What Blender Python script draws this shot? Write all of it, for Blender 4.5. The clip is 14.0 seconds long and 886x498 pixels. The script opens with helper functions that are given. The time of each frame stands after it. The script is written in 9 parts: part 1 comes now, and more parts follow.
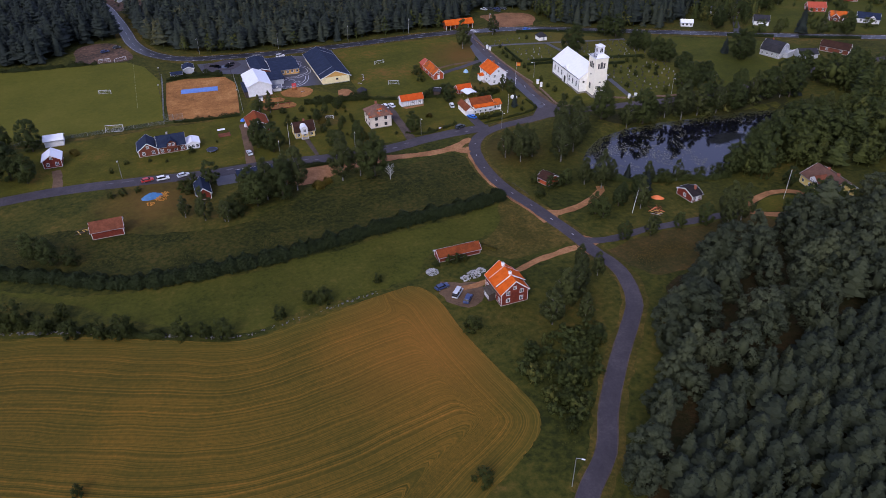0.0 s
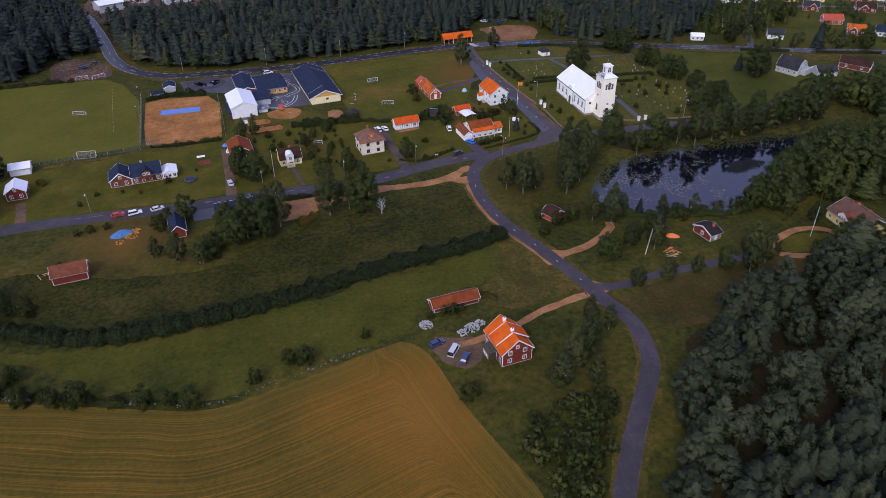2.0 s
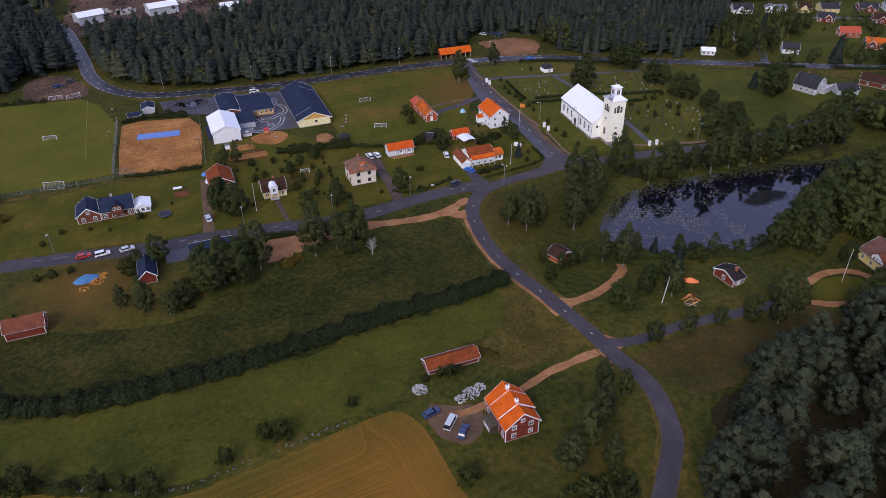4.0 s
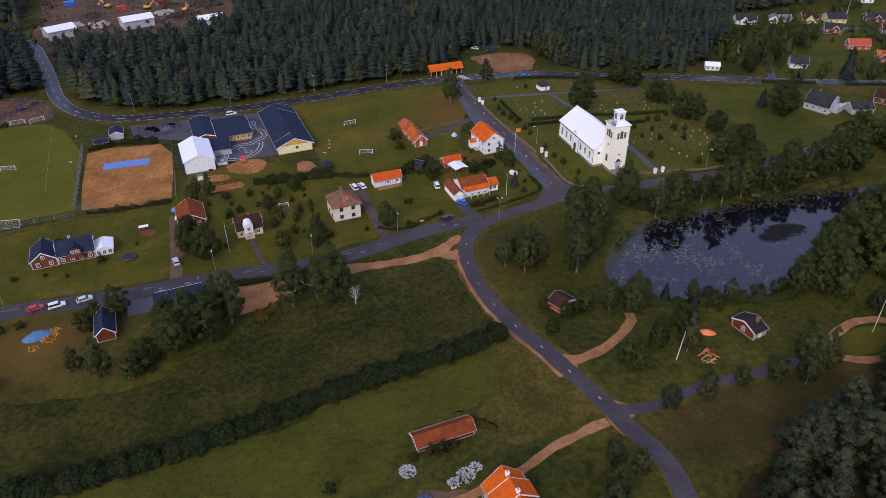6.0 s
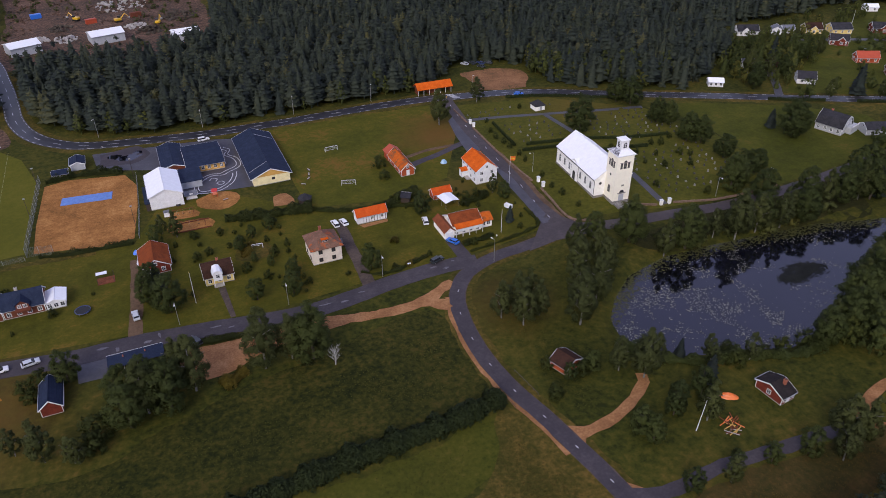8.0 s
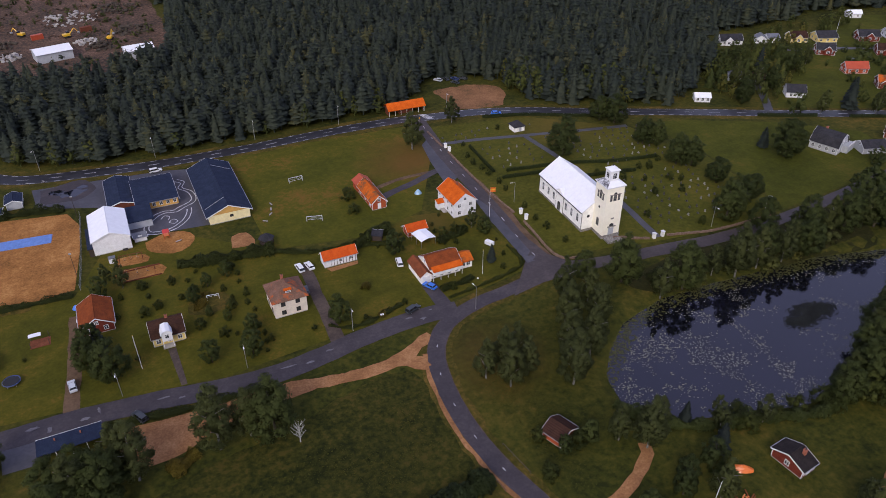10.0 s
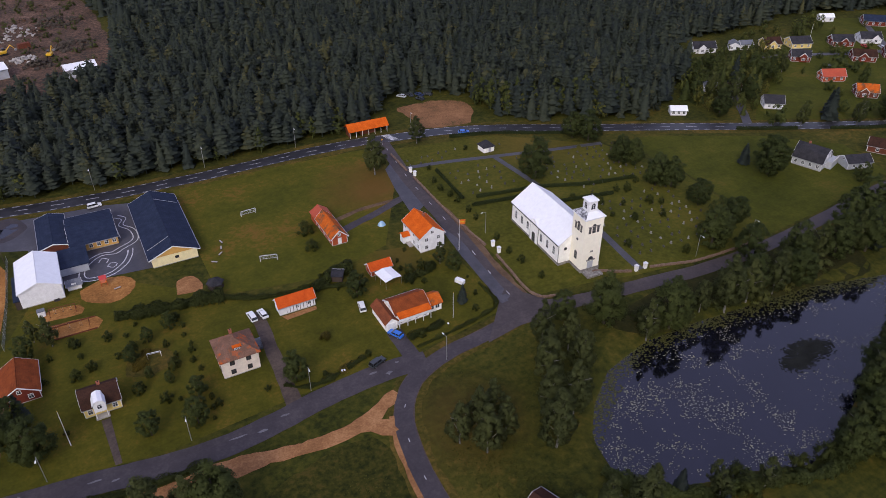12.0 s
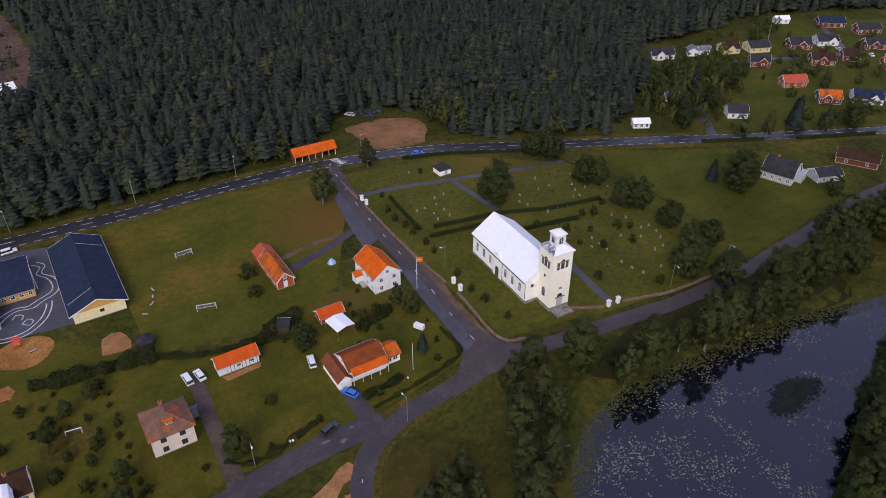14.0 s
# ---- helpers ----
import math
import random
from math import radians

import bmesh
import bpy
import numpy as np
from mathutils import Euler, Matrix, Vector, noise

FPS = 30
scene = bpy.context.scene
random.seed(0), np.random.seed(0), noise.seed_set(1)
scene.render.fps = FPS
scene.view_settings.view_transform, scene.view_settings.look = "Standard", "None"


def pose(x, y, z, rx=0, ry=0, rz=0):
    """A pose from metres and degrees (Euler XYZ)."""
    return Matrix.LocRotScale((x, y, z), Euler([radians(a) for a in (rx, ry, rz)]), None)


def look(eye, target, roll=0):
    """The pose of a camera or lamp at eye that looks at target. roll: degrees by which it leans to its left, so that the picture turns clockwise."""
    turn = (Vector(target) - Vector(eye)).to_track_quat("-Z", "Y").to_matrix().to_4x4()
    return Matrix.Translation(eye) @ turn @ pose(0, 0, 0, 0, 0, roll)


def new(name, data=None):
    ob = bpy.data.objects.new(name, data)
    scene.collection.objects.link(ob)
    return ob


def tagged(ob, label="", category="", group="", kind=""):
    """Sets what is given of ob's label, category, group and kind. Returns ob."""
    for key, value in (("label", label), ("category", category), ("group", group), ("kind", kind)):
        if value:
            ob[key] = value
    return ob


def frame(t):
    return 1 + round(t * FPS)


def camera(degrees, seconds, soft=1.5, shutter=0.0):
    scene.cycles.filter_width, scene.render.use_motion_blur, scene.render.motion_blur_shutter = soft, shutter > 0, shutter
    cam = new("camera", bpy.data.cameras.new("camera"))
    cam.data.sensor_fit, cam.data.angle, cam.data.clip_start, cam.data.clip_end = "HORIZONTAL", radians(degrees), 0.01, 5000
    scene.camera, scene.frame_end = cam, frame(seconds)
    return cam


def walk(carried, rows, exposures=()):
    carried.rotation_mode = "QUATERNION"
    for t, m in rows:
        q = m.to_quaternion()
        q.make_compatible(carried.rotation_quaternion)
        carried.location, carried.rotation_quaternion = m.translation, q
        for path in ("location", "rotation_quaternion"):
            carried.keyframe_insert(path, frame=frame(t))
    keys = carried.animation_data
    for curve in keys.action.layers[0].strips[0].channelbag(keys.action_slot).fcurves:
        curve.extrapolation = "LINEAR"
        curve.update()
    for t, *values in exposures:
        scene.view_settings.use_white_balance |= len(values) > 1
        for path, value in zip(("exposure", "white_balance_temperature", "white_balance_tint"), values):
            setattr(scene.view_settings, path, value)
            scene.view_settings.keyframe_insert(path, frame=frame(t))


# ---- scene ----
cam = camera(62.7, 14.0, soft=0.6)
METRES, EYE, TILT, LEAN, TURN = 166.6, 127.4, 0.0, 0.0, -21.7
ROWS = [
    (0.0, 0.0, 0.0, 0.0, -0.11, -33.86, 0.16),
    (0.5, 0.003, 0.0374, -0.0006, -0.1, -33.86, 0.15),
    (1.0, 0.0056, 0.0748, -0.0012, -0.09, -33.85, 0.14),
    (1.5, 0.0073, 0.1121, -0.0021, -0.08, -33.82, 0.13),
    (2.0, 0.0087, 0.1496, -0.0031, -0.08, -33.8, 0.13),
    (2.5, 0.0102, 0.187, -0.0042, -0.08, -33.77, 0.15),
    (3.0, 0.0113, 0.2242, -0.005, -0.07, -33.75, 0.14),
    (5.5, 0.0176, 0.4084, -0.0081, -0.7, -33.71, 0.18),
    (6.0, 0.0189, 0.445, -0.0089, -0.9, -33.68, 0.19),
    (6.5, 0.0203, 0.4816, -0.0098, -1.12, -33.67, 0.21),
    (7.0, 0.0211, 0.5189, -0.0106, -1.34, -33.66, 0.22),
    (7.5, 0.0219, 0.5567, -0.0123, -1.57, -33.64, 0.23),
    (8.0, 0.0225, 0.5953, -0.0124, -1.87, -33.65, 0.22),
    (10.5, 0.0314, 0.7752, -0.0159, -4.63, -33.69, 0.15),
    (11.0, 0.0362, 0.8071, -0.0166, -5.08, -33.7, 0.16),
    (11.5, 0.0417, 0.8384, -0.0177, -5.82, -33.71, 0.16),
    (12.0, 0.0475, 0.8696, -0.0182, -6.81, -33.73, 0.16),
    (12.5, 0.0528, 0.9015, -0.0195, -7.79, -33.74, 0.12),
    (13.0, 0.0579, 0.9321, -0.0215, -8.7, -33.74, 0.1),
    (13.5, 0.063, 0.9638, -0.0212, -9.68, -33.79, 0.08),
    (14.0, 0.0685, 0.9958, -0.0223, -10.66, -33.82, 0.06),
]
walk(cam, [(t, pose(0, 0, EYE, TILT, LEAN, TURN) @ pose(METRES * x, METRES * y, METRES * z, 90 + pitch, roll, yaw)) for t, x, y, z, yaw, pitch, roll in ROWS], [(0.0, 0.30, 6000, 14), (5.5, 0.28, 6400, 11), (11.0, 0.25, 6750, 10), (14.0, 0.23, 6700, 10)])

# ---- light ----
world = bpy.data.worlds.new("overcast_evening")
scene.world = world
world.use_nodes = True
wn, wl = world.node_tree.nodes, world.node_tree.links
sky = wn.new("ShaderNodeTexSky")
sky.sky_type, sky.sun_disc = "NISHITA", False
sky.sun_elevation, sky.sun_rotation = radians(36), radians(222)
sky.air_density, sky.dust_density, sky.ozone_density = 1.0, 3.0, 2.0
cloud = wn.new("ShaderNodeMix")
cloud.data_type = "RGBA"
cloud.inputs["Factor"].default_value = 0.5
cloud.inputs["B"].default_value = (4.6, 4.5, 7.5, 1)  # even cloud cover over the clear sky
wl.new(sky.outputs["Color"], cloud.inputs["A"])
wl.new(cloud.outputs["Result"], wn["Background"].inputs["Color"])
wn["Background"].inputs["Strength"].default_value = 0.132
sun = new("sun", bpy.data.lights.new("sun", "SUN"))
sun.data.energy, sun.data.angle, sun.data.color = 1.25, radians(22), (1.0, 0.93, 0.84)
sun.matrix_world = look((0, 0, 300), (math.sin(radians(222)) * -300, math.cos(radians(222)) * -300, 300 - 300 * math.tan(radians(36))))

# ---- materials ----
MATS = {}


def ramp(nt, fac, stops):
    r = nt.nodes.new("ShaderNodeValToRGB")
    while len(r.color_ramp.elements) < len(stops):
        r.color_ramp.elements.new(0.5)
    for e, (p, c) in zip(r.color_ramp.elements, stops):
        e.position, e.color = p, (*c, 1)
    nt.links.new(fac, r.inputs["Fac"])
    return r.outputs["Color"]


def noise_fac(nt, coord, scale, detail=4, rough=0.6, distort=0.0):
    n = nt.nodes.new("ShaderNodeTexNoise")
    n.inputs["Scale"].default_value, n.inputs["Detail"].default_value = scale, detail
    n.inputs["Roughness"].default_value, n.inputs["Distortion"].default_value = rough, distort
    nt.links.new(coord, n.inputs["Vector"])
    return n.outputs["Fac"]


def mixed(nt, fac, a, b, how="MIX"):
    m = nt.nodes.new("ShaderNodeMix")
    m.data_type, m.blend_type = "RGBA", how
    for sock, v in ((m.inputs["Factor"], fac), (m.inputs["A"], a), (m.inputs["B"], b)):
        if isinstance(v, (int, float)):
            sock.default_value = v
        elif isinstance(v, tuple):
            sock.default_value = (*v, 1)
        else:
            nt.links.new(v, sock)
    return m.outputs["Result"]


def sums(nt, op, a, b):
    m = nt.nodes.new("ShaderNodeMath")
    m.operation = op
    for sock, v in zip(m.inputs, (a, b)):
        if isinstance(v, (int, float)):
            sock.default_value = v
        else:
            nt.links.new(v, sock)
    return m.outputs[0]


def base_mat(name, rough=0.8, spec=0.3, metal=0.0):
    m = bpy.data.materials.new(name)
    m.use_nodes = True
    nt = m.node_tree
    p = nt.nodes["Principled BSDF"]
    p.inputs["Roughness"].default_value, p.inputs["Metallic"].default_value = rough, metal
    p.inputs["Specular IOR Level"].default_value = spec
    c = nt.nodes.new("ShaderNodeTexCoord")
    MATS[name] = m
    return m, nt, p, c


def bump(nt, p, height, strength=0.3, dist=0.05):
    b = nt.nodes.new("ShaderNodeBump")
    b.inputs["Strength"].default_value, b.inputs["Distance"].default_value = strength, dist
    nt.links.new(height, b.inputs["Height"])
    nt.links.new(b.outputs["Normal"], p.inputs["Normal"])


def surface(name, stops, scale=1.0, fine=8.0, rough=0.8, spec=0.3, metal=0.0, fine_mix=0.35, relief=0.3, dist=0.03, coord="Object"):
    """Colour from a broad noise through stops, broken up by a finer one."""
    m, nt, p, c = base_mat(name, rough, spec, metal)
    v = c.outputs[coord]
    big, small = noise_fac(nt, v, scale, 5, 0.65), noise_fac(nt, v, fine, 3, 0.6)
    f = sums(nt, "ADD", sums(nt, "MULTIPLY", big, 1 - fine_mix), sums(nt, "MULTIPLY", small, fine_mix))
    if scale < 0.2:  # wide areas: tufts and scuffs between the two
        tuft = sums(nt, "SUBTRACT", noise_fac(nt, v, 0.35, 6, 0.75), 0.5)
        f = sums(nt, "ADD", f, sums(nt, "MULTIPLY", tuft, 0.45))
    nt.links.new(ramp(nt, f, stops), p.inputs["Base Color"])
    bump(nt, p, small, relief, dist)
    return m


def two(a, b, lo=0.38, hi=0.62):
    return [(lo, a), (hi, b)]


def plain(name, colour, rough=0.6, metal=0.0, spec=0.4, vary=0.12):
    d = tuple(max(0, v * (1 - vary)) for v in colour)
    e = tuple(min(1, v * (1 + vary)) for v in colour)
    return surface(name, two(d, e), 0.7, 6, rough, spec, metal, 0.4, 0.1)


# grasses and soils
surface("meadow", [(0.36, (0.018, 0.022, 0.005)), (0.45, (0.034, 0.038, 0.007)), (0.53, (0.052, 0.052, 0.009)), (0.60, (0.074, 0.062, 0.012)), (0.68, (0.110, 0.074, 0.018))], 0.035, 0.6, 0.95, 0.1, 0, 0.4, 0.6, 0.25)
surface("lawn", [(0.32, (0.0395, 0.0412, 0.0053)), (0.48, (0.0626, 0.0618, 0.0074)), (0.57, (0.0834, 0.0712, 0.0095)), (0.67, (0.1317, 0.0838, 0.0168))], 0.06, 1.2, 0.95, 0.1, 0, 0.3, 0.3, 0.06)
surface("slope_lawn", [(0.32, (0.0313, 0.0370, 0.0052)), (0.48, (0.0497, 0.0559, 0.0072)), (0.57, (0.0644, 0.0671, 0.0088)), (0.69, (0.0966, 0.0740, 0.0153))], 0.05, 1.2, 0.95, 0.1, 0, 0.3, 0.3, 0.06)
surface("sports_grass", [(0.34, (0.0665, 0.0693, 0.0085)), (0.5, (0.0874, 0.0867, 0.0106)), (0.66, (0.1092, 0.1002, 0.0150))], 0.03, 0.9, 0.95, 0.1, 0, 0.3, 0.25, 0.05)
surface("playing_grass", [(0.30, (0.0357, 0.0431, 0.0057)), (0.46, (0.0630, 0.0647, 0.0076)), (0.54, (0.0819, 0.0745, 0.0095)), (0.60, (0.1208, 0.0804, 0.0152)), (0.68, (0.1628, 0.0784, 0.0190))], 0.028, 1.0, 0.95, 0.1, 0, 0.22, 0.3, 0.06)
surface("churchyard_grass", [(0.32, (0.0379, 0.0427, 0.0064)), (0.5, (0.0678, 0.0684, 0.0096)), (0.68, (0.1048, 0.0898, 0.0161))], 0.05, 0.8, 0.95, 0.1, 0, 0.4, 0.3, 0.08)
surface("rough_grass", [(0.3, (0.0320, 0.0302, 0.0060)), (0.46, (0.0520, 0.0468, 0.0096)), (0.56, (0.0880, 0.0645, 0.0144)), (0.7, (0.1450, 0.0894, 0.0228))], 0.09, 0.9, 0.95, 0.1, 0, 0.45, 0.8, 0.3)
surface("dry_clearing", [(0.34, (0.024, 0.026, 0.007)), (0.45, (0.040, 0.036, 0.010)), (0.55, (0.062, 0.044, 0.013)), (0.68, (0.105, 0.062, 0.021))], 0.06, 0.9, 0.95, 0.1, 0, 0.4, 0.8, 0.3)
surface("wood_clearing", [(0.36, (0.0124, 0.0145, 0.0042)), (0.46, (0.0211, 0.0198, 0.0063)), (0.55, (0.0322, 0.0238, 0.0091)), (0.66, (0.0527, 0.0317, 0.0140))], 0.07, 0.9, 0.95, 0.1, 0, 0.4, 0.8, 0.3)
# leaf litter colour kept dark to hold the shade under the bank trees
surface("shaded_floor", two((0.018, 0.020, 0.006), (0.036, 0.034, 0.010)), 0.05, 0.8, 0.95, 0.1, 0, 0.4, 0.8, 0.3)
surface("red_gravel", [(0.36, (0.1570, 0.0739, 0.0218)), (0.46, (0.2536, 0.1133, 0.0337)), (0.54, (0.3140, 0.1417, 0.0436)), (0.66, (0.4347, 0.2218, 0.0792))], 0.08, 1.6, 0.95, 0.15, 0, 0.4, 0.3, 0.04)
surface("turning_gravel", [(0.34, (0.070, 0.052, 0.018)), (0.42, (0.15, 0.080, 0.038)), (0.52, (0.21, 0.105, 0.050)), (0.66, (0.28, 0.145, 0.072))], 0.10, 1.6, 0.95, 0.15, 0, 0.4, 0.3, 0.04)
surface("gravel", [(0.34, (0.1644, 0.0791, 0.0330)), (0.5, (0.2691, 0.1299, 0.0554)), (0.66, (0.3887, 0.2048, 0.0950))], 0.12, 2.0, 0.95, 0.15, 0, 0.4, 0.3, 0.04)
surface("bare_soil", [(0.34, (0.026, 0.024, 0.018)), (0.44, (0.060, 0.042, 0.030)), (0.54, (0.105, 0.062, 0.042)), (0.68, (0.19, 0.120, 0.085))], 0.05, 0.7, 0.95, 0.15, 0, 0.5, 0.6, 0.2)
surface("asphalt", [(0.34, (0.032, 0.027, 0.032)), (0.5, (0.045, 0.038, 0.044)), (0.66, (0.068, 0.057, 0.062))], 0.1, 1.5, 0.7, 0.35, 0, 0.35, 0.2, 0.02)
surface("highway_asphalt", [(0.34, (0.016, 0.016, 0.019)), (0.5, (0.024, 0.024, 0.029)), (0.66, (0.040, 0.040, 0.047))], 0.06, 1.5, 0.42, 0.45, 0, 0.35, 0.2, 0.02)
surface("yard_asphalt", [(0.34, (0.040, 0.040, 0.050)), (0.5, (0.056, 0.055, 0.068)), (0.66, (0.080, 0.078, 0.094))], 0.12, 1.3, 0.55, 0.4, 0, 0.3, 0.2, 0.02)
surface("brown_asphalt", [(0.34, (0.038, 0.030, 0.031)), (0.5, (0.052, 0.041, 0.042)), (0.66, (0.076, 0.061, 0.060))], 0.1, 1.5, 0.65, 0.38, 0, 0.35, 0.2, 0.02)
surface("worn_asphalt", two((0.085, 0.082, 0.095), (0.17, 0.165, 0.18)), 0.4, 3, 0.7, 0.3)
surface("road_paint", two((0.32, 0.32, 0.34), (0.74, 0.74, 0.78)), 0.8, 5, 0.6)
surface("faded_paint", two((0.13, 0.135, 0.05), (0.24, 0.24, 0.14)), 0.8, 5, 0.9)
surface("field_stone", two((0.05, 0.048, 0.042), (0.17, 0.165, 0.155)), 0.5, 4, 0.9, 0.2, 0, 0.5, 0.5, 0.05)
surface("scrap", two((0.14, 0.14, 0.14), (0.62, 0.62, 0.63)), 0.7, 5, 0.8, 0.3, 0, 0.5, 0.5, 0.05)
surface("stone", two((0.10, 0.095, 0.085), (0.34, 0.32, 0.30)), 0.5, 4, 0.9, 0.2, 0, 0.5, 0.5, 0.05)
surface("damp_meadow", [(0.36, (0.0117, 0.0150, 0.0036)), (0.46, (0.0234, 0.0264, 0.0054)), (0.55, (0.0378, 0.0378, 0.0072)), (0.64, (0.0594, 0.0475, 0.0108))], 0.045, 0.7, 0.95, 0.1, 0, 0.4, 0.6, 0.25)
surface("fresh_meadow", [(0.36, (0.0323, 0.0374, 0.0059)), (0.46, (0.0494, 0.0544, 0.0076)), (0.56, (0.0627, 0.0629, 0.0093)), (0.68, (0.0902, 0.0731, 0.0145))], 0.05, 0.8, 0.95, 0.1, 0, 0.4, 0.6, 0.2)


def worn_corner(name, x, y, r0, r1, colour, most=0.85):
    """Trampled dry grass round one spot, broken up by noise."""
    nt = MATS[name].node_tree
    p = nt.nodes["Principled BSDF"]
    old = p.inputs["Base Color"].links[0].from_socket
    c = nt.nodes.new("ShaderNodeTexCoord")
    d = nt.nodes.new("ShaderNodeVectorMath")
    d.operation = "DISTANCE"
    d.inputs[1].default_value = (x, y, 0)
    nt.links.new(c.outputs["Object"], d.inputs[0])
    far = sums(nt, "ADD", d.outputs["Value"], sums(nt, "MULTIPLY", noise_fac(nt, c.outputs["Object"], 0.09, 5, 0.7), 26.0))
    k = nt.nodes.new("ShaderNodeMapRange")
    k.inputs["From Min"].default_value, k.inputs["From Max"].default_value = r1 + 13, r0 + 13
    k.inputs["To Max"].default_value = most
    nt.links.new(far, k.inputs["Value"])
    nt.links.new(mixed(nt, k.outputs[0], old, colour), p.inputs["Base Color"])


worn_corner("playing_grass", 147, 342, 4, 24, (0.115, 0.062, 0.016))
worn_corner("meadow", -12, 241, 2, 24, (0.125, 0.072, 0.017))
worn_corner("meadow", 120, 232, 2, 18, (0.085, 0.058, 0.014), 0.7)
worn_corner("lawn", 268, 298, 2, 16, (0.085, 0.055, 0.016), 0.75)
worn_corner("lawn", 134, 300, 2, 14, (0.095, 0.062, 0.016), 0.6)
worn_corner("churchyard_grass", 215, 345, 4, 26, (0.115, 0.075, 0.018), 0.5)
# walls and roofs
plain("white_render", (0.90, 0.89, 0.87), 0.85)
plain("church_render", (0.90, 0.86, 0.73), 0.9, vary=0.05)
# white sheet metal with a dark reflection painted in as streaks
surface("dark_reflection_sheet", two((0.10, 0.10, 0.11), (0.62, 0.63, 0.66), 0.44, 0.56), 1.2, 5, 0.4, 0.5, 0.2)
plain("white_wood", (0.74, 0.75, 0.78), 0.7)
plain("pink_render", (0.70, 0.62, 0.54), 0.9)
plain("yellow_render", (0.72, 0.56, 0.20), 0.85)
plain("cream_wood", (0.78, 0.68, 0.40), 0.8)
plain("ochre_wood", (0.58, 0.33, 0.09), 0.8)
plain("grey_wood", (0.40, 0.42, 0.46), 0.8)
plain("black_metal", (0.02, 0.02, 0.022), 0.5, 0.3)
plain("dark_wood", (0.05, 0.035, 0.028), 0.8)
plain("steel", (0.45, 0.46, 0.48), 0.45, 0.7)
plain("brick_red", (0.30, 0.10, 0.06), 0.9)
plain("concrete", (0.36, 0.34, 0.32), 0.9)
surface("drive_gravel", two((0.080, 0.050, 0.030), (0.15, 0.095, 0.058)), 0.15, 1.5, 0.9, 0.2)
surface("drive_soil", two((0.055, 0.042, 0.036), (0.10, 0.075, 0.062)), 0.15, 1.5, 0.9, 0.2)
plain("blue_tarp", (0.05, 0.16, 0.34), 0.55, vary=0.25)
surface("split_logs", two((0.30, 0.12, 0.02), (0.62, 0.30, 0.06)), 0.8, 4, 0.9)
plain("pool_tarp", (0.11, 0.21, 0.50), 0.5, vary=0.2)


def boards(name, c0, c1, pitch=0.16):
    m, nt, p, c = base_mat(name, 0.85, 0.2)
    g = noise_fac(nt, c.outputs["Object"], 0.8, 4)
    f = noise_fac(nt, c.outputs["Object"], 14, 2)
    col = ramp(nt, sums(nt, "ADD", sums(nt, "MULTIPLY", g, 0.6), sums(nt, "MULTIPLY", f, 0.4)), two(c0, c1))
    nt.links.new(col, p.inputs["Base Color"])
    w = nt.nodes.new("ShaderNodeTexWave")
    w.bands_direction = "DIAGONAL"
    w.inputs["Scale"].default_value = 0.314 / pitch
    nt.links.new(c.outputs["Object"], w.inputs["Vector"])
    bump(nt, p, w.outputs["Fac"], 0.4, 0.02)


boards("falu_red", (0.115, 0.022, 0.014), (0.19, 0.038, 0.022))
boards("bright_red", (0.30, 0.055, 0.022), (0.40, 0.085, 0.030))
boards("brown_red", (0.11, 0.036, 0.022), (0.17, 0.052, 0.028))


def tiles(name, c0, c1, c2, rough=0.8, spec=0.1, moss=None, moss_at=0.58):
    """Rows of pantiles, weathered, in colours that drift from course to course."""
    m, nt, p, c = base_mat(name, rough, spec)
    g = noise_fac(nt, c.outputs["Object"], 0.5, 5)
    f = noise_fac(nt, c.outputs["Object"], 5, 2)
    col = ramp(nt, sums(nt, "ADD", sums(nt, "MULTIPLY", g, 0.55), sums(nt, "MULTIPLY", f, 0.45)), [(0.36, c0), (0.5, c1), (0.64, c2)])
    if moss:
        k = nt.nodes.new("ShaderNodeMapRange")
        k.inputs["From Min"].default_value, k.inputs["From Max"].default_value = moss_at - 0.05, moss_at + 0.05
        nt.links.new(noise_fac(nt, c.outputs["Object"], 0.35, 5, 0.7), k.inputs["Value"])
        col = mixed(nt, k.outputs[0], col, moss)
    nt.links.new(col, p.inputs["Base Color"])
    w = nt.nodes.new("ShaderNodeTexWave")
    w.bands_direction = "Z"
    w.inputs["Scale"].default_value = 1.3
    nt.links.new(c.outputs["Object"], w.inputs["Vector"])
    bump(nt, p, w.outputs["Fac"], 0.5, 0.04)


tiles("orange_tiles", (0.4180, 0.0680, 0.0072), (0.5510, 0.0976, 0.0090), (0.6460, 0.1320, 0.0162))
tiles("worn_orange_tiles", (0.36, 0.070, 0.010), (0.48, 0.100, 0.012), (0.58, 0.14, 0.020), moss=(0.15, 0.075, 0.040), moss_at=0.54)
tiles("brown_tiles", (0.13, 0.042, 0.020), (0.19, 0.058, 0.026), (0.26, 0.080, 0.036))
tiles("villa_tiles", (0.1275, 0.0320, 0.0112), (0.1870, 0.0464, 0.0144), (0.2720, 0.0680, 0.0192))
tiles("dull_red_tiles", (0.26, 0.052, 0.014), (0.34, 0.070, 0.018), (0.44, 0.095, 0.022), moss=(0.13, 0.060, 0.034), moss_at=0.56)
tiles("faded_tiles", (0.085, 0.048, 0.036), (0.12, 0.064, 0.046), (0.16, 0.088, 0.064))
tiles("patched_tiles", (0.11, 0.062, 0.044), (0.16, 0.090, 0.064), (0.22, 0.125, 0.090), moss=(0.42, 0.095, 0.02), moss_at=0.58)
tiles("rust_tiles", (0.095, 0.036, 0.020), (0.15, 0.050, 0.026), (0.20, 0.072, 0.040))
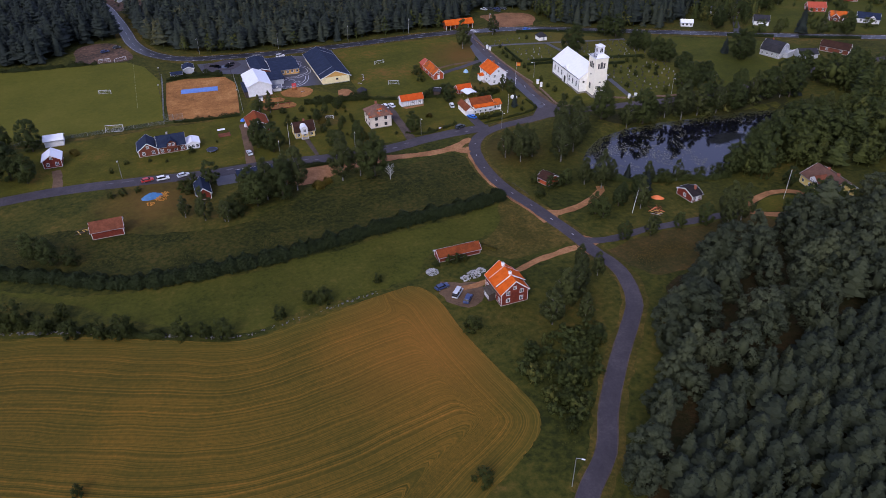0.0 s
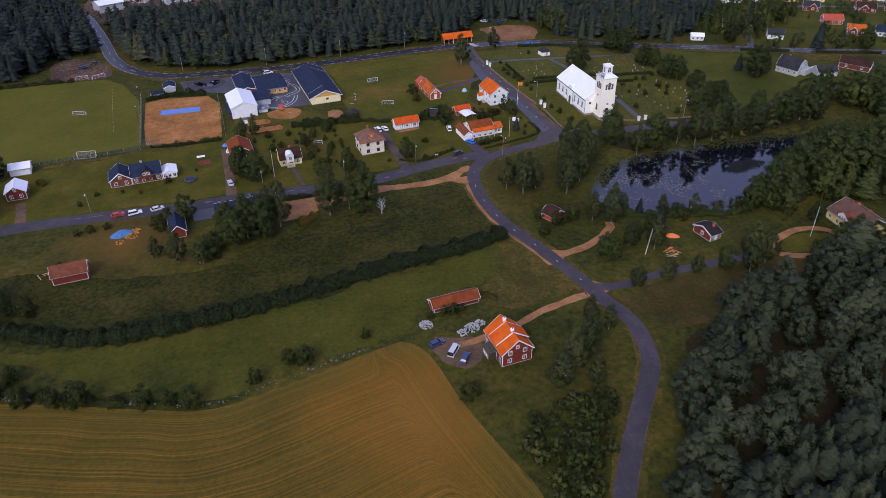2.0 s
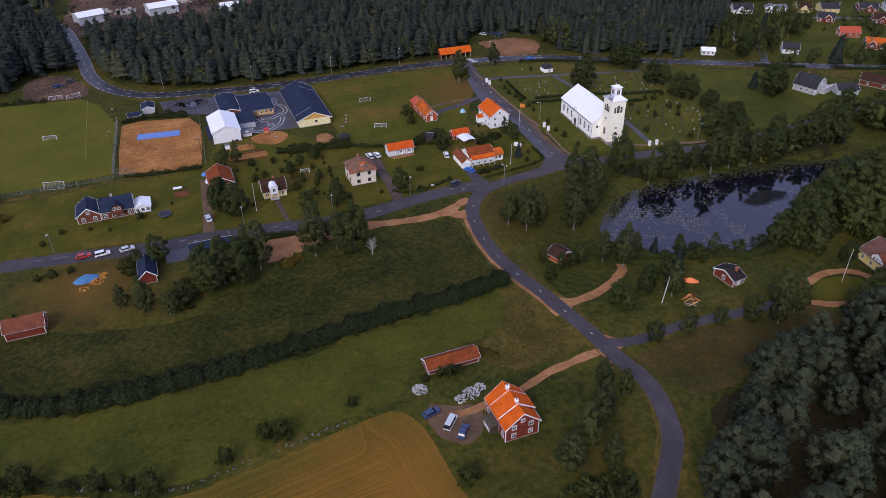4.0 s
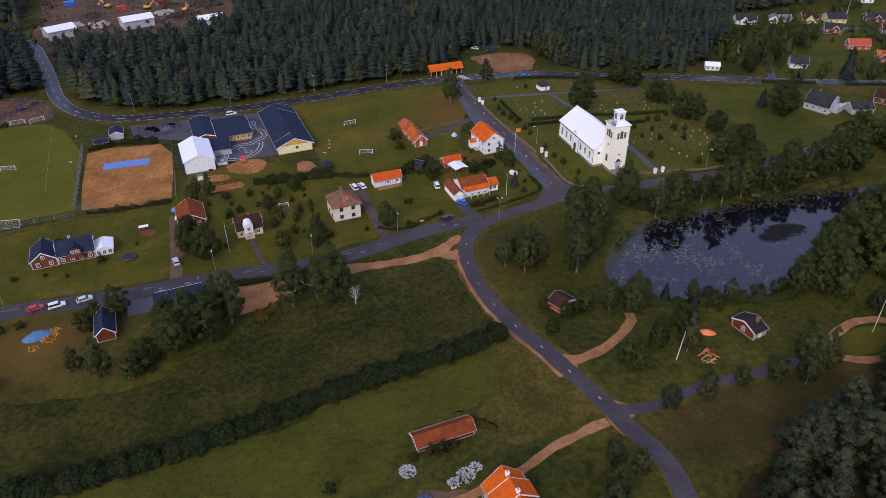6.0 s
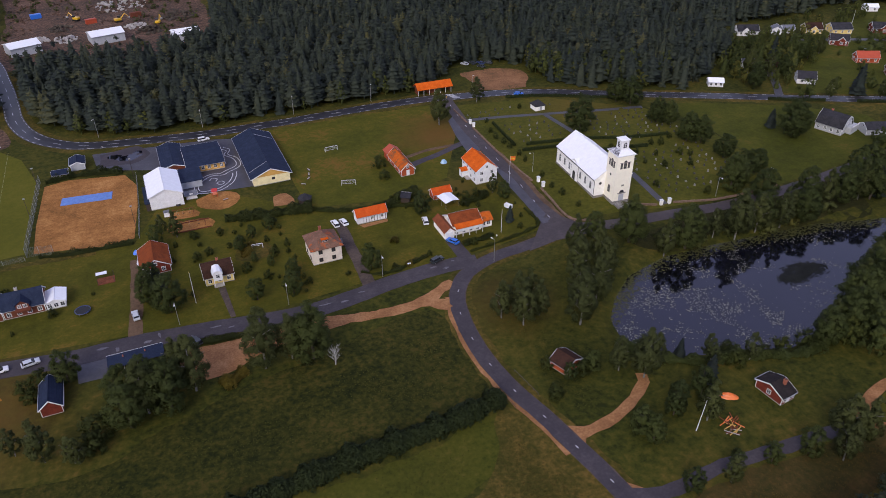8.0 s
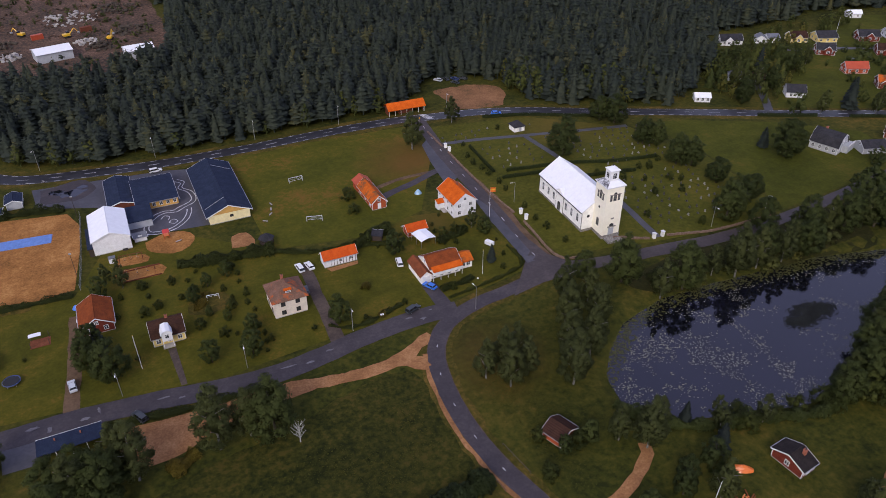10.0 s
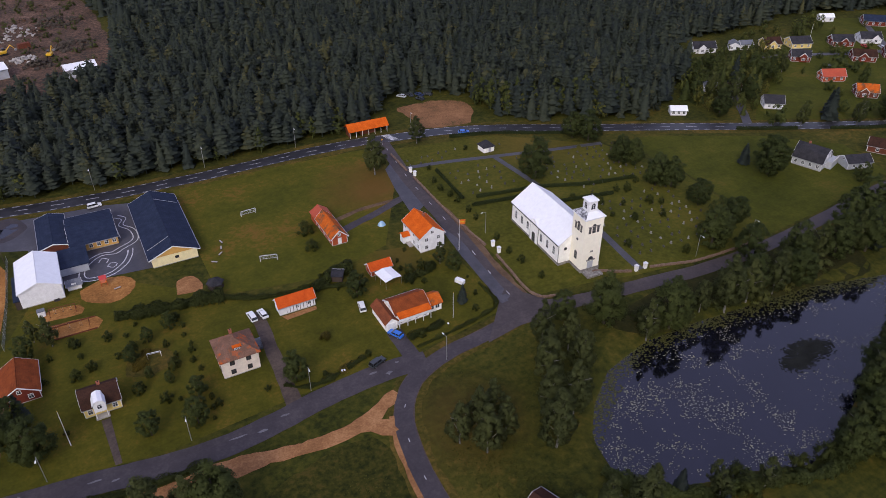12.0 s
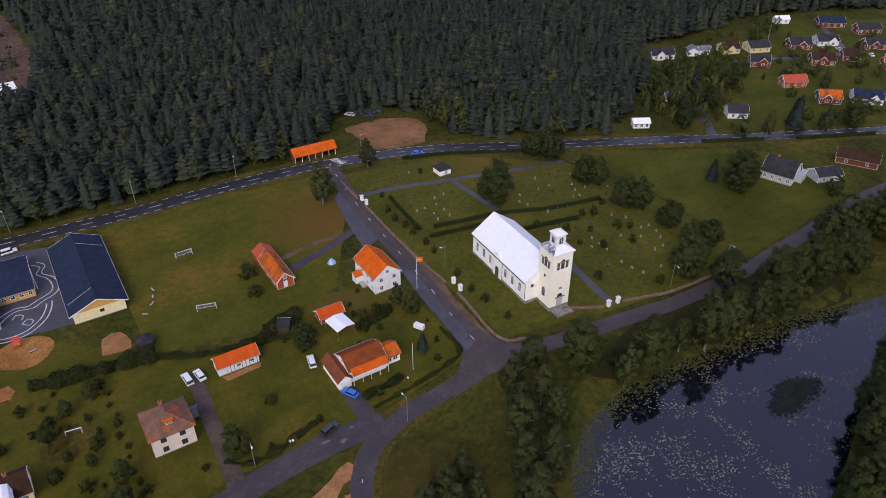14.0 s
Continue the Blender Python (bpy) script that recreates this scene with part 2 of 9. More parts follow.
tiles("black_tiles", (0.016, 0.013, 0.013), (0.024, 0.020, 0.020), (0.036, 0.029, 0.028))
tiles("dark_tiles", (0.020, 0.020, 0.024), (0.032, 0.032, 0.038), (0.048, 0.046, 0.054))
tiles("brown_dark_tiles", (0.026, 0.014, 0.011), (0.042, 0.020, 0.014), (0.062, 0.030, 0.020))
tiles("red_tiles", (0.40, 0.055, 0.010), (0.50, 0.078, 0.012), (0.58, 0.105, 0.018))
plain("net_grey", (0.16, 0.18, 0.17), 0.9)
tiles("red_metal", (0.3400, 0.0525, 0.0210), (0.3910, 0.0638, 0.0252), (0.4420, 0.0788, 0.0330), 0.5, 0.4)
tiles("blue_black_roof", (0.011, 0.017, 0.036), (0.016, 0.024, 0.050), (0.026, 0.036, 0.068), 0.7, 0.12)
tiles("grey_roof", (0.10, 0.11, 0.14), (0.14, 0.15, 0.18), (0.19, 0.20, 0.23))
plain("white_metal_roof", (0.80, 0.82, 0.86), 0.45, spec=0.5, vary=0.05)


def glass(name, colour):
    m, nt, p, c = base_mat(name, 0.08, 0.6)
    nt.links.new(ramp(nt, noise_fac(nt, c.outputs["Object"], 1.5), two(tuple(v * 0.6 for v in colour), colour)), p.inputs["Base Color"])


glass("window_glass", (0.045, 0.05, 0.06))
glass("car_glass", (0.02, 0.022, 0.026))
for nm, cl in (("car_white", (0.75, 0.76, 0.78)), ("car_blue", (0.03, 0.16, 0.62)), ("car_dark", (0.035, 0.042, 0.05)), ("car_red", (0.45, 0.035, 0.03)), ("car_navy", (0.03, 0.05, 0.14)), ("car_silver", (0.50, 0.53, 0.58)), ("yellow_paint", (0.70, 0.42, 0.03)), ("orange_paint", (0.72, 0.17, 0.03)), ("light_blue", (0.25, 0.42, 0.58))):
    plain(nm, cl, 0.3, 0.0, 0.6, 0.05)
plain("tyre", (0.018, 0.018, 0.018), 0.9)
plain("net", (0.55, 0.56, 0.58), 0.9)
plain("hay_yellow", (0.55, 0.36, 0.10), 0.95)


def foliage(name, stops, rough=0.75, spec=0.25):
    m, nt, p, c = base_mat(name, rough, spec)
    a = nt.nodes.new("ShaderNodeAttribute")
    a.attribute_name = "tint"
    o = nt.nodes.new("ShaderNodeObjectInfo")
    g = nt.nodes.new("ShaderNodeNewGeometry")
    f = sums(nt, "ADD", sums(nt, "MULTIPLY", a.outputs["Fac"], 0.55), sums(nt, "MULTIPLY", g.outputs["Random Per Island"], 0.24))
    f = sums(nt, "ADD", f, sums(nt, "MULTIPLY", o.outputs["Random"], 0.36))
    f = sums(nt, "ADD", f, sums(nt, "MULTIPLY", noise_fac(nt, c.outputs["Object"], 0.9, 5, 0.75), 0.40))
    col = ramp(nt, sums(nt, "SUBTRACT", f, 0.25), stops)
    nt.links.new(col, p.inputs["Base Color"])
    tr, mx = nt.nodes.new("ShaderNodeBsdfTranslucent"), nt.nodes.new("ShaderNodeMixShader")
    nt.links.new(col, tr.inputs["Color"])
    mx.inputs["Fac"].default_value = 0.42
    nt.links.new(p.outputs[0], mx.inputs[1])
    nt.links.new(tr.outputs[0], mx.inputs[2])
    nt.links.new(mx.outputs[0], nt.nodes["Material Output"].inputs["Surface"])


foliage("leaves_broad", [(0.05, (0.0385, 0.0536, 0.0146)), (0.45, (0.0682, 0.0862, 0.0218)), (0.8, (0.1039, 0.1191, 0.0281)), (1.0, (0.1706, 0.1518, 0.0312))])
foliage("leaves_birch", [(0.05, (0.0534, 0.0660, 0.0215)), (0.45, (0.0880, 0.1018, 0.0303)), (0.8, (0.1256, 0.1348, 0.0376)), (1.0, (0.1867, 0.1519, 0.0286))])
foliage("leaves_light", [(0.05, (0.0435, 0.0586, 0.0179)), (0.45, (0.0717, 0.0902, 0.0253)), (0.8, (0.1023, 0.1195, 0.0313)), (1.0, (0.1522, 0.1347, 0.0238))])
foliage("leaves_bush", [(0.05, (0.0300, 0.0409, 0.0084)), (0.5, (0.0546, 0.0655, 0.0125)), (1.0, (0.1023, 0.0983, 0.0188))])
foliage("leaves_hedge", [(0.05, (0.0240, 0.0364, 0.0105)), (0.5, (0.0463, 0.0628, 0.0178)), (1.0, (0.0927, 0.0993, 0.0267))])
foliage("needles", [(0.05, (0.0220, 0.0312, 0.0290)), (0.45, (0.0381, 0.0512, 0.0424)), (0.8, (0.0584, 0.0724, 0.0493)), (1.0, (0.1110, 0.1107, 0.0476))])
foliage("leaves_willow", [(0.05, (0.0427, 0.0543, 0.0304)), (0.45, (0.0777, 0.0934, 0.0499)), (0.8, (0.1242, 0.1389, 0.0706)), (1.0, (0.1940, 0.1831, 0.0670))])
foliage("young_needles", [(0.05, (0.0269, 0.0362, 0.0233)), (0.45, (0.0483, 0.0613, 0.0360)), (0.8, (0.0761, 0.0892, 0.0447)), (1.0, (0.1300, 0.1254, 0.0437))])
foliage("weeds_yellow", [(0.05, (0.0810, 0.0720, 0.0110)), (0.5, (0.1620, 0.1200, 0.0154)), (1.0, (0.3780, 0.2040, 0.0220))])
foliage("lily_pads", [(0.05, (0.068, 0.0765, 0.0192)), (0.5, (0.1445, 0.1394, 0.0384)), (1.0, (0.289, 0.255, 0.08))], 0.5, 0.4)
foliage("open_pads", [(0.05, (0.2031, 0.2081, 0.1348)), (0.5, (0.4671, 0.4559, 0.3272)), (1.0, (0.9344, 0.8723, 0.6545))], 0.4, 0.5)
surface("bark", two((0.045, 0.036, 0.028), (0.10, 0.085, 0.07)), 2, 12, 0.95, 0.1)
surface("birch_bark", two((0.06, 0.057, 0.054), (0.30, 0.29, 0.27)), 1.5, 5, 0.85, 0.2)


def field_mat():
    """Mown swaths that follow the field's edge, straw over green stubble."""
    m, nt, p, c = base_mat("mown_field", 0.95, 0.1)
    a = nt.nodes.new("ShaderNodeAttribute")
    a.attribute_name = "swath"
    v = c.outputs["Object"]
    warp = sums(nt, "MULTIPLY", noise_fac(nt, v, 0.03, 2), 4.0)
    s = sums(nt, "ADD", a.outputs["Fac"], warp)
    cxyz = nt.nodes.new("ShaderNodeCombineXYZ")
    nt.links.new(s, cxyz.inputs["X"])
    line = noise_fac(nt, cxyz.outputs[0], 0.95, 5, 0.7)
    fine = noise_fac(nt, cxyz.outputs[0], 3.0, 3, 0.6)
    broad = noise_fac(nt, v, 0.03, 4, 0.6, 0.4)
    grain = noise_fac(nt, v, 0.9, 3)
    f = sums(nt, "ADD", sums(nt, "MULTIPLY", line, 0.62), sums(nt, "MULTIPLY", fine, 0.42))
    f = sums(nt, "ADD", f, sums(nt, "MULTIPLY", broad, 0.22))
    f = sums(nt, "ADD", f, sums(nt, "MULTIPLY", grain, 0.16))
    col = ramp(nt, sums(nt, "SUBTRACT", f, 0.18), [(0.35, (0.034, 0.032, 0.005)), (0.45, (0.058, 0.049, 0.008)), (0.53, (0.096, 0.066, 0.010)), (0.61, (0.160, 0.088, 0.013)), (0.72, (0.31, 0.140, 0.022))])
    rim = nt.nodes.new("ShaderNodeMapRange")
    rim.inputs["From Min"].default_value, rim.inputs["From Max"].default_value = 21.0, 9.0
    rim.inputs["To Max"].default_value = 0.75
    nt.links.new(s, rim.inputs["Value"])
    col = mixed(nt, rim.outputs[0], col, ramp(nt, line, two((0.050, 0.050, 0.008), (0.10, 0.082, 0.014))))
    nt.links.new(col, p.inputs["Base Color"])
    bump(nt, p, line, 0.5, 0.3)


field_mat()
worn_corner("mown_field", 50, 138, 2, 34, (0.30, 0.122, 0.022), 0.42)


def water_mat():
    m, nt, p, c = base_mat("pond_water", 0.035, 0.5)
    nt.links.new(ramp(nt, noise_fac(nt, c.outputs["Object"], 0.06), two((0.003, 0.0032, 0.007), (0.005, 0.0052, 0.011))), p.inputs["Base Color"])
    p.inputs["IOR"].default_value = 1.7
    p.inputs["Specular Tint"].default_value = (0.86, 0.86, 1.0, 1)
    bump(nt, p, noise_fac(nt, c.outputs["Object"], 1.2, 2), 0.04, 0.02)


water_mat()

# ---- helpers for building ----
UP = Vector((0, 0, 1))


def thing(name, x, y, z, label, category, group="", rz=0.0, kind=""):
    e = new(name)
    e.empty_display_size = 0.3
    e.matrix_world = pose(x, y, z, 0, 0, rz)
    return tagged(e, label, category, group, kind)


def part(name, bm, material, parent, label=""):
    """Links a bmesh or a mesh as one object under its thing."""
    if isinstance(bm, bmesh.types.BMesh):
        me = bpy.data.meshes.new(name)
        bm.to_mesh(me)
        bm.free()
    else:
        me = bm
    if material and not me.materials:
        me.materials.append(MATS[material])
    ob = new(name, me)
    if parent:
        ob.parent = parent
    return tagged(ob, label)


def structure(name, bm, material, label=""):
    return tagged(part(name, bm, material, None, label), "", "", "", "structure")


def add_box(bm, x0, x1, y0, y1, z0, z1, bevel=0.0):
    v = [bm.verts.new((x, y, z)) for z in (z0, z1) for x, y in ((x0, y0), (x1, y0), (x1, y1), (x0, y1))]
    fs = [bm.faces.new([v[i] for i in q]) for q in ((3, 2, 1, 0), (4, 5, 6, 7), (0, 1, 5, 4), (1, 2, 6, 5), (2, 3, 7, 6), (3, 0, 4, 7))]
    if bevel:
        es = {e for f in fs for e in f.edges}
        bmesh.ops.bevel(bm, geom=list(es), offset=bevel, segments=1, affect="EDGES")
    return bm


def box(x0, x1, y0, y1, z0, z1, bevel=0.0):
    return add_box(bmesh.new(), x0, x1, y0, y1, z0, z1, bevel)


def add_tube(bm, a, b, r0, r1, n=8):
    a, b = Vector(a), Vector(b)
    d = (b - a).normalized()
    s = d.orthogonal().normalized()
    t = d.cross(s)
    rings = []
    for c, r in ((a, r0), (b, r1)):
        rings.append([bm.verts.new(c + (s * math.cos(k * 2 * math.pi / n) + t * math.sin(k * 2 * math.pi / n)) * r) for k in range(n)])
    for k in range(n):
        bm.faces.new((rings[0][k], rings[0][(k + 1) % n], rings[1][(k + 1) % n], rings[1][k]))
    bm.faces.new(rings[1])
    bm.faces.new(rings[0][::-1])
    return bm


def tube(a, b, r0, r1=None, n=8):
    return add_tube(bmesh.new(), a, b, r0, r0 if r1 is None else r1, n)


def add_prism(bm, section, axis, a, b):
    """A closed section of (across, up) points drawn along x or y from a to b."""
    def at(s, k):
        return (k, s[0], s[1]) if axis == "x" else (s[0], k, s[1])
    r0, r1 = [bm.verts.new(at(s, a)) for s in section], [bm.verts.new(at(s, b)) for s in section]
    n = len(section)
    for k in range(n):
        bm.faces.new((r0[k], r0[(k + 1) % n], r1[(k + 1) % n], r1[k]))
    bm.faces.new(r0[::-1])
    bm.faces.new(r1)
    bmesh.ops.recalc_face_normals(bm, faces=bm.faces)
    return bm


# ---- the lie of the land ----
POND = [(141, 203), (143, 214), (150, 222), (160, 229.5), (176, 233.5), (194, 233), (213, 231), (232, 229.5), (252, 224), (268, 220), (270, 216), (262, 211), (248, 207), (232, 203), (216, 198), (203, 192.5), (191, 188), (180, 185.5), (168, 190), (156, 193), (146, 197)]
_pa = np.array(POND, float)
_pb = np.roll(_pa, -1, 0)


def signed(poly_a, poly_b, x, y):
    """Signed distance to a closed outline, below 0 inside."""
    p = np.stack([np.asarray(x, float).ravel(), np.asarray(y, float).ravel()], 1)
    best, inside = np.full(len(p), 1e9), np.zeros(len(p), bool)
    for a, b in zip(poly_a, poly_b):
        e = b - a
        w = p - a
        t = np.clip((w @ e) / (e @ e), 0, 1)
        best = np.minimum(best, np.hypot(*(w - t[:, None] * e).T))
        cross = ((a[1] > p[:, 1]) != (b[1] > p[:, 1]))
        xs = a[0] + (p[:, 1] - a[1]) * e[0] / (e[1] if e[1] else 1e-9)
        inside ^= cross & (p[:, 0] < xs)
    return np.where(inside, -best, best).reshape(np.shape(x))


def land_np(x, y):
    x, y = np.asarray(x, float), np.asarray(y, float)
    mound = 1.4 * np.exp(-(((x - 198) / 34) ** 2 + ((y - 292) / 36) ** 2) ** 2 / 2)
    near = (x > 125) & (x < 285) & (y > 170) & (y < 250)
    dip = np.zeros_like(x)
    if near.any():
        s = np.clip((signed(_pa, _pb, x[near], y[near]) + 5) / 9, 0, 1)
        dip[near] = -2.4 * (1 - s * s * (3 - 2 * s))
    return mound + dip


def land(x, y):
    return float(land_np(np.array([x]), np.array([y]))[0])


def ground_sheet():
    def steps(lo, hi, step):
        mid = list(np.arange(lo, hi + 0.1, step))
        out = [40, 100, 220, 450, 900, 1800, 3500]
        return np.array([lo - o for o in out[::-1]] + mid + [hi + o for o in out])
    xs, ys = steps(-100, 360, 2.5), steps(40, 430, 2.5)
    gx, gy = np.meshgrid(xs, ys)
    gz = land_np(gx, gy)
    w, h = len(xs), len(ys)
    i = np.arange(w * h).reshape(h, w)
    q = np.stack([i[:-1, :-1], i[:-1, 1:], i[1:, 1:], i[1:, :-1]], -1).reshape(-1, 4)
    me = bpy.data.meshes.new("ground")
    me.from_pydata(np.stack([gx, gy, gz], -1).reshape(-1, 3).tolist(), [], q.tolist())
    me.polygons.foreach_set("use_smooth", np.ones(len(q), bool))
    structure("ground", me, "meadow", "green meadow land with dry and mossy patches")


ground_sheet()


def patch(name, poly, material, lift=0.05, label="", cell=6.0, rag=0.0):
    """A flat area laid over the land."""
    bm = bmesh.new()
    if rag:
        loop = spline(list(poly) + [poly[0]], 2.0)[:-1]
        poly = []
        for q in loop:
            d = Vector((noise.noise(q * 0.11), noise.noise(q * 0.11 + Vector((9, 4, 0))), 0)) * rag
            d += Vector((noise.noise(q * 0.5), noise.noise(q * 0.5 + Vector((3, 7, 0))), 0)) * rag * 0.5
            poly.append((q.x + d.x, q.y + d.y))
    bm.faces.new([bm.verts.new((x, y, 0)) for x, y in poly])
    bmesh.ops.triangulate(bm, faces=bm.faces[:])
    xs, ys = [p[0] for p in poly], [p[1] for p in poly]
    if max(xs) > 130 and min(xs) < 290 and max(ys) > 175 and min(ys) < 350:
        for lo, hi, n in ((min(xs), max(xs), (1, 0, 0)), (min(ys), max(ys), (0, 1, 0))):
            k = lo + cell
            while k < hi:
                bmesh.ops.bisect_plane(bm, geom=bm.verts[:] + bm.edges[:] + bm.faces[:], plane_co=(k * n[0], k * n[1], 0), plane_no=n)
                k += cell
    for v in bm.verts:
        v.co.z = land(v.co.x, v.co.y) + lift
    bmesh.ops.recalc_face_normals(bm, faces=bm.faces)
    if sum(f.normal.z for f in bm.faces) < 0:
        bmesh.ops.reverse_faces(bm, faces=bm.faces)
    return structure(name, bm, material, label)


def spline(pts, step=2.5):
    """Points along a smooth line through pts."""
    p = [Vector((*q, 0)) for q in pts]
    p = [p[0] * 2 - p[1]] + p + [p[-1] * 2 - p[-2]]
    out = []
    for a, b, c, d in zip(p, p[1:], p[2:], p[3:]):
        n = max(1, int((c - b).length / step))
        for k in range(n):
            t = k / n
            out.append(0.5 * (2 * b + (c - a) * t + (2 * a - 5 * b + 4 * c - d) * t * t + (3 * b - a - 3 * c + d) * t ** 3))
    return out + [p[-2]]


def add_ribbon(bm, line, width, lift, offset=0.0, drop=0.12, rag=0.0, rng=None):
    rows = []
    for k, c in enumerate(line):
        d = (line[min(k + 1, len(line) - 1)] - line[max(k - 1, 0)]).normalized()
        s = Vector((-d.y, d.x, 0))
        half = width / 2
        j0, j1 = ((rng.uniform(-rag, rag), rng.uniform(-rag, rag)) if rag else (0, 0))
        q = []
        for o, dz in ((-half - j0 - 0.05, -drop), (-half - j0, 0), (0, 0.03 if width > 3 else 0), (half + j1, 0), (half + j1 + 0.05, -drop)):
            e = c + s * (o + offset)
            q.append(bm.verts.new((e.x, e.y, land(e.x, e.y) + lift + dz)))
        rows.append(q)
    for a, b in zip(rows, rows[1:]):
        for k in range(4):
            bm.faces.new((a[k], b[k], b[k + 1], a[k + 1])[::-1])
    return bm


def ribbon(name, pts, width, material, lift=0.08, label="", rag=0.0):
    bm = add_ribbon(bmesh.new(), spline(pts), width, lift, rag=rag, rng=random.Random(5))
    bmesh.ops.recalc_face_normals(bm, faces=bm.faces)
    if sum(f.normal.z for f in bm.faces) < 0:
        bmesh.ops.reverse_faces(bm, faces=bm.faces)
    return structure(name, bm, material, label)


def dashes(parent, pts, offset, width, on, off, lift, name="lane_marking", paint="road_paint"):
    """Painted dashes along a road, joined."""
    line = spline(pts, 1.0)
    bm = bmesh.new()
    k = 0
    while k < len(line) - on - 1:
        add_ribbon(bm, line[k:k + on + 1], width, lift, offset, 0.005)
        k += on + off
    ob = part(name, bm, paint, parent, "worn white road paint")
    return tagged(ob, "", "", "", "stuff")


# ---- roads ----
COUNTRY = [(40, 46), (52, 65), (63.5, 78.8), (73.7, 87.8), (81.8, 99.3), (92.6, 111.8), (104.4, 124), (111.3, 132.5), (115.3, 146), (113.6, 157.5), (112.4, 168), (110.6, 178.8), (108.4, 190.5), (105.9, 201.7), (104.8, 214.5), (105.9, 228.3), (109, 239.7), (116, 248.5), (127.2, 253.1), (140.5, 254.8), (153, 257.5)]
CHURCH_ROAD = [(154.2, 257), (154.8, 266), (155.3, 277), (156.6, 291), (158.4, 314), (160.2, 340), (163, 362), (164.9, 374)]
EAST_ROAD = [(152, 258), (163, 256), (176.2, 253.3), (192.1, 251.1), (210.8, 248.9), (234.1, 248.8), (263.3, 251.1), (298.8, 255.1), (319.5, 255.7), (360, 253)]
STREET = [(122, 253.5), (115, 254.6), (107.8, 254.6), (95.2, 253.6), (82.7, 251.4), (69.9, 250), (57.1, 251), (39.4, 253.8), (23.6, 255.4), (9.4, 255.6), (-4.9, 257.6), (-18.9, 259.6), (-40, 262), (-62, 261.5), (-110, 256)]
HIGHWAY = [(-150, 585), (-90, 562), (-48, 540), (-28, 517), (-19.5, 479), (-14.8, 448), (-12.2, 428), (-7.0, 411), (1.5, 398), (14.4, 388.8), (36.7, 384), (59.6, 380.8), (84, 379.6), (96.4, 379.2), (119.2, 379.6), (138.6, 379.4), (158.6, 378), (169.1, 375.7), (190.8, 371.2), (211.1, 363.3), (240.2, 347.7), (280.2, 327), (310.4, 310.9), (341.9, 295.2), (380, 277), (460, 240)]
verge = ribbon("road_verge", HIGHWAY, 12.5, "rough_grass", 0.03, "grassy verge beside the main road", 0.5)
ribbon("road_verge", COUNTRY[2:], 8.2, "rough_grass", 0.03, "dry grass verge beside the lane", 0.5)
road_main = ribbon("road", HIGHWAY, 6.8, "highway_asphalt", 0.10, "grey asphalt main road with dashed white lines")
road_lane = ribbon("road", COUNTRY, 4.4, "asphalt", 0.075, "narrow winding asphalt lane without kerbs", 0.12)
road_church = ribbon("road", CHURCH_ROAD, 5.2, "brown_asphalt", 0.082, "asphalt road beside the churchyard", 0.1)
road_east = ribbon("road", EAST_ROAD, 4.8, "brown_asphalt", 0.090, "asphalt lane curving past the pond", 0.1)
road_street = ribbon("road", STREET, 6.4, "asphalt", 0.097, "patched asphalt village street", 0.1)
dashes(road_main, HIGHWAY, 2.95, 0.13, 2, 2, 0.135)
dashes(road_main, HIGHWAY, -2.95, 0.13, 2, 2, 0.135)
dashes(road_main, HIGHWAY, 0, 0.12, 4, 7, 0.135)
dashes(road_lane, COUNTRY[10:-3], 0, 0.08, 1, 9, 0.11)
dashes(road_church, CHURCH_ROAD[1:], 0, 0.10, 2, 9, 0.12)

for side in (-2.25, 2.25):
    bm_ = add_ribbon(bmesh.new(), spline(COUNTRY), 0.35, 0.06, side, 0.1, 0.08, random.Random(3))
    structure("road_edge", bm_, "drive_soil", "thin worn edge of the lane")
structure("road_edge", add_ribbon(bmesh.new(), spline(COUNTRY[11:17]), 1.1, 0.064, 2.75, 0.1, 0.3, random.Random(8)), "gravel", "sandy strip along the lane")
patch("junction", [(139, 251.5), (146, 259.5), (151.6, 266), (152.2, 274), (157.8, 274), (158.6, 265), (163, 259), (172, 255.4), (170, 252), (160, 253), (150, 253.4)], "brown_asphalt", 0.104, "wide asphalt road junction")

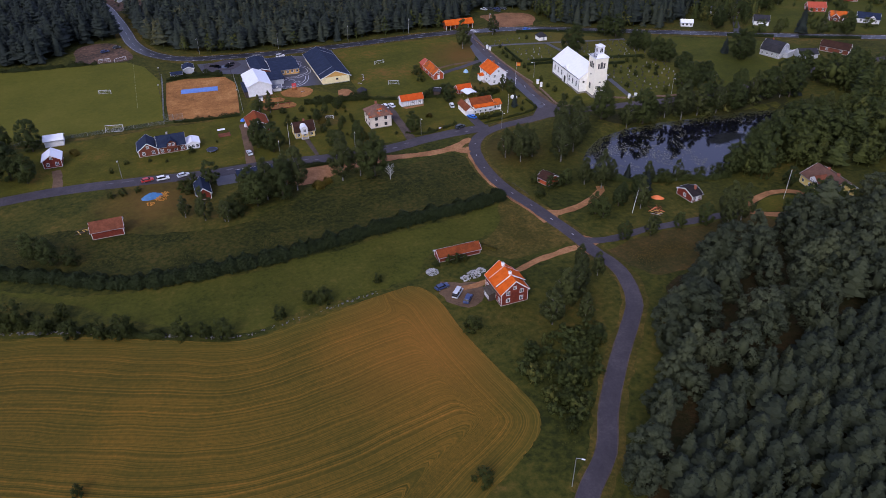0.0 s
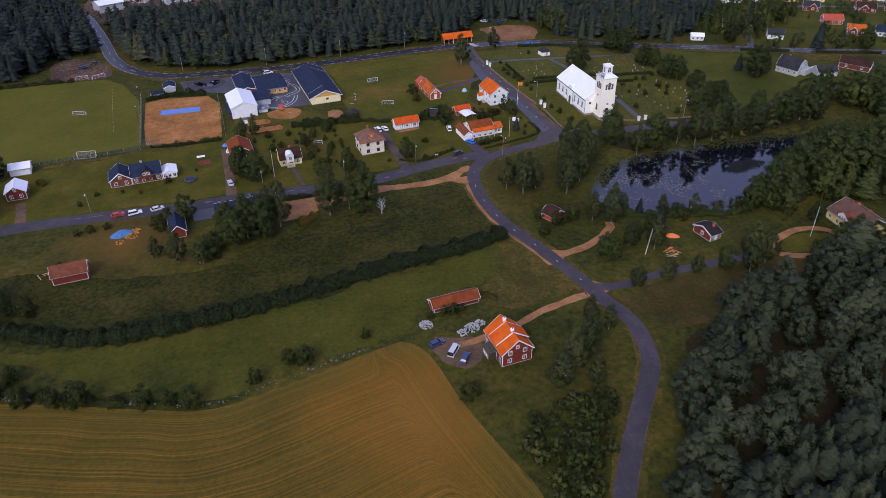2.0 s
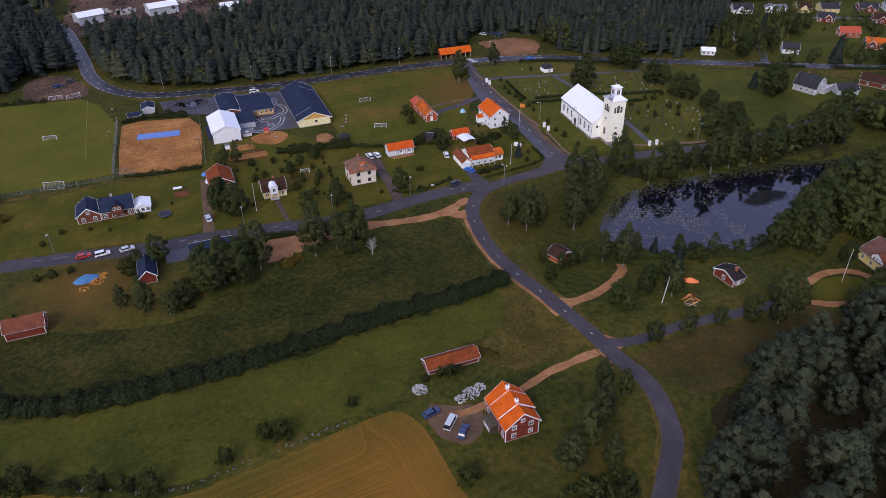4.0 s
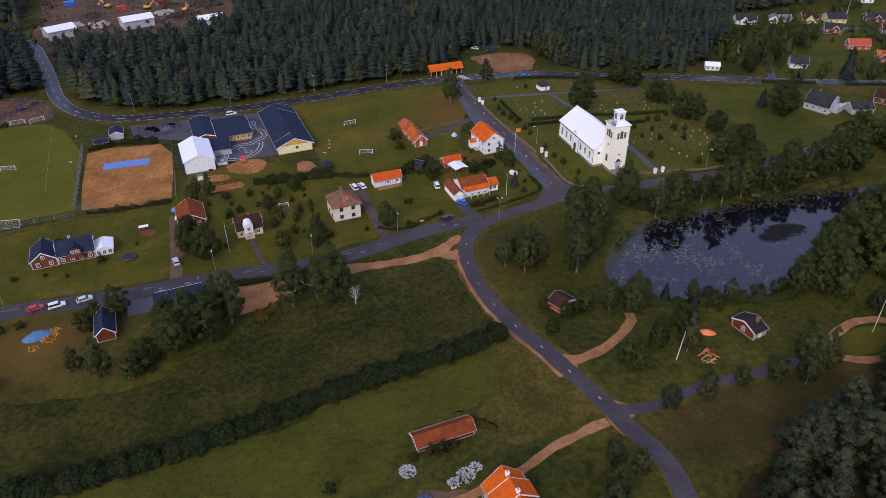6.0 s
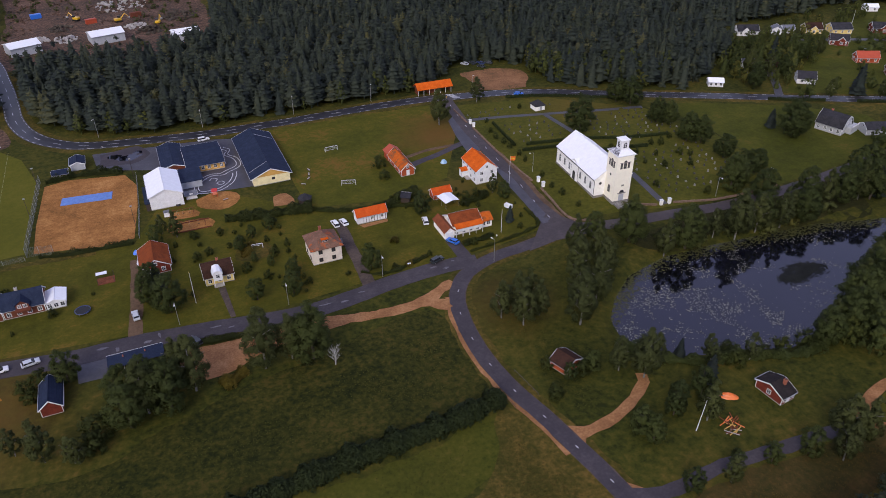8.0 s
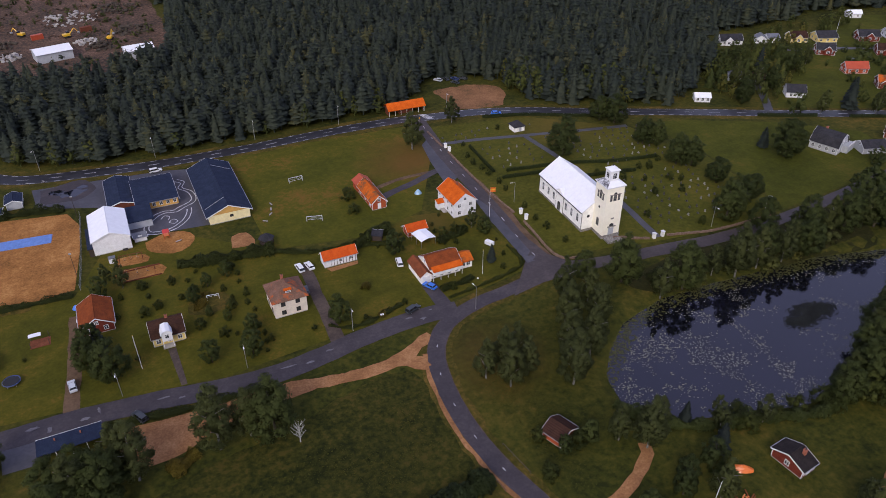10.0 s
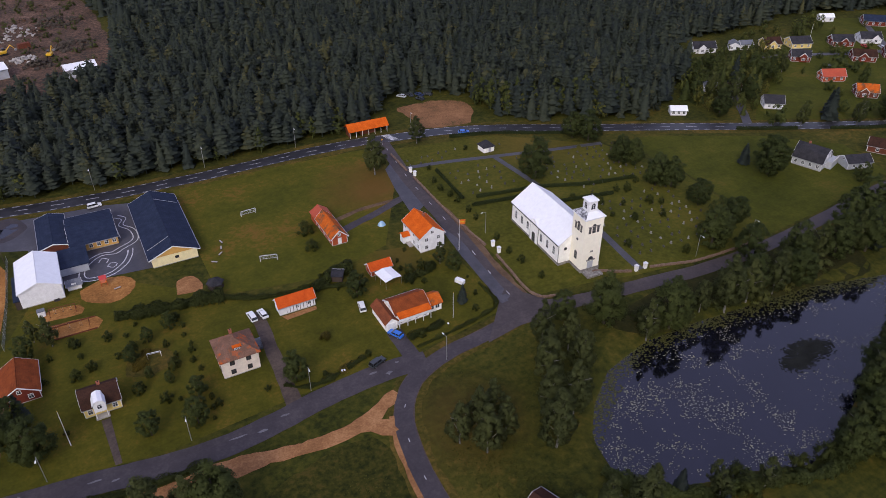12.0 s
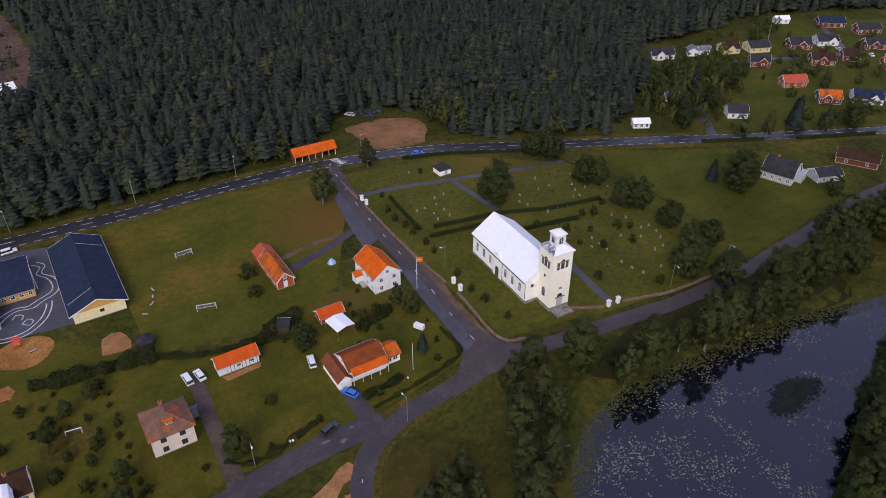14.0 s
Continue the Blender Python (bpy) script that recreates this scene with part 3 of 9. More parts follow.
# ---- areas of ground ----
def field():
    """The mown field; each point knows how far it lies from the edge that the mower followed."""
    edge = [(-110, 196), (-80, 190), (-55, 180.5), (-36.9, 174.4), (-13.2, 163.2), (3.4, 156.2), (15.5, 156.8), (31.9, 159.2), (49.4, 161.6), (55, 161.6), (58.4, 157), (59.8, 149.8), (60.6, 136), (63.2, 120), (65.6, 107.5), (64.8, 101.5), (61.4, 97), (52.8, 91.3), (43.9, 86.7), (32, 78), (20, 60), (10, 30)]
    line = np.array([(p.x, p.y) for p in spline(edge, 0.8)])
    poly = np.vstack([line, [(-110, 30)]])
    xs, ys = np.arange(-110, 67, 1.25), np.arange(30, 197, 1.25)
    gx, gy = np.meshgrid(xs, ys)
    sd = signed(poly, np.roll(poly, -1, 0), gx, gy)
    turn = int(np.argmin(np.hypot(line[:, 0] - 57, line[:, 1] - 160)))

    def reach(run):
        return np.array([np.min(np.hypot(run[:, 0] - a, run[:, 1] - b)) for a, b in zip(gx.ravel(), gy.ravel())]).reshape(gx.shape)
    top, side = reach(line[:turn + 1:2]), reach(line[turn::2])
    head = 1 / (1 + np.exp((side - 12) / 0.7))
    north = (top + 9) * (1 - head) + (side + 9) * head
    keep = sd < 1.4
    out = np.argwhere(keep & (sd > 0))
    for r, c in out:  # draw the rim in to the edge itself
        k = np.argmin(np.hypot(line[:, 0] - gx[r, c], line[:, 1] - gy[r, c]))
        gx[r, c], gy[r, c] = line[k]
    idx = np.full(gx.shape, -1)
    idx[keep] = np.arange(keep.sum())
    q = np.stack([idx[:-1, :-1], idx[:-1, 1:], idx[1:, 1:], idx[1:, :-1]], -1).reshape(-1, 4)
    q = q[(q >= 0).all(1)]
    me = bpy.data.meshes.new("field")
    co = np.stack([gx[keep], gy[keep], np.full(keep.sum(), 0.06)], 1)
    me.from_pydata(co.tolist(), [], q.tolist())
    a = me.attributes.new("swath", "FLOAT", "POINT")
    a.data.foreach_set("value", north[keep].astype(np.float32))
    structure("field", me, "mown_field", "mown hay field with golden and green swaths")


field()
patch("lawn", [(-110, 265), (-110, 300), (-8, 305), (8, 307), (27, 305), (38, 330), (60, 326), (86, 303), (94, 298), (112, 299), (128, 305), (150, 300), (152, 262), (130, 258), (90, 257), (60, 254.5), (20, 259.5), (-20, 264)], "lawn", 0.020, "cut lawns round the village houses")
patch("sports_field", [(-112, 309), (-4, 313), (-2, 362), (-8, 385), (-16, 396), (-50, 401), (-112, 410)], "sports_grass", 0.030, "worn football pitch with faded lines")
patch("playing_field", [(83, 305), (113, 299), (135, 306), (157, 345), (158, 371), (120, 374), (84, 374), (83, 330)], "playing_grass", 0.032, "mown playing field beside the school")
patch("churchyard", [(161.8, 262), (176, 259.5), (192, 255.5), (214, 252.5), (236, 252), (246, 262), (250, 296), (240, 330), (207, 358), (166, 366), (162.5, 350), (161.3, 320), (161, 290)], "churchyard_grass", 0.03, "churchyard lawn among the graves")
patch("meadow_strip", [(238, 252.5), (300, 258), (316, 262), (322, 285), (300, 306), (262, 327), (247, 330), (251, 298), (248, 264)], "slope_lawn", 0.026, "mown grass slope below the main road")
patch("village_lawn", [(308, 316), (330, 305), (360, 291), (400, 282), (520, 290), (530, 350), (470, 396), (430, 392), (398, 384), (372, 362), (350, 345), (326, 330)], "slope_lawn", 0.022, "lawns and gardens among the far houses", rag=1.5)
ribbon("road", [(304, 316), (312, 326), (324, 342), (342, 362), (362, 374), (392, 366), (424, 352), (452, 347), (500, 350)], 3.6, "yard_asphalt", 0.06, "narrow village street between the far houses", 0.1)
ribbon("road", [(444, 350), (462, 372), (480, 392)], 3.4, "yard_asphalt", 0.066, "narrow village street between the far houses", 0.1)
patch("damp_meadow", [(-90, 236), (-80, 226), (-58, 215), (-42, 206), (-26, 197), (5, 192.6), (40, 195), (80, 198.6), (100, 202), (102, 232), (92, 238), (70, 232), (40, 226), (14, 216), (-14, 220), (-40, 232)], "damp_meadow", 0.016, "damp dark green meadow above the hedgerow", rag=2.0)
patch("fresh_meadow", [(-60, 205), (-45, 194), (-30, 182), (-12, 168), (4, 160), (30, 163), (56, 165), (66, 176), (84, 178), (96, 186), (100, 195), (80, 192), (40, 189), (5, 186.6), (-25, 190)], "fresh_meadow", 0.016, "bright green meadow below the hedgerow", rag=2.0)
patch("rough_meadow", [(81, 162), (96, 163.5), (107.5, 164.5), (108, 176), (101, 196), (90, 180), (82, 174)], "rough_grass", 0.03, "tall yellowing grass beside the lane", rag=1.6)
patch("rough_meadow", [(69, 140), (60.8, 150), (58, 162), (64, 168), (80, 168), (92, 160), (104, 157), (112, 158), (113, 146), (108, 132), (96, 118), (84, 104), (72, 92), (58, 76), (44, 60), (36, 66), (45, 84), (56, 91), (64, 97), (67, 106), (64, 120), (61, 136)], "meadow", 0.034, "rough grass round the farmhouse", rag=1.6)
patch("dirt_yard", [(60, 156), (63, 160), (69, 157.5), (73, 156.5), (73, 152), (70, 147), (66, 146), (62, 150)], "drive_gravel", 0.045, "reddish trodden soil where the cars stand", rag=1.4)
patch("clearing", [(116, 156), (124, 140), (140, 140), (160, 144), (178, 147), (176, 157), (150, 158), (135, 159)], "dry_clearing", 0.03, "dry brown clearing at the edge of the wood", rag=1.6)
patch("sand_court", [(0.5, 358), (8, 360), (27.5, 356), (31, 346), (30, 330), (27.5, 309), (18, 308), (4.4, 311), (-1.8, 312), (-1.5, 330)], "red_gravel", 0.05, "red gravel sports court")
patch("school_yard", [(17, 379), (40, 376.6), (62, 374), (71, 371), (70.5, 328), (53, 330), (46, 330), (38, 345), (37, 356), (18.5, 364)], "yard_asphalt", 0.05, "dark asphalt school yard with wet patches")
patch("puddle_ground", [(20, 377), (28, 379), (35, 378), (37, 371), (33, 365.5), (24, 366), (19, 369)], "asphalt", 0.056, "wet dark patch of asphalt", rag=1.6)
patch("gravel_area", [(184, 378), (184.5, 390), (184, 399.5), (190, 402), (199, 402.5), (210, 397.5), (213.8, 388), (208.5, 377.5), (204, 373), (195, 375.3)], "turning_gravel", 0.05, "bare red gravel turning place", rag=2.2)
patch("gravel_area", [(31, 243), (34, 247), (44, 246.6), (56, 245.6), (68, 245.6), (80, 244.6), (82, 241.2), (74, 240.4), (61, 239.4), (52, 237.5), (45, 234), (37, 234)], "gravel", 0.05, "bare gravel lay-by beside the street", rag=0.7)
patch("gravel_area", [(-40, 402), (-16, 398), (-14, 412), (-24, 432), (-40, 428)], "bare_soil", 0.05, "bare soil beside the pitch", rag=0.7)
patch("dirt_yard", [(-30, 496), (-24, 590), (-30, 720), (60, 740), (84, 650), (88, 570), (84, 520), (76, 500), (56, 492), (18, 494)], "bare_soil", 0.05, "churned soil of the works yard", rag=1.6)
patch("rough_meadow", [(76, 245.5), (92, 247), (106, 249.5), (112, 249), (106, 245), (96, 243.5), (84, 242.8)], "meadow", 0.062, "grassy island between street and track", rag=1.6)
TRACK = [(62, 244), (75, 243.5), (84, 241.3), (95, 241), (101, 240.2), (106, 236)]
ribbon("track", TRACK, 4.0, "gravel", 0.055, "sandy gravel track", 0.5)
ribbon("track", [(98, 241.5), (103, 243), (108, 246), (110.5, 247)], 4.2, "gravel", 0.052, "sandy gravel track", 0.5)
ribbon("track", [(110, 161.5), (106.7, 161.5), (95, 159.6), (84, 156.6), (75, 155.4), (66, 155.2)], 2.3, "gravel", 0.052, "gravel drive to the farmhouse", 0.3)
ribbon("track", [(109.5, 182.6), (117, 182.3), (126, 184.4), (133, 187.6), (136.4, 190.4), (137.4, 193)], 2.8, "gravel", 0.052, "gravel track towards the pond", 0.3)
ribbon("track", [(113, 164.5), (120.7, 161.7), (137, 162.3), (152.8, 160.8), (166, 160), (174, 160)], 3.2, "asphalt", 0.055, "narrow asphalt drive under the trees", 0.2)
patch("track", [(110.2, 167), (112.6, 169), (118, 163.6), (120, 161.8), (114, 159.6), (111.2, 156.5), (110.4, 161)], "gravel", 0.0555, "gravel apron at the fork of the lane", rag=0.5)
patch("track", [(107, 188), (110, 177), (114, 180.8), (119, 182), (113, 185)], "gravel", 0.0562, "gravel apron at the lane", rag=0.5)
ribbon("track", [(174, 160), (181, 163.8), (190, 166.2), (198, 164.5), (202, 160), (197, 154), (188, 152.5), (180, 154.6), (174.6, 159)], 2.6, "gravel", 0.053, "gravel turning loop", 0.2)
patch("loop_lawn", [(178, 159), (183, 162.4), (190, 164), (196, 162.5), (199, 159.5), (195, 155.6), (188, 154.4), (181, 156)], "lawn", 0.036, "round lawn inside the gravel loop", rag=0.7)
ribbon("driveway", [(24, 257), (24.8, 266), (26, 280), (27, 296)], 3.4, "drive_gravel", 0.05, "gravel drive", 0.2)
ribbon("driveway", [(88, 252.5), (88.5, 262), (89, 274), (89.5, 284), (90, 293)], 3.6, "drive_soil", 0.046, "brown gravel drive beside the villa", 0.2)
ribbon("driveway", [(119.5, 254), (119.5, 260), (119.5, 267.5)], 4.2, "asphalt", 0.047, "asphalt drive", 0.1)
ribbon("driveway", [(-44, 263), (-44, 272), (-45, 280)], 3.2, "drive_gravel", 0.05, "gravel drive", 0.2)
ribbon("driveway", [(126, 320), (131, 322), (140, 325), (152, 330), (158, 333)], 3.0, "asphalt", 0.05, "asphalt drive to the barn", 0.15)
ribbon("driveway", [(126, 327), (138, 330), (150, 330)], 1.8, "drive_gravel", 0.045, "worn gravel path", 0.15)
patch("forecourt", [(150, 317), (157, 322), (160, 345), (162, 358), (156, 352), (153, 338)], "yard_asphalt", 0.068, "wet asphalt forecourt")
patch("forecourt", [(150.8, 264), (154.4, 264), (155.2, 280), (156.2, 296), (155, 306), (153.2, 298), (151.8, 280)], "yard_asphalt", 0.112, "pale grey asphalt strip beside the church road", rag=0.4)
ribbon("path", [(160, 350), (177, 347), (197, 341.5), (218, 336), (240, 331.5)], 2.4, "yard_asphalt", 0.05, "asphalt churchyard path")
ribbon("path", [(196.5, 341), (196.7, 327), (197, 312)], 2.2, "yard_asphalt", 0.045, "asphalt churchyard path")
ribbon("path", [(194.5, 257), (195, 264), (196, 272), (197, 280)], 2.4, "yard_asphalt", 0.05, "asphalt churchyard path")
patch("sandpit", [(48.7, 325.9), (50, 320), (55.4, 316.4), (61, 318.5), (63.3, 323.7), (61, 328), (55.6, 329.2)], "red_gravel", 0.058, "round red gravel play area", rag=0.7)
patch("sandpit", [(72.8, 311), (79.8, 310.7), (78.9, 318), (74, 317.8)], "gravel", 0.058, "square sandpit", rag=0.7)
patch("sandpit", [(39.6, 315.6), (47.8, 315.2), (48, 319.6), (40, 320)], "red_gravel", 0.058, "red gravel under the swings", rag=0.7)
patch("sandpit", [(38, 307.8), (51.2, 306.4), (51.6, 312), (39, 312.6)], "red_gravel", 0.058, "red gravel under the swings", rag=0.7)


def water():
    bm = bmesh.new()
    pts = [(x + (4 if x > 200 else -4), y + (4 if y > 208 else -4)) for x, y in POND]
    bm.faces.new([bm.verts.new((x, y, -1.05)) for x, y in pts])
    bmesh.ops.triangulate(bm, faces=bm.faces[:])
    if sum(f.normal.z for f in bm.faces) < 0:
        bmesh.ops.reverse_faces(bm, faces=bm.faces)
    structure("water", bm, "pond_water", "still dark pond water mirroring the sky")


water()
for qx_, qy_, qa_, qb_, qp_ in ((29.5, 370.6, 4.6, 2.6, 0.4), (24.6, 373.6, 2.6, 1.7, 2.0), (33.4, 374.2, 1.8, 1.3, 4.0)):
    bm_ = bmesh.new()
    bm_.faces.new([bm_.verts.new((qx_ + qa_ * (1 + 0.16 * math.sin(3 * a_ + qp_) + 0.10 * math.sin(7 * a_)) * math.cos(a_), qy_ + qb_ * (1 + 0.2 * math.cos(5 * a_ + qp_)) * math.sin(a_), 0.066)) for a_ in [k_ * math.pi / 20 for k_ in range(40)]])
    structure("puddle", bm_, "pond_water", "shallow rain puddle on the asphalt")

# ---- houses ----
PANES = {}


def window_meshes(w, h, trim, mull):
    key = (round(w, 2), round(h, 2), trim, mull)
    if key not in PANES:
        f = bmesh.new()
        b = 0.11
        for x0, x1, z0, z1 in ((-w / 2 - b, -w / 2, -h / 2 - b, h / 2 + b), (w / 2, w / 2 + b, -h / 2 - b, h / 2 + b), (-w / 2, w / 2, h / 2, h / 2 + b), (-w / 2, w / 2, -h / 2 - b, -h / 2)):
            add_box(f, x0, x1, -0.07, 0.0, z0, z1)
        if mull:
            add_box(f, -0.035, 0.035, -0.05, 0.0, -h / 2, h / 2)
            add_box(f, -w / 2, -0.035, -0.045, 0.0, h * 0.12, h * 0.12 + 0.06)
            add_box(f, 0.035, w / 2, -0.045, 0.0, h * 0.12, h * 0.12 + 0.06)
        fm, pm = bpy.data.meshes.new("window"), bpy.data.meshes.new("pane")
        f.to_mesh(fm)
        f.free()
        fm.materials.append(MATS[trim])
        p = box(-w / 2, w / 2, -0.02, 0.0, -h / 2, h / 2)
        p.to_mesh(pm)
        p.free()
        pm.materials.append(MATS["window_glass"])
        PANES[key] = (fm, pm)
    return PANES[key]


def window(parent, x, y, z, rz, w=1.0, h=1.2, trim="white_wood", mull=True):
    """A window whose outer side looks along -y before it is turned."""
    fm, pm = window_meshes(w, h, trim, mull)
    o = part("window", fm, None, parent)
    o.matrix_basis = pose(x, y, z, 0, 0, rz)
    part("pane", pm, None, o, "dark window glass")
    return o


def door(parent, x, y, z, rz, w=0.95, h=2.05, material="white_wood", trim="white_wood"):
    o = part("door", box(-w / 2, w / 2, -0.05, 0, 0, h, 0.01), material, parent)
    o.matrix_basis = pose(x, y, z, 0, 0, rz)
    f = bmesh.new()
    for a, b, c, d in ((-w / 2 - 0.12, -w / 2, 0, h + 0.12), (w / 2, w / 2 + 0.12, 0, h + 0.12), (-w / 2, w / 2, h, h + 0.12)):
        add_box(f, a, b, -0.07, 0, c, d)
    part("door_frame", f, trim, o)
    part("door_handle", box(w / 2 - 0.14, w / 2 - 0.08, -0.10, -0.05, 1.0, 1.05), "steel", o)
    return o


SIDES = {"S": (0, -1, 0), "E": (1, 0, 90), "N": (0, 1, 180), "W": (-1, 0, 270)}


def put(hx, hy, side, u):
    """The place u along a wall, and the turn, for a house of half sizes hx, hy."""
    return {"S": (u, -hy, 0), "N": (-u, hy, 180), "E": (hx, u, 90), "W": (-hx, -u, 270)}[side]


def chimney(parent, x, y, z0, z1, material="brick_red", s=0.34):
    bm = box(x - s, x + s, y - s, y + s, z0, z1, 0.02)
    add_box(bm, x - s - 0.07, x + s + 0.07, y - s - 0.07, y + s + 0.07, z1, z1 + 0.14)
    o = part("chimney", bm, material, parent)
    part("chimney_cap", tube((x, y, z1 + 0.14), (x, y, z1 + 0.42), 0.14, 0.12), "black_metal", o)


def roof_gable(parent, axis, half_along, half_across, eave, rise, over, gable_over, material, trim, cx=0.0, cy=0.0, gambrel=False):
    """Two pitched slopes with thickness, a ridge cap, gutters and barge boards."""
    th = 0.16
    slope = rise / half_across
    ex = half_across + over
    ez = eave - slope * over
    if gambrel:
        kx, kz = half_across * 0.62, eave + rise * 0.66
        outer = [(-ex, ez), (-kx, kz), (0, eave + rise), (kx, kz), (ex, ez)]
        ez = eave - rise * 0.66 / (half_across * 0.38) * over * 0.5
        outer[0], outer[-1] = (-half_across - over * 0.5, ez), (half_across + over * 0.5, ez)
    else:
        outer = [(-ex, ez), (0, eave + rise), (ex, ez)]
    sec = [(p, q + th) for p, q in outer] + [(p, q) for p, q in outer[::-1]]
    shift = (lambda p: (p[0] + (cy if axis == "x" else cx), p[1]))
    along = cx if axis == "x" else cy
    a, b = along - half_along - gable_over, along + half_along + gable_over
    roof = part("roof", add_prism(bmesh.new(), [shift(p) for p in sec], axis, a, b), material, parent)
    cap = [(-0.16, eave + rise + th * 0.4), (0, eave + rise + th + 0.10), (0.16, eave + rise + th * 0.4)]
    part("ridge_cap", add_prism(bmesh.new(), [shift(p) for p in cap], axis, a, b), material, roof)
    for k0, k1 in ((a - 0.05, a + 0.0), (b - 0.0, b + 0.05)):
        for s in (-1, 1):
            half = [p for p in outer if p[0] * s >= 0]
            pl = [(p, q + th + 0.03) for p, q in half] + [(p, q - 0.14) for p, q in half[::-1]]
            part("bargeboard", add_prism(bmesh.new(), [shift(p) for p in pl], axis, k0, k1), trim, roof, "painted barge board")
    for s in (-1, 1):
        g = [(s * (ex if not gambrel else half_across + over * 0.5) + s * 0.02, ez + 0.02), (s * (ex if not gambrel else half_across + over * 0.5) + s * 0.14, ez + 0.02), (s * (ex if not gambrel else half_across + over * 0.5) + s * 0.14, ez + 0.14), (s * (ex if not gambrel else half_across + over * 0.5) + s * 0.02, ez + 0.14)]
        part("gutter", add_prism(bmesh.new(), [shift(p) for p in g], axis, a + 0.06, b - 0.06), "steel", roof)
    return roof


def walls(parent, hx, hy, eave, rise, axis, material, cx=0.0, cy=0.0, gambrel=False, name="wall"):
    if axis == "x":
        sec = [(cy - hy, 0.25), (cy + hy, 0.25), (cy + hy, eave)] + ([(cy + hy * 0.62, eave + rise * 0.66)] if gambrel else []) + [(cy, eave + rise)] + ([(cy - hy * 0.62, eave + rise * 0.66)] if gambrel else []) + [(cy - hy, eave)]
        bm = add_prism(bmesh.new(), sec, "x", cx - hx, cx + hx)
    else:
        sec = [(cx - hx, 0.25), (cx + hx, 0.25), (cx + hx, eave)] + ([(cx + hx * 0.62, eave + rise * 0.66)] if gambrel else []) + [(cx, eave + rise)] + ([(cx - hx * 0.62, eave + rise * 0.66)] if gambrel else []) + [(cx - hx, eave)]
        bm = add_prism(bmesh.new(), sec, "y", cy - hy, cy + hy)
    w = part(name, bm, material, parent)
    part("foundation", box(cx - hx + 0.03, cx + hx - 0.03, cy - hy + 0.03, cy + hy - 0.03, -0.6, 0.25), "concrete", parent)
    return w


def corner_boards(parent, hx, hy, eave, material, cx=0.0, cy=0.0):
    for sx in (-1, 1):
        for sy in (-1, 1):
            x, y = cx + sx * hx, cy + sy * hy
            part("corner_board", box(min(x - sx * 0.12, x + sx * 0.03), max(x - sx * 0.12, x + sx * 0.03), min(y - sy * 0.12, y + sy * 0.03), max(y - sy * 0.12, y + sy * 0.03), 0.25, eave - 0.1), material, parent)


def house(name, label, x0, x1, y0, y1, eave, rise, axis, wall, roof, trim="white_wood", wins=None, chims=(), doors=(), over=0.4, rz=0.0, gable_win=True, category="house", gambrel=False, group="", ww=0.95, wh=1.15, board=True):
    """wins: side -> (how many, heights of the sills' centres)."""
    cx, cy = (x0 + x1) / 2, (y0 + y1) / 2
    hx, hy = (x1 - x0) / 2, (y1 - y0) / 2
    e = thing(name, cx, cy, land(cx, cy), label, category, group, rz)
    walls(e, hx, hy, eave, rise, axis, wall, gambrel=gambrel)
    across, along = (hy, hx) if axis == "x" else (hx, hy)
    r = roof_gable(e, axis, along, across, eave, rise, over, 0.35, roof, trim, gambrel=gambrel)
    if board:
        corner_boards(e, hx, hy, eave, trim)
    for side, (n, zs) in (wins or {}).items():
        half = hx if side in "SN" else hy
        for z in zs:
            for k in range(n):
                u = -half + (k + 0.5) * 2 * half / n
                px, py, t = put(hx, hy, side, u)
                window(e, px, py, z, t, ww, wh, trim)
    if gable_win and rise > 1.6:
        for side in ("EW" if axis == "x" else "NS"):
            px, py, t = put(hx, hy, side, 0)
            window(e, px, py, eave + rise * 0.35, t, 0.8, 0.9, trim)
    for side, u in doors:
        px, py, t = put(hx, hy, side, u)
        door(e, px, py, 0.25, t, trim=trim)
    for px, py, m in chims:
        off = abs(py if axis == "x" else px)
        chimney(r, px, py, eave + rise * (1 - off / across) - 0.5, eave + rise + 0.75, m)
    return e


def hip_roof(parent, hx, hy, eave, rise, over, material, ridge=1.0):
    bm = bmesh.new()
    ex, ey = hx + over, hy + over
    z = eave - over * rise / min(hx, hy)
    lo = [bm.verts.new(p) for p in ((-ex, -ey, z), (ex, -ey, z), (ex, ey, z), (-ex, ey, z))]
    up = [bm.verts.new((p.co.x, p.co.y, z + 0.16)) for p in lo]
    tips = [bm.verts.new((0, -ridge, eave + rise)), bm.verts.new((0, ridge, eave + rise))]
    bm.faces.new((up[0], up[1], tips[0]))
    bm.faces.new((up[2], up[3], tips[1]))
    bm.faces.new((up[1], up[2], tips[1], tips[0]))
    bm.faces.new((up[3], up[0], tips[0], tips[1]))
    bm.faces.new(lo[::-1])
    for k in range(4):
        bm.faces.new((lo[k], lo[(k + 1) % 4], up[(k + 1) % 4], up[k]))
    bmesh.ops.recalc_face_normals(bm, faces=bm.faces)
    return part("roof", bm, material, parent)


# ---- church ----
def arch_section(w, h, n=8):
    return [(-w / 2, 0), (w / 2, 0)] + [(w / 2 * math.cos(k * math.pi / n), h - w / 2 + w / 2 * math.sin(k * math.pi / n)) for k in range(n + 1)]


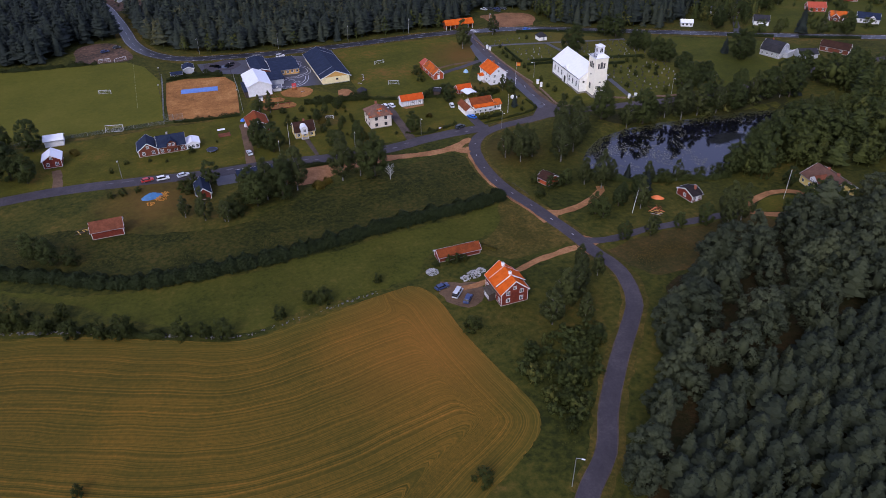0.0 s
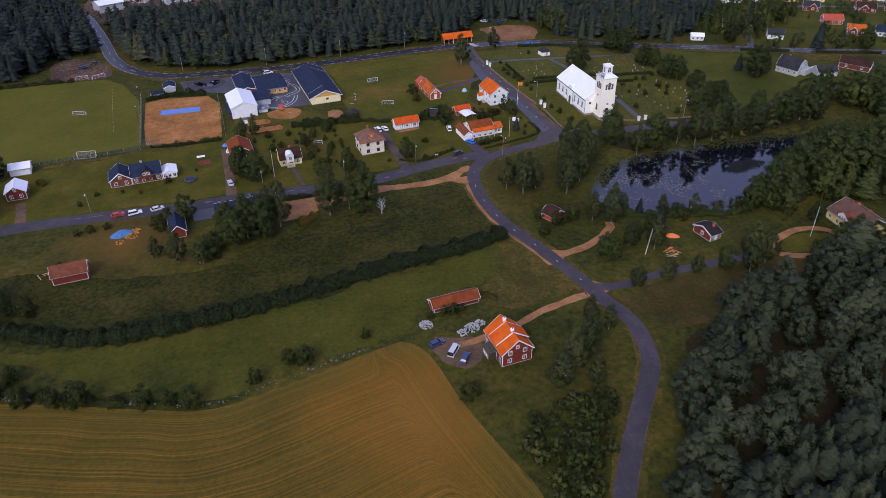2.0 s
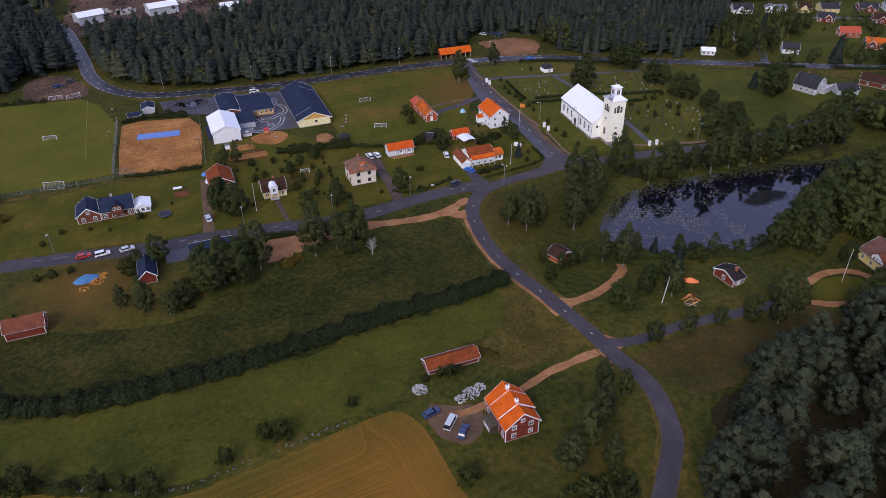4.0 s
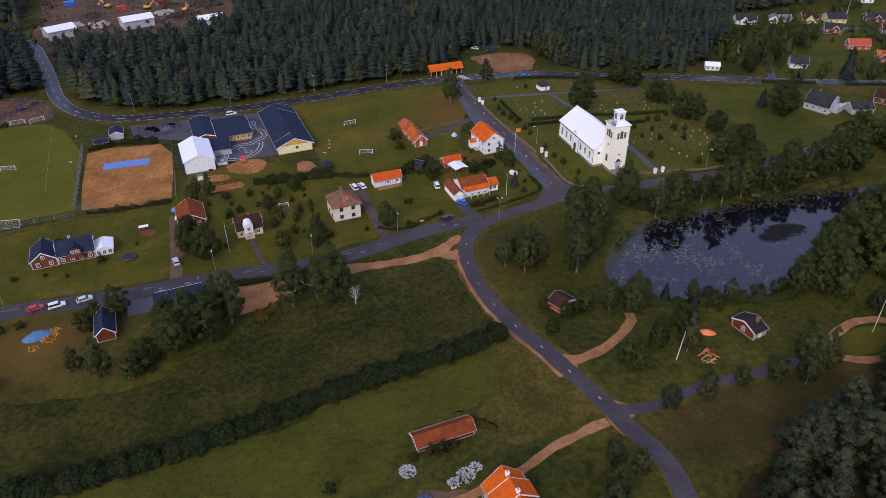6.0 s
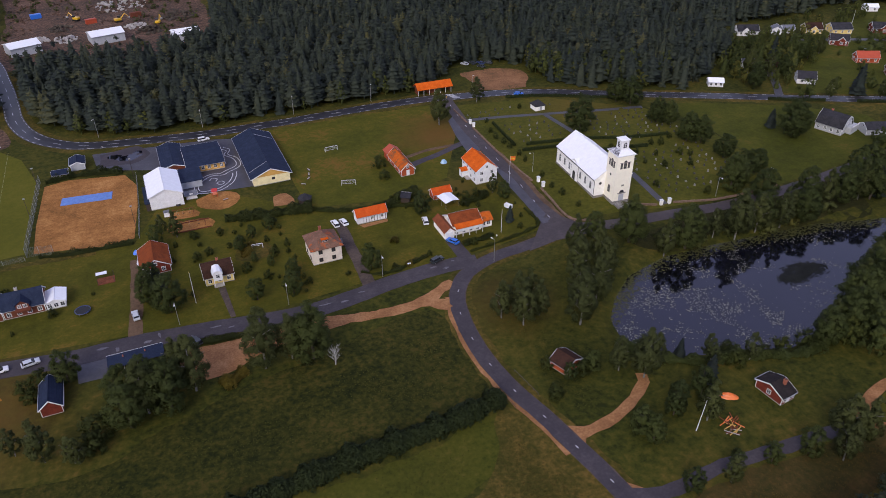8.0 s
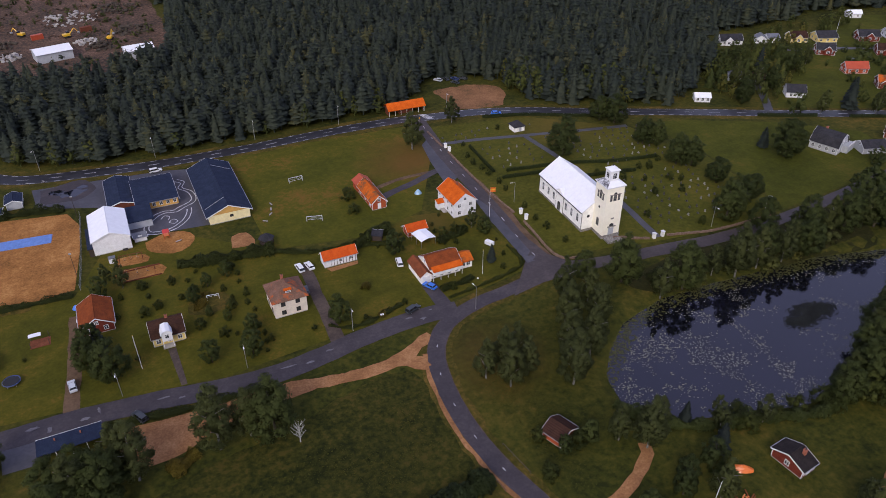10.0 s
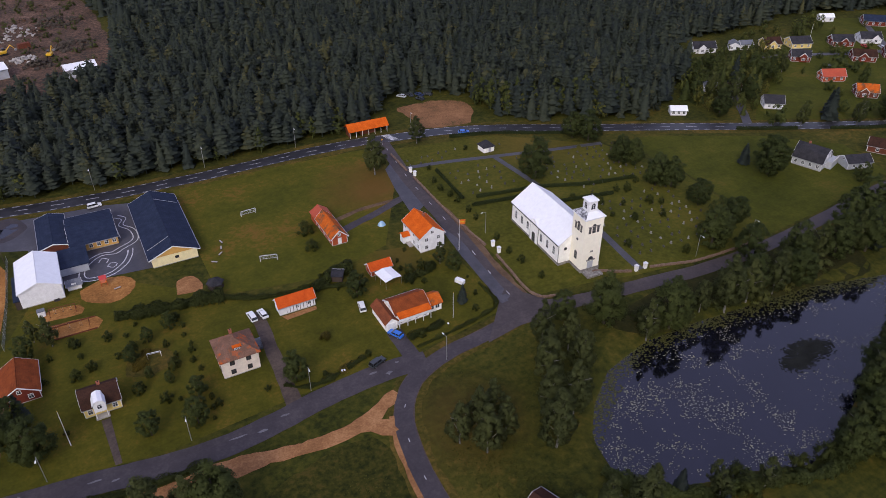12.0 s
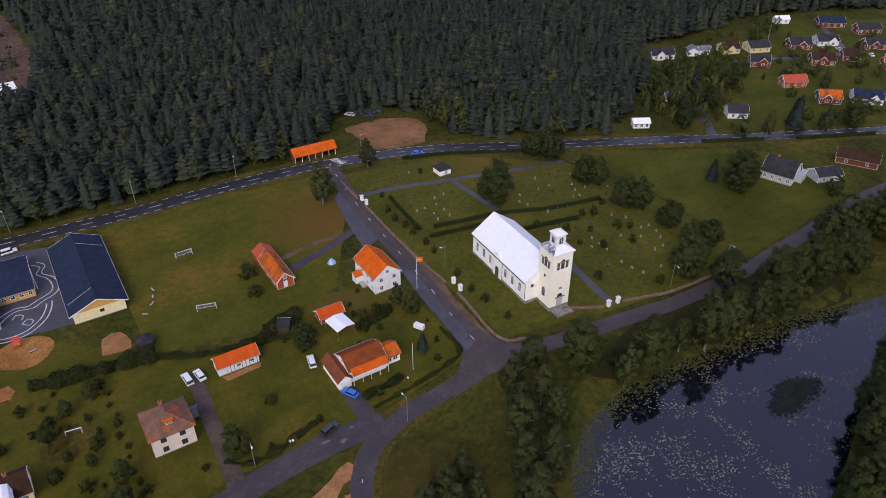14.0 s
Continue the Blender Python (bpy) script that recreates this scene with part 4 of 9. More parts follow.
def arched_window(parent, x, y, z, rz, w, h, trim="stone"):
    fr = bmesh.new()
    outer, inner = arch_section(w + 0.3, h + 0.2), arch_section(w, h)
    outer = [(a, b - 0.05) for a, b in outer]
    vo = [[fr.verts.new((a, d, b)) for a, b in outer] for d in (-0.06, 0)]
    vi = [[fr.verts.new((a, d, b)) for a, b in inner] for d in (-0.06, 0)]
    n = len(outer)
    for k in range(n):
        j = (k + 1) % n
        fr.faces.new((vo[0][k], vo[0][j], vi[0][j], vi[0][k]))
        fr.faces.new((vo[1][j], vo[1][k], vo[0][k], vo[0][j]))
        fr.faces.new((vi[0][k], vi[0][j], vi[1][j], vi[1][k]))
    bmesh.ops.recalc_face_normals(fr, faces=fr.faces)
    add_box(fr, -0.04, 0.04, -0.05, -0.02, 0, h - 0.1)
    for q in (0.3, 0.6):
        add_box(fr, -w / 2, w / 2, -0.045, -0.02, h * q, h * q + 0.05)
    o = part("window", fr, trim, parent, "arched window with grey surround")
    o.matrix_basis = pose(x, y, z, 0, 0, rz)
    part("pane", add_prism(bmesh.new(), inner, "y", -0.02, 0.0), "window_glass", o)
    return o


def church():
    e = thing("church", 182.2, 283.6, 1.4, "white rendered church with metal roof and square bell tower", "church", "", -4)
    hx, hy, eave, rise = 7.0, 14.0, 6.9, 5.0
    # the nave's rounded east end is drawn as a half-hip
    walls(e, hx, hy, eave, rise * 0.98, "y", "white_render", name="nave_wall")
    r = roof_gable(e, "y", hy, hx, eave, rise, 0.45, 0.12, "white_metal_roof", "white_wood")
    for k in range(14):
        for s in (-1, 1):
            y = -hy + 1 + 2 * k
            sl = rise / hx
            bm = bmesh.new()
            a, b = Vector((s * 7.4, y, eave - 0.4 * sl + 0.19)), Vector((s * 0.1, y, eave + rise - 0.1 * sl + 0.19))
            add_tube(bm, a, b, 0.035, 0.035, 4)
            part("seam", bm, "white_metal_roof", r)
    for k in (-11.2, -7.6, -4.0, 4.0, 7.6, 11.2):
        for side in (-1, 1):
            arched_window(e, side * hx, k, 2.2, 270 if side < 0 else 90, 1.05, 2.7, "white_wood")
    # middle bay with its own gable over the side door
    part("porch_wall", add_prism(bmesh.new(), [(-2.2, 0.0), (2.2, 0.0), (2.2, 6.6), (0, 7.9), (-2.2, 6.6)], "x", -hx - 0.25, -hx + 1.4), "white_render", e)
    sec = [(-2.7, 6.45), (0, 8.1), (2.7, 6.45), (2.7, 6.6), (0, 8.28), (-2.7, 6.6)]
    part("porch_roof", add_prism(bmesh.new(), sec, "x", -hx - 0.5, -hx + 2.6), "white_metal_roof", e)
    arched_window(e, -hx - 0.26, 0, 0.15, 270, 1.5, 3.2)
    for s in (-1, 1):
        part("eaves_gutter", box(s * (hx + 0.62) - 0.09, s * (hx + 0.62) + 0.09, -hy - 0.1, hy + 0.1, eave - 0.42, eave - 0.24), "black_metal", e)
        for k in (-hy + 0.15, -2.4, 2.4, hy - 0.15):
            part("downpipe", tube((s * (hx + 0.1), k, 0.4), (s * (hx + 0.1), k, eave - 0.3), 0.07, n=6), "black_metal", e)
    part("cornice", box(-hx - 0.14, -hx + 0.02, -hy, hy, eave - 0.75, eave - 0.5), "white_wood", e)
    part("plinth", box(-hx - 0.1, hx + 0.1, -hy - 0.1, hy + 0.1, -0.8, 0.5), "stone", e)
    for s in (-1, 1):
        o = part("round_window", tube((s * 4.9, -hy - 0.05, 5.0), (s * 4.9, -hy + 0.02, 5.0), 0.55, n=16), "stone", e)
        part("pane", tube((s * 4.9, -hy - 0.07, 5.0), (s * 4.9, -hy - 0.03, 5.0), 0.42, n=16), "window_glass", o)
    # tower
    t, cy, top = 3.1, -hy - 2.7, 17.2
    tower = part("tower_wall", box(-t, t, cy - t, cy + t, 0, top, 0.03), "church_render", e, "cream rendered tower shaft")
    part("tower_plinth", box(-t - 0.12, t + 0.12, cy - t - 0.12, cy + t + 0.12, -0.8, 0.6), "stone", tower)
    part("tower_cornice", box(-t - 0.35, t + 0.35, cy - t - 0.35, cy + t + 0.35, top, top + 0.4, 0.06), "white_wood", tower)
    bm = bmesh.new()
    lo = [bm.verts.new((sx * (t + 0.3), cy + sy * (t + 0.3), top + 0.4)) for sx, sy in ((-1, -1), (1, -1), (1, 1), (-1, 1))]
    up = [bm.verts.new((sx * 1.5, cy + sy * 1.5, top + 1.5)) for sx, sy in ((-1, -1), (1, -1), (1, 1), (-1, 1))]
    for k in range(4):
        bm.faces.new((lo[k], lo[(k + 1) % 4], up[(k + 1) % 4], up[k]))
    bm.faces.new(up)
    bm.faces.new(lo[::-1])
    o = part("tower_roof", bm, "white_metal_roof", tower, "low white sheet-metal roof")
    # west and north slopes carry the dark reflection in their colour
    o.data.materials.append(MATS["dark_reflection_sheet"])
    for f in o.data.polygons:
        if f.normal.x < -0.2 or f.normal.y > 0.2:
            f.material_index = 1
    lz = top + 1.5
    lantern = part("lantern", box(-1.45, 1.45, cy - 1.45, cy + 1.45, lz, lz + 3.2, 0.03), "white_wood", e, "white square lantern with arched openings")
    part("lantern_cornice", box(-1.75, 1.75, cy - 1.75, cy + 1.75, lz + 3.2, lz + 3.45, 0.04), "white_wood", lantern)
    bm = bmesh.new()
    lo = [bm.verts.new((sx * 1.7, cy + sy * 1.7, lz + 3.45)) for sx, sy in ((-1, -1), (1, -1), (1, 1), (-1, 1))]
    tip = bm.verts.new((0, cy, lz + 4.3))
    for k in range(4):
        bm.faces.new((lo[k], lo[(k + 1) % 4], tip))
    bm.faces.new(lo[::-1])
    part("lantern_roof", bm, "white_metal_roof", lantern)
    for dx, dy, rz in ((0, -1, 0), (1, 0, 90), (0, 1, 180), (-1, 0, 270)):
        arched_window(e, dx * 1.46, cy + dy * 1.46, lz + 0.7, rz, 1.3, 1.9, "white_wood")
        for off in (-1.35, 0, 1.35):
            ox, oy = (off, 0) if dx == 0 else (0, off)
            arched_window(e, dx * t + ox, cy + dy * t + oy, 12.6, rz, 0.9 if off == 0 else 0.55, 2.8 if off == 0 else 2.1)
        part("louvre_sill", box(-2.0, 2.0, -0.18, 0.0, 14.7, 14.9), "stone", e).matrix_basis = pose(dx * t, cy + dy * t, 0, 0, 0, rz)
    arched_window(e, -t, cy, 3.0, 270, 1.1, 2.6)
    o = part("round_window", tube((-t - 0.05, cy, 9.6), (-t + 0.02, cy, 9.6), 0.45, n=16), "stone", e)
    part("pane", tube((-t - 0.07, cy, 9.6), (-t - 0.03, cy, 9.6), 0.34, n=16), "window_glass", o)
    d = part("door", box(-0.95, 0.95, cy - t - 0.06, cy - t, 0.1, 3.0, 0.02), "grey_wood", e, "grey double church door")
    part("door_frame", box(-1.5, 1.5, cy - t - 0.25, cy - t, 3.3, 3.6), "stone", d)
    part("fanlight", add_prism(bmesh.new(), [(a, b + 3.6) for a, b in arch_section(1.6, 1.0)], "y", cy - t - 0.08, cy - t - 0.01), "window_glass", d)
    part("plaque", box(-0.5, 0.5, cy - t - 0.06, cy - t, 6.0, 6.6), "stone", e)
    bm = tube((0, cy, lz + 4.2), (0, cy, lz + 6.4), 0.05, n=6)
    add_box(bm, -0.5, 0.5, cy - 0.05, cy + 0.05, lz + 5.7, lz + 5.85)
    bmesh.ops.create_icosphere(bm, subdivisions=2, radius=0.22, matrix=Matrix.Translation((0, cy, lz + 4.9)))
    part("cross", bm, "black_metal", lantern)
    part("doorstep", box(-2.6, 2.6, cy - t - 3.4, cy - t - 0.12, -0.9, 0.06, 0.03), "stone", e)


church()

# ---- village houses ----
ORANGE = "orange_tiles"
farm = house("farmhouse", "dark red wooden farmhouse with orange tiled roof", 74.5, 82.8, 143.3, 153.6, 4.3, 3.5, "y", "falu_red", ORANGE, wins={"S": (2, [1.6, 4.0]), "W": (4, [1.6]), "E": (4, [1.6, 3.6])}, chims=[(0.0, 3.0, "white_render"), (0.0, -1.6, "white_render")])


def farm_extras(e):
    # cross gable with the glazed porch below it
    hx = 4.15
    ez, hw = 4.95, hx + 0.5
    for s in (-1, 1):
        part("dormer_wall", box(*sorted((s * (hx - 1.2), s * (hx + 0.03))), -2.1, 1.9, 4.0, 4.98), "falu_red", e)
        for y in (-1.2, 0.0, 1.2):
            part("dormer_window", box(*sorted((s * (hx + 0.03), s * (hx + 0.08))), y - 0.3, y + 0.3, 4.15, 4.85, 0.01), "white_wood", e)
    sec = [(-hw, ez), (0, 7.85), (hw, ez), (hw, ez + 0.16), (0, 8.12), (-hw, ez + 0.16)]
    part("dormer_roof", add_prism(bmesh.new(), sec, "y", -2.25, 2.05), ORANGE, e)
    for y in (-2.36, 2.054):
        part("bargeboard", add_prism(bmesh.new(), [(p, q - 0.08 if k < 3 else q + 0.05) for k, (p, q) in enumerate(sec)], "y", y, y + 0.106), "white_wood", e)
    part("porch_wall", box(-hx - 2.2, -hx - 0.02, -1.7, 1.7, 0.0, 2.3, 0.02), "dark_wood", e, "weathered dark porch")
    part("porch_roof", add_prism(bmesh.new(), [(-hx - 2.5, 2.3), (-hx - 0.02, 2.9), (-hx - 0.02, 3.05), (-hx - 2.5, 2.45)], "y", -2.0, 2.0), "bark", e)
    for u in (-1.0, 0.0, 1.0):
        window(e, -hx - 2.2, u, 1.35, 270, 0.7, 1.2)
    for u in (-0.8, 0.8):
        window(e, -hx - 0.07, u, 3.9, 270, 0.8, 1.0)
    part("skylight", box(0.9, 1.9, 0.4, 1.6, 6.55, 6.62), "window_glass", e).matrix_basis = pose(0, 0, 0.0)


farm_extras(farm)
house("wood_shed", "long low red wooden shed with rusty tiled roof", 66.4, 80.0, 169.8, 174.0, 1.9, 1.3, "x", "falu_red", "villa_tiles", wins={"E": (1, [1.1])}, category="shed", gable_win=False, ww=0.8, wh=0.9)
house("barn", "weathered red barn with rusty tiled roof in the meadow", -32.0, -22.4, 223.2, 228.8, 2.9, 2.1, "x", "falu_red", "rust_tiles", category="barn", gable_win=False)
house("cottage", "small dark red cottage with black roof near the pond", 160.3, 164.7, 170.9, 178.3, 2.5, 1.5, "x", "falu_red", "black_tiles", wins={"W": (1, [1.5]), "S": (2, [1.5])}, chims=[(0.9, -1.3, "brick_red")], category="cottage", rz=6, gable_win=False, doors=[("S", 0.0)])
white_house = house("white_house", "white two-storey wooden house with orange tiled roof", 142.4, 150.5, 296.6, 308.6, 5.4, 3.0, "y", "white_wood", ORANGE, wins={"S": (2, [1.6, 4.2]), "W": (4, [1.6, 4.2]), "E": (4, [1.6, 4.2])}, chims=[(0.6, 1.0, "brick_red")], doors=[("W", -3.0)])
part("porch_wall", box(-6.4, -4.07, 1.2, 3.6, 0, 2.5, 0.02), "white_wood", white_house)
part("porch_roof", add_prism(bmesh.new(), [(0.9, 2.5), (2.4, 3.5), (3.9, 2.5), (3.9, 2.65), (2.4, 3.66), (0.9, 2.65)], "x", -6.7, -4.07), ORANGE, white_house)
part("stair", box(-5.6, -4.2, -1.5, 1.1, 0, 0.5, 0.02), "concrete", white_house)
barn_red = house("red_barn", "bright red barn with worn orange tiled roof", 120.2, 125.2, 313.2, 327.2, 2.8, 2.3, "y", "bright_red", "worn_orange_tiles", wins={"W": (3, [1.4])}, category="barn", doors=[("S", 0.0)])
part("annex_wall", box(-2.7, 2.7, 7.02, 11.6, 0.0, 2.7), "bright_red", barn_red)
part("annex_roof", add_prism(bmesh.new(), [(-3.0, 2.6), (0, 4.6), (3.0, 2.6), (3.0, 2.75), (0, 4.76), (-3.0, 2.75)], "y", 7.4, 12.0), "red_metal", barn_red, "plain red sheet-metal roof")
house("garage", "white garage with orange tiled roof and dark timbers", 95.2, 105.3, 287.9, 291.8, 2.9, 1.7, "x", "white_wood", "red_tiles", wins={"S": (3, [1.6])}, category="garage", doors=[("S", -3.6)], ww=0.9, wh=0.8)
garage = bpy.data.objects["garage"]
for k in range(9):
    part("timber", box(-3.0 + k * 0.95 - 0.07, -3.0 + k * 0.95 + 0.07, -1.99, -1.955, 0.3, 2.75), "dark_wood", garage, "dark upright timber")
pink = thing("stucco_house", 80.3, 275.4, 0, "pale pink two-storey house with patched hipped roof", "house")
walls(pink, 4.5, 4.5, 5.6, 0.02, "y", "pink_render")
pr = hip_roof(pink, 4.5, 4.5, 5.6, 3.1, 0.55, "patched_tiles", 0.9)
for sd in "SNEW":
    for zz in (1.5, 4.2):
        for uu in (-2.0, 2.0):
            px_, py_, tt = put(4.5, 4.5, sd, uu)
            window(pink, px_, py_, zz, tt, 1.0, 1.15, "dark_wood")
chimney(pr, -0.2, 1.6, 7.5, 9.3, "brick_red")
dm = part("dormer", box(-0.9, 0.9, -3.2, -1.4, 6.7, 7.5), "brown_red", pr)
part("dormer_roof", box(-1.1, 1.1, -3.4, -0.6, 7.5, 7.6), ORANGE, pr)
window(pink, 0, -3.2, 7.1, 0, 1.2, 0.5)
house("yellow_house", "small yellow house with brown roof and white dormer", 44.6, 52.6, 273.2, 279.6, 2.8, 3.0, "x", "yellow_render", "brown_dark_tiles", wins={"S": (3, [1.5]), "E": (2, [1.5])}, chims=[(0.5, 0.3, "brick_red")], gambrel=True)
yh = thing("porch", 48.2, 272.4, 0, "white arched dormer porch of the yellow house", "porch")
part("wall", add_prism(bmesh.new(), [(-1.3, 2.3), (1.3, 2.3), (1.3, 4.4), (0.8, 5.2), (0, 5.5), (-0.8, 5.2), (-1.3, 4.4)], "y", -0.9, 2.6), "white_wood", yh)
part("roof", add_prism(bmesh.new(), [(-1.5, 4.3), (-0.9, 5.25), (0, 5.6), (0.9, 5.25), (1.5, 4.3), (1.5, 4.45), (0.95, 5.4), (0, 5.75), (-0.95, 5.4), (-1.5, 4.45)], "y", -1.1, 2.7), "white_metal_roof", yh)
for sx_ in (-1.2, 1.2):
    part("post", box(sx_ - 0.08, sx_ + 0.08, -0.88, -0.72, 0, 2.3), "white_wood", yh)
part("deck", box(-1.5, 1.5, -1.0, 0.7, -0.2, 0.35), "concrete", yh)
window(yh, 0, -0.9, 3.8, 0, 0.9, 1.1)
villa = house("villa", "white villa with red-brown tiled roof and balcony", 121.0, 130.8, 269.0, 276.6, 3.6, 2.2, "x", "white_render", "villa_tiles", wins={"S": (4, [1.2])}, over=0.2, board=False)


def villa_extras(e):
    # garage wing, balcony and lower east wing, in the villa's own coordinates
    part("wing_wall", add_prism(bmesh.new(), [(-8.2, 0), (-4.92, 0), (-4.92, 2.7), (-6.55, 4.0), (-8.2, 2.7)], "y", -4.6, 4.4), "white_render", e)
    part("wing_roof", add_prism(bmesh.new(), [(-8.6, 2.35), (-6.55, 4.05), (-4.5, 2.35), (-4.5, 2.52), (-6.55, 4.22), (-8.6, 2.52)], "y", -5.0, 4.8), "brown_tiles", e)
    part("garage_door", box(-7.8, -5.3, -4.68, -4.6, 0, 2.2), "white_wood", e)
    part("east_wing_wall", add_prism(bmesh.new(), [(-3.0, 0), (2.2, 0), (2.2, 2.6), (-0.4, 3.9), (-3.0, 2.6)], "x", 4.92, 9.2), "white_render", e)
    part("east_wing_roof", add_prism(bmesh.new(), [(-3.4, 2.3), (-0.4, 3.95), (2.6, 2.3), (2.6, 2.48), (-0.4, 4.12), (-3.4, 2.48)], "x", 4.95, 9.6), "worn_orange_tiles", e)
    for u in (6.2, 7.9):
        window(e, u, -3.0, 1.5, 0, 1.1, 1.1)
    part("balcony_roof", add_prism(bmesh.new(), [(-5.6, 3.35), (-3.6, 4.05), (-3.6, 4.2), (-5.6, 3.5)], "x", -4.6, 4.9), ORANGE, e, "newer orange tiles over the balcony")
    part("balcony_deck", box(-4.6, 4.9, -5.2, -3.82, 2.0, 2.15), "white_wood", e)
    for u in (-4.5, -2.1, 0.2, 2.5, 4.8):
        part("balcony_post", box(u - 0.07, u + 0.07, -5.2, -5.06, 0, 3.4), "white_wood", e)
    part("balcony_rail", box(-4.6, 4.9, -5.19, -5.11, 2.15, 2.95), "white_wood", e)
    for u in (-3.2, -1.0, 1.2, 3.4):
        window(e, u, -3.8, 2.9, 0, 1.2, 0.9)


villa_extras(villa)
house("red_shed", "small bright red shed with orange roof", 124.2, 130.8, 292.6, 296.4, 2.2, 1.4, "x", "bright_red", "red_tiles", wins={"S": (2, [1.2])}, category="shed", ww=0.8, wh=0.8)


def canopy():
    e = thing("party_tent", 127.6, 288.2, 0, "white garden party tent on metal posts", "tent", "", 8)
    part("roof", add_prism(bmesh.new(), [(-2.7, 2.5), (0, 3.0), (2.7, 2.5), (2.7, 2.56), (0, 3.07), (-2.7, 2.56)], "y", -3.0, 3.0), "white_metal_roof", e)
    for sx in (-2.6, 2.6):
        for sy in (-2.9, 0, 2.9):
            part("post", tube((sx, sy, 0), (sx, sy, 2.32), 0.04, n=6), "steel", e)


canopy()
# school
school_hall = house("school_hall", "yellow school building with dark blue metal roof", 69.3, 82.5, 327.6, 365.0, 3.2, 2.8, "y", "cream_wood", "blue_black_roof", wins={"E": (9, [1.7]), "W": (9, [1.7])}, category="school", over=0.9, board=False, gable_win=False)
part("gable_panel", add_prism(bmesh.new(), [(-5.6, 3.3), (5.6, 3.3), (0, 5.9)], "y", -18.76, -18.7), "ochre_wood", school_hall, "ochre boarded gable")
window(school_hall, 0.6, -18.7, 2.0, 0, 0.9, 0.7, "dark_wood", False)
for sgn in (-1, 1):
    bm_ = bmesh.new()
    add_tube(bm_, (sgn * 0.2, -13.5 if sgn < 0 else 12, 6.45), (sgn * 6.9, -13.5 if sgn < 0 else 12, 3.3), 0.07, 0.07, 5)
    part("roof_ladder", bm_, "steel", school_hall)
gym = house("gymnasium", "white gymnasium with pale metal roof", 34.2, 45.0, 324.8, 342.0, 4.9, 2.2, "y", "white_wood", "white_metal_roof", category="gymnasium", over=0.3, board=False, gable_win=False)
window(gym, 3.3, -10.1, 1.0, 0, 1.3, 0.6, "dark_wood", False)
part("annex", box(-6.8, -5.42, -8.6, 4.0, 0, 2.8, 0.02), "dark_wood", gym)
part("annex_roof", box(-7.1, -5.42, -8.9, 4.3, 2.8, 2.95), "blue_black_roof", gym)
school_low = house("school_wing", "low yellow school wing with dark blue roof", 49.0, 62.4, 347.0, 365.0, 2.9, 1.5, "x", "ochre_wood", "blue_black_roof", wins={"S": (6, [1.6]), "E": (8, [1.6])}, category="school", over=0.7, board=False, gable_win=False)
house("school_wing", "low red-trimmed school wing with dark blue roof", 40.6, 48.8, 349.0, 369.0, 2.9, 1.2, "y", "brown_red", "blue_black_roof", wins={"W": (6, [1.6])}, category="school", over=0.3, board=False, gable_win=False)
link = thing("link_building", 49.0, 340.5, 0, "low dark-roofed link between gymnasium and school", "school")
part("wall", box(-3.9, 3.6, -4.5, 5.0, 0, 2.7), "grey_wood", link)
part("roof", add_prism(bmesh.new(), [(-4.9, 2.6), (5.4, 3.1), (5.4, 3.25), (-4.9, 2.75)], "x", -3.9, 4.2), "blue_black_roof", link)
house("playhouse", "small white playhouse with pale roof", 46.0, 49.6, 327.4, 330.2, 1.8, 0.8, "x", "white_wood", "grey_roof", category="playhouse", gable_win=False, doors=[("S", 0.0)])
house("shed", "blue-roofed equipment shed beside the yard", 9.6, 14.4, 367.0, 373.5, 2.5, 0.9, "y", "grey_wood", "blue_black_roof", category="shed", gable_win=False)
house("shed", "low shed with blue roof beside the court", 3.6, 8.6, 361.5, 365.5, 2.2, 0.7, "x", "grey_wood", "blue_black_roof", category="shed", gable_win=False)


def bus_shelter():
    e = thing("market_shelter", 163.0, 385.2, 0, "open-fronted timber shelter with orange roof and white posts", "shelter", "", -2)
    part("back_wall", box(-8.0, 8.0, 2.3, 2.5, 0, 3.0), "brown_red", e)
    part("side_wall", add_prism(bmesh.new(), [(-1.5, 0), (2.5, 0), (2.5, 3.0), (0, 4.6), (-1.5, 3.6)], "x", -8.0, -7.8), "brown_red", e)
    part("side_wall", add_prism(bmesh.new(), [(-1.5, 0), (2.5, 0), (2.5, 3.0), (0, 4.6), (-1.5, 3.6)], "x", 7.8, 8.0), "brown_red", e)
    part("room", box(-3.0, 3.5, -1.0, 2.28, 0, 2.7), "brown_red", e)
    part("roof", add_prism(bmesh.new(), [(-3.3, 2.7), (0, 5.0), (3.3, 2.7), (3.3, 2.88), (0, 5.18), (-3.3, 2.88)], "x", -8.6, 8.6), ORANGE, e)
    for k in range(7):
        part("post", box(-8.0 + k * 2.65 - 0.08, -8.0 + k * 2.65 + 0.08, -2.7, -2.54, 0, 2.9), "white_wood", e)
    part("rear_roof", box(-0.5, 5.0, 3.3, 5.2, 2.5, 2.65), "grey_roof", e)


bus_shelter()


def mortuary():
    e = thing("chapel", 196.8, 347.9, land(196.8, 347.9), "small white rendered chapel with dark pyramid roof", "chapel")
    walls(e, 2.3, 2.3, 2.5, 0.02, "y", "white_render")
    hip_roof(e, 2.3, 2.3, 2.5, 2.0, 0.35, "dark_tiles", 0.05)
    door(e, 0.3, -2.3, 0.25, 0, 1.0, 1.9, "grey_wood")


mortuary()


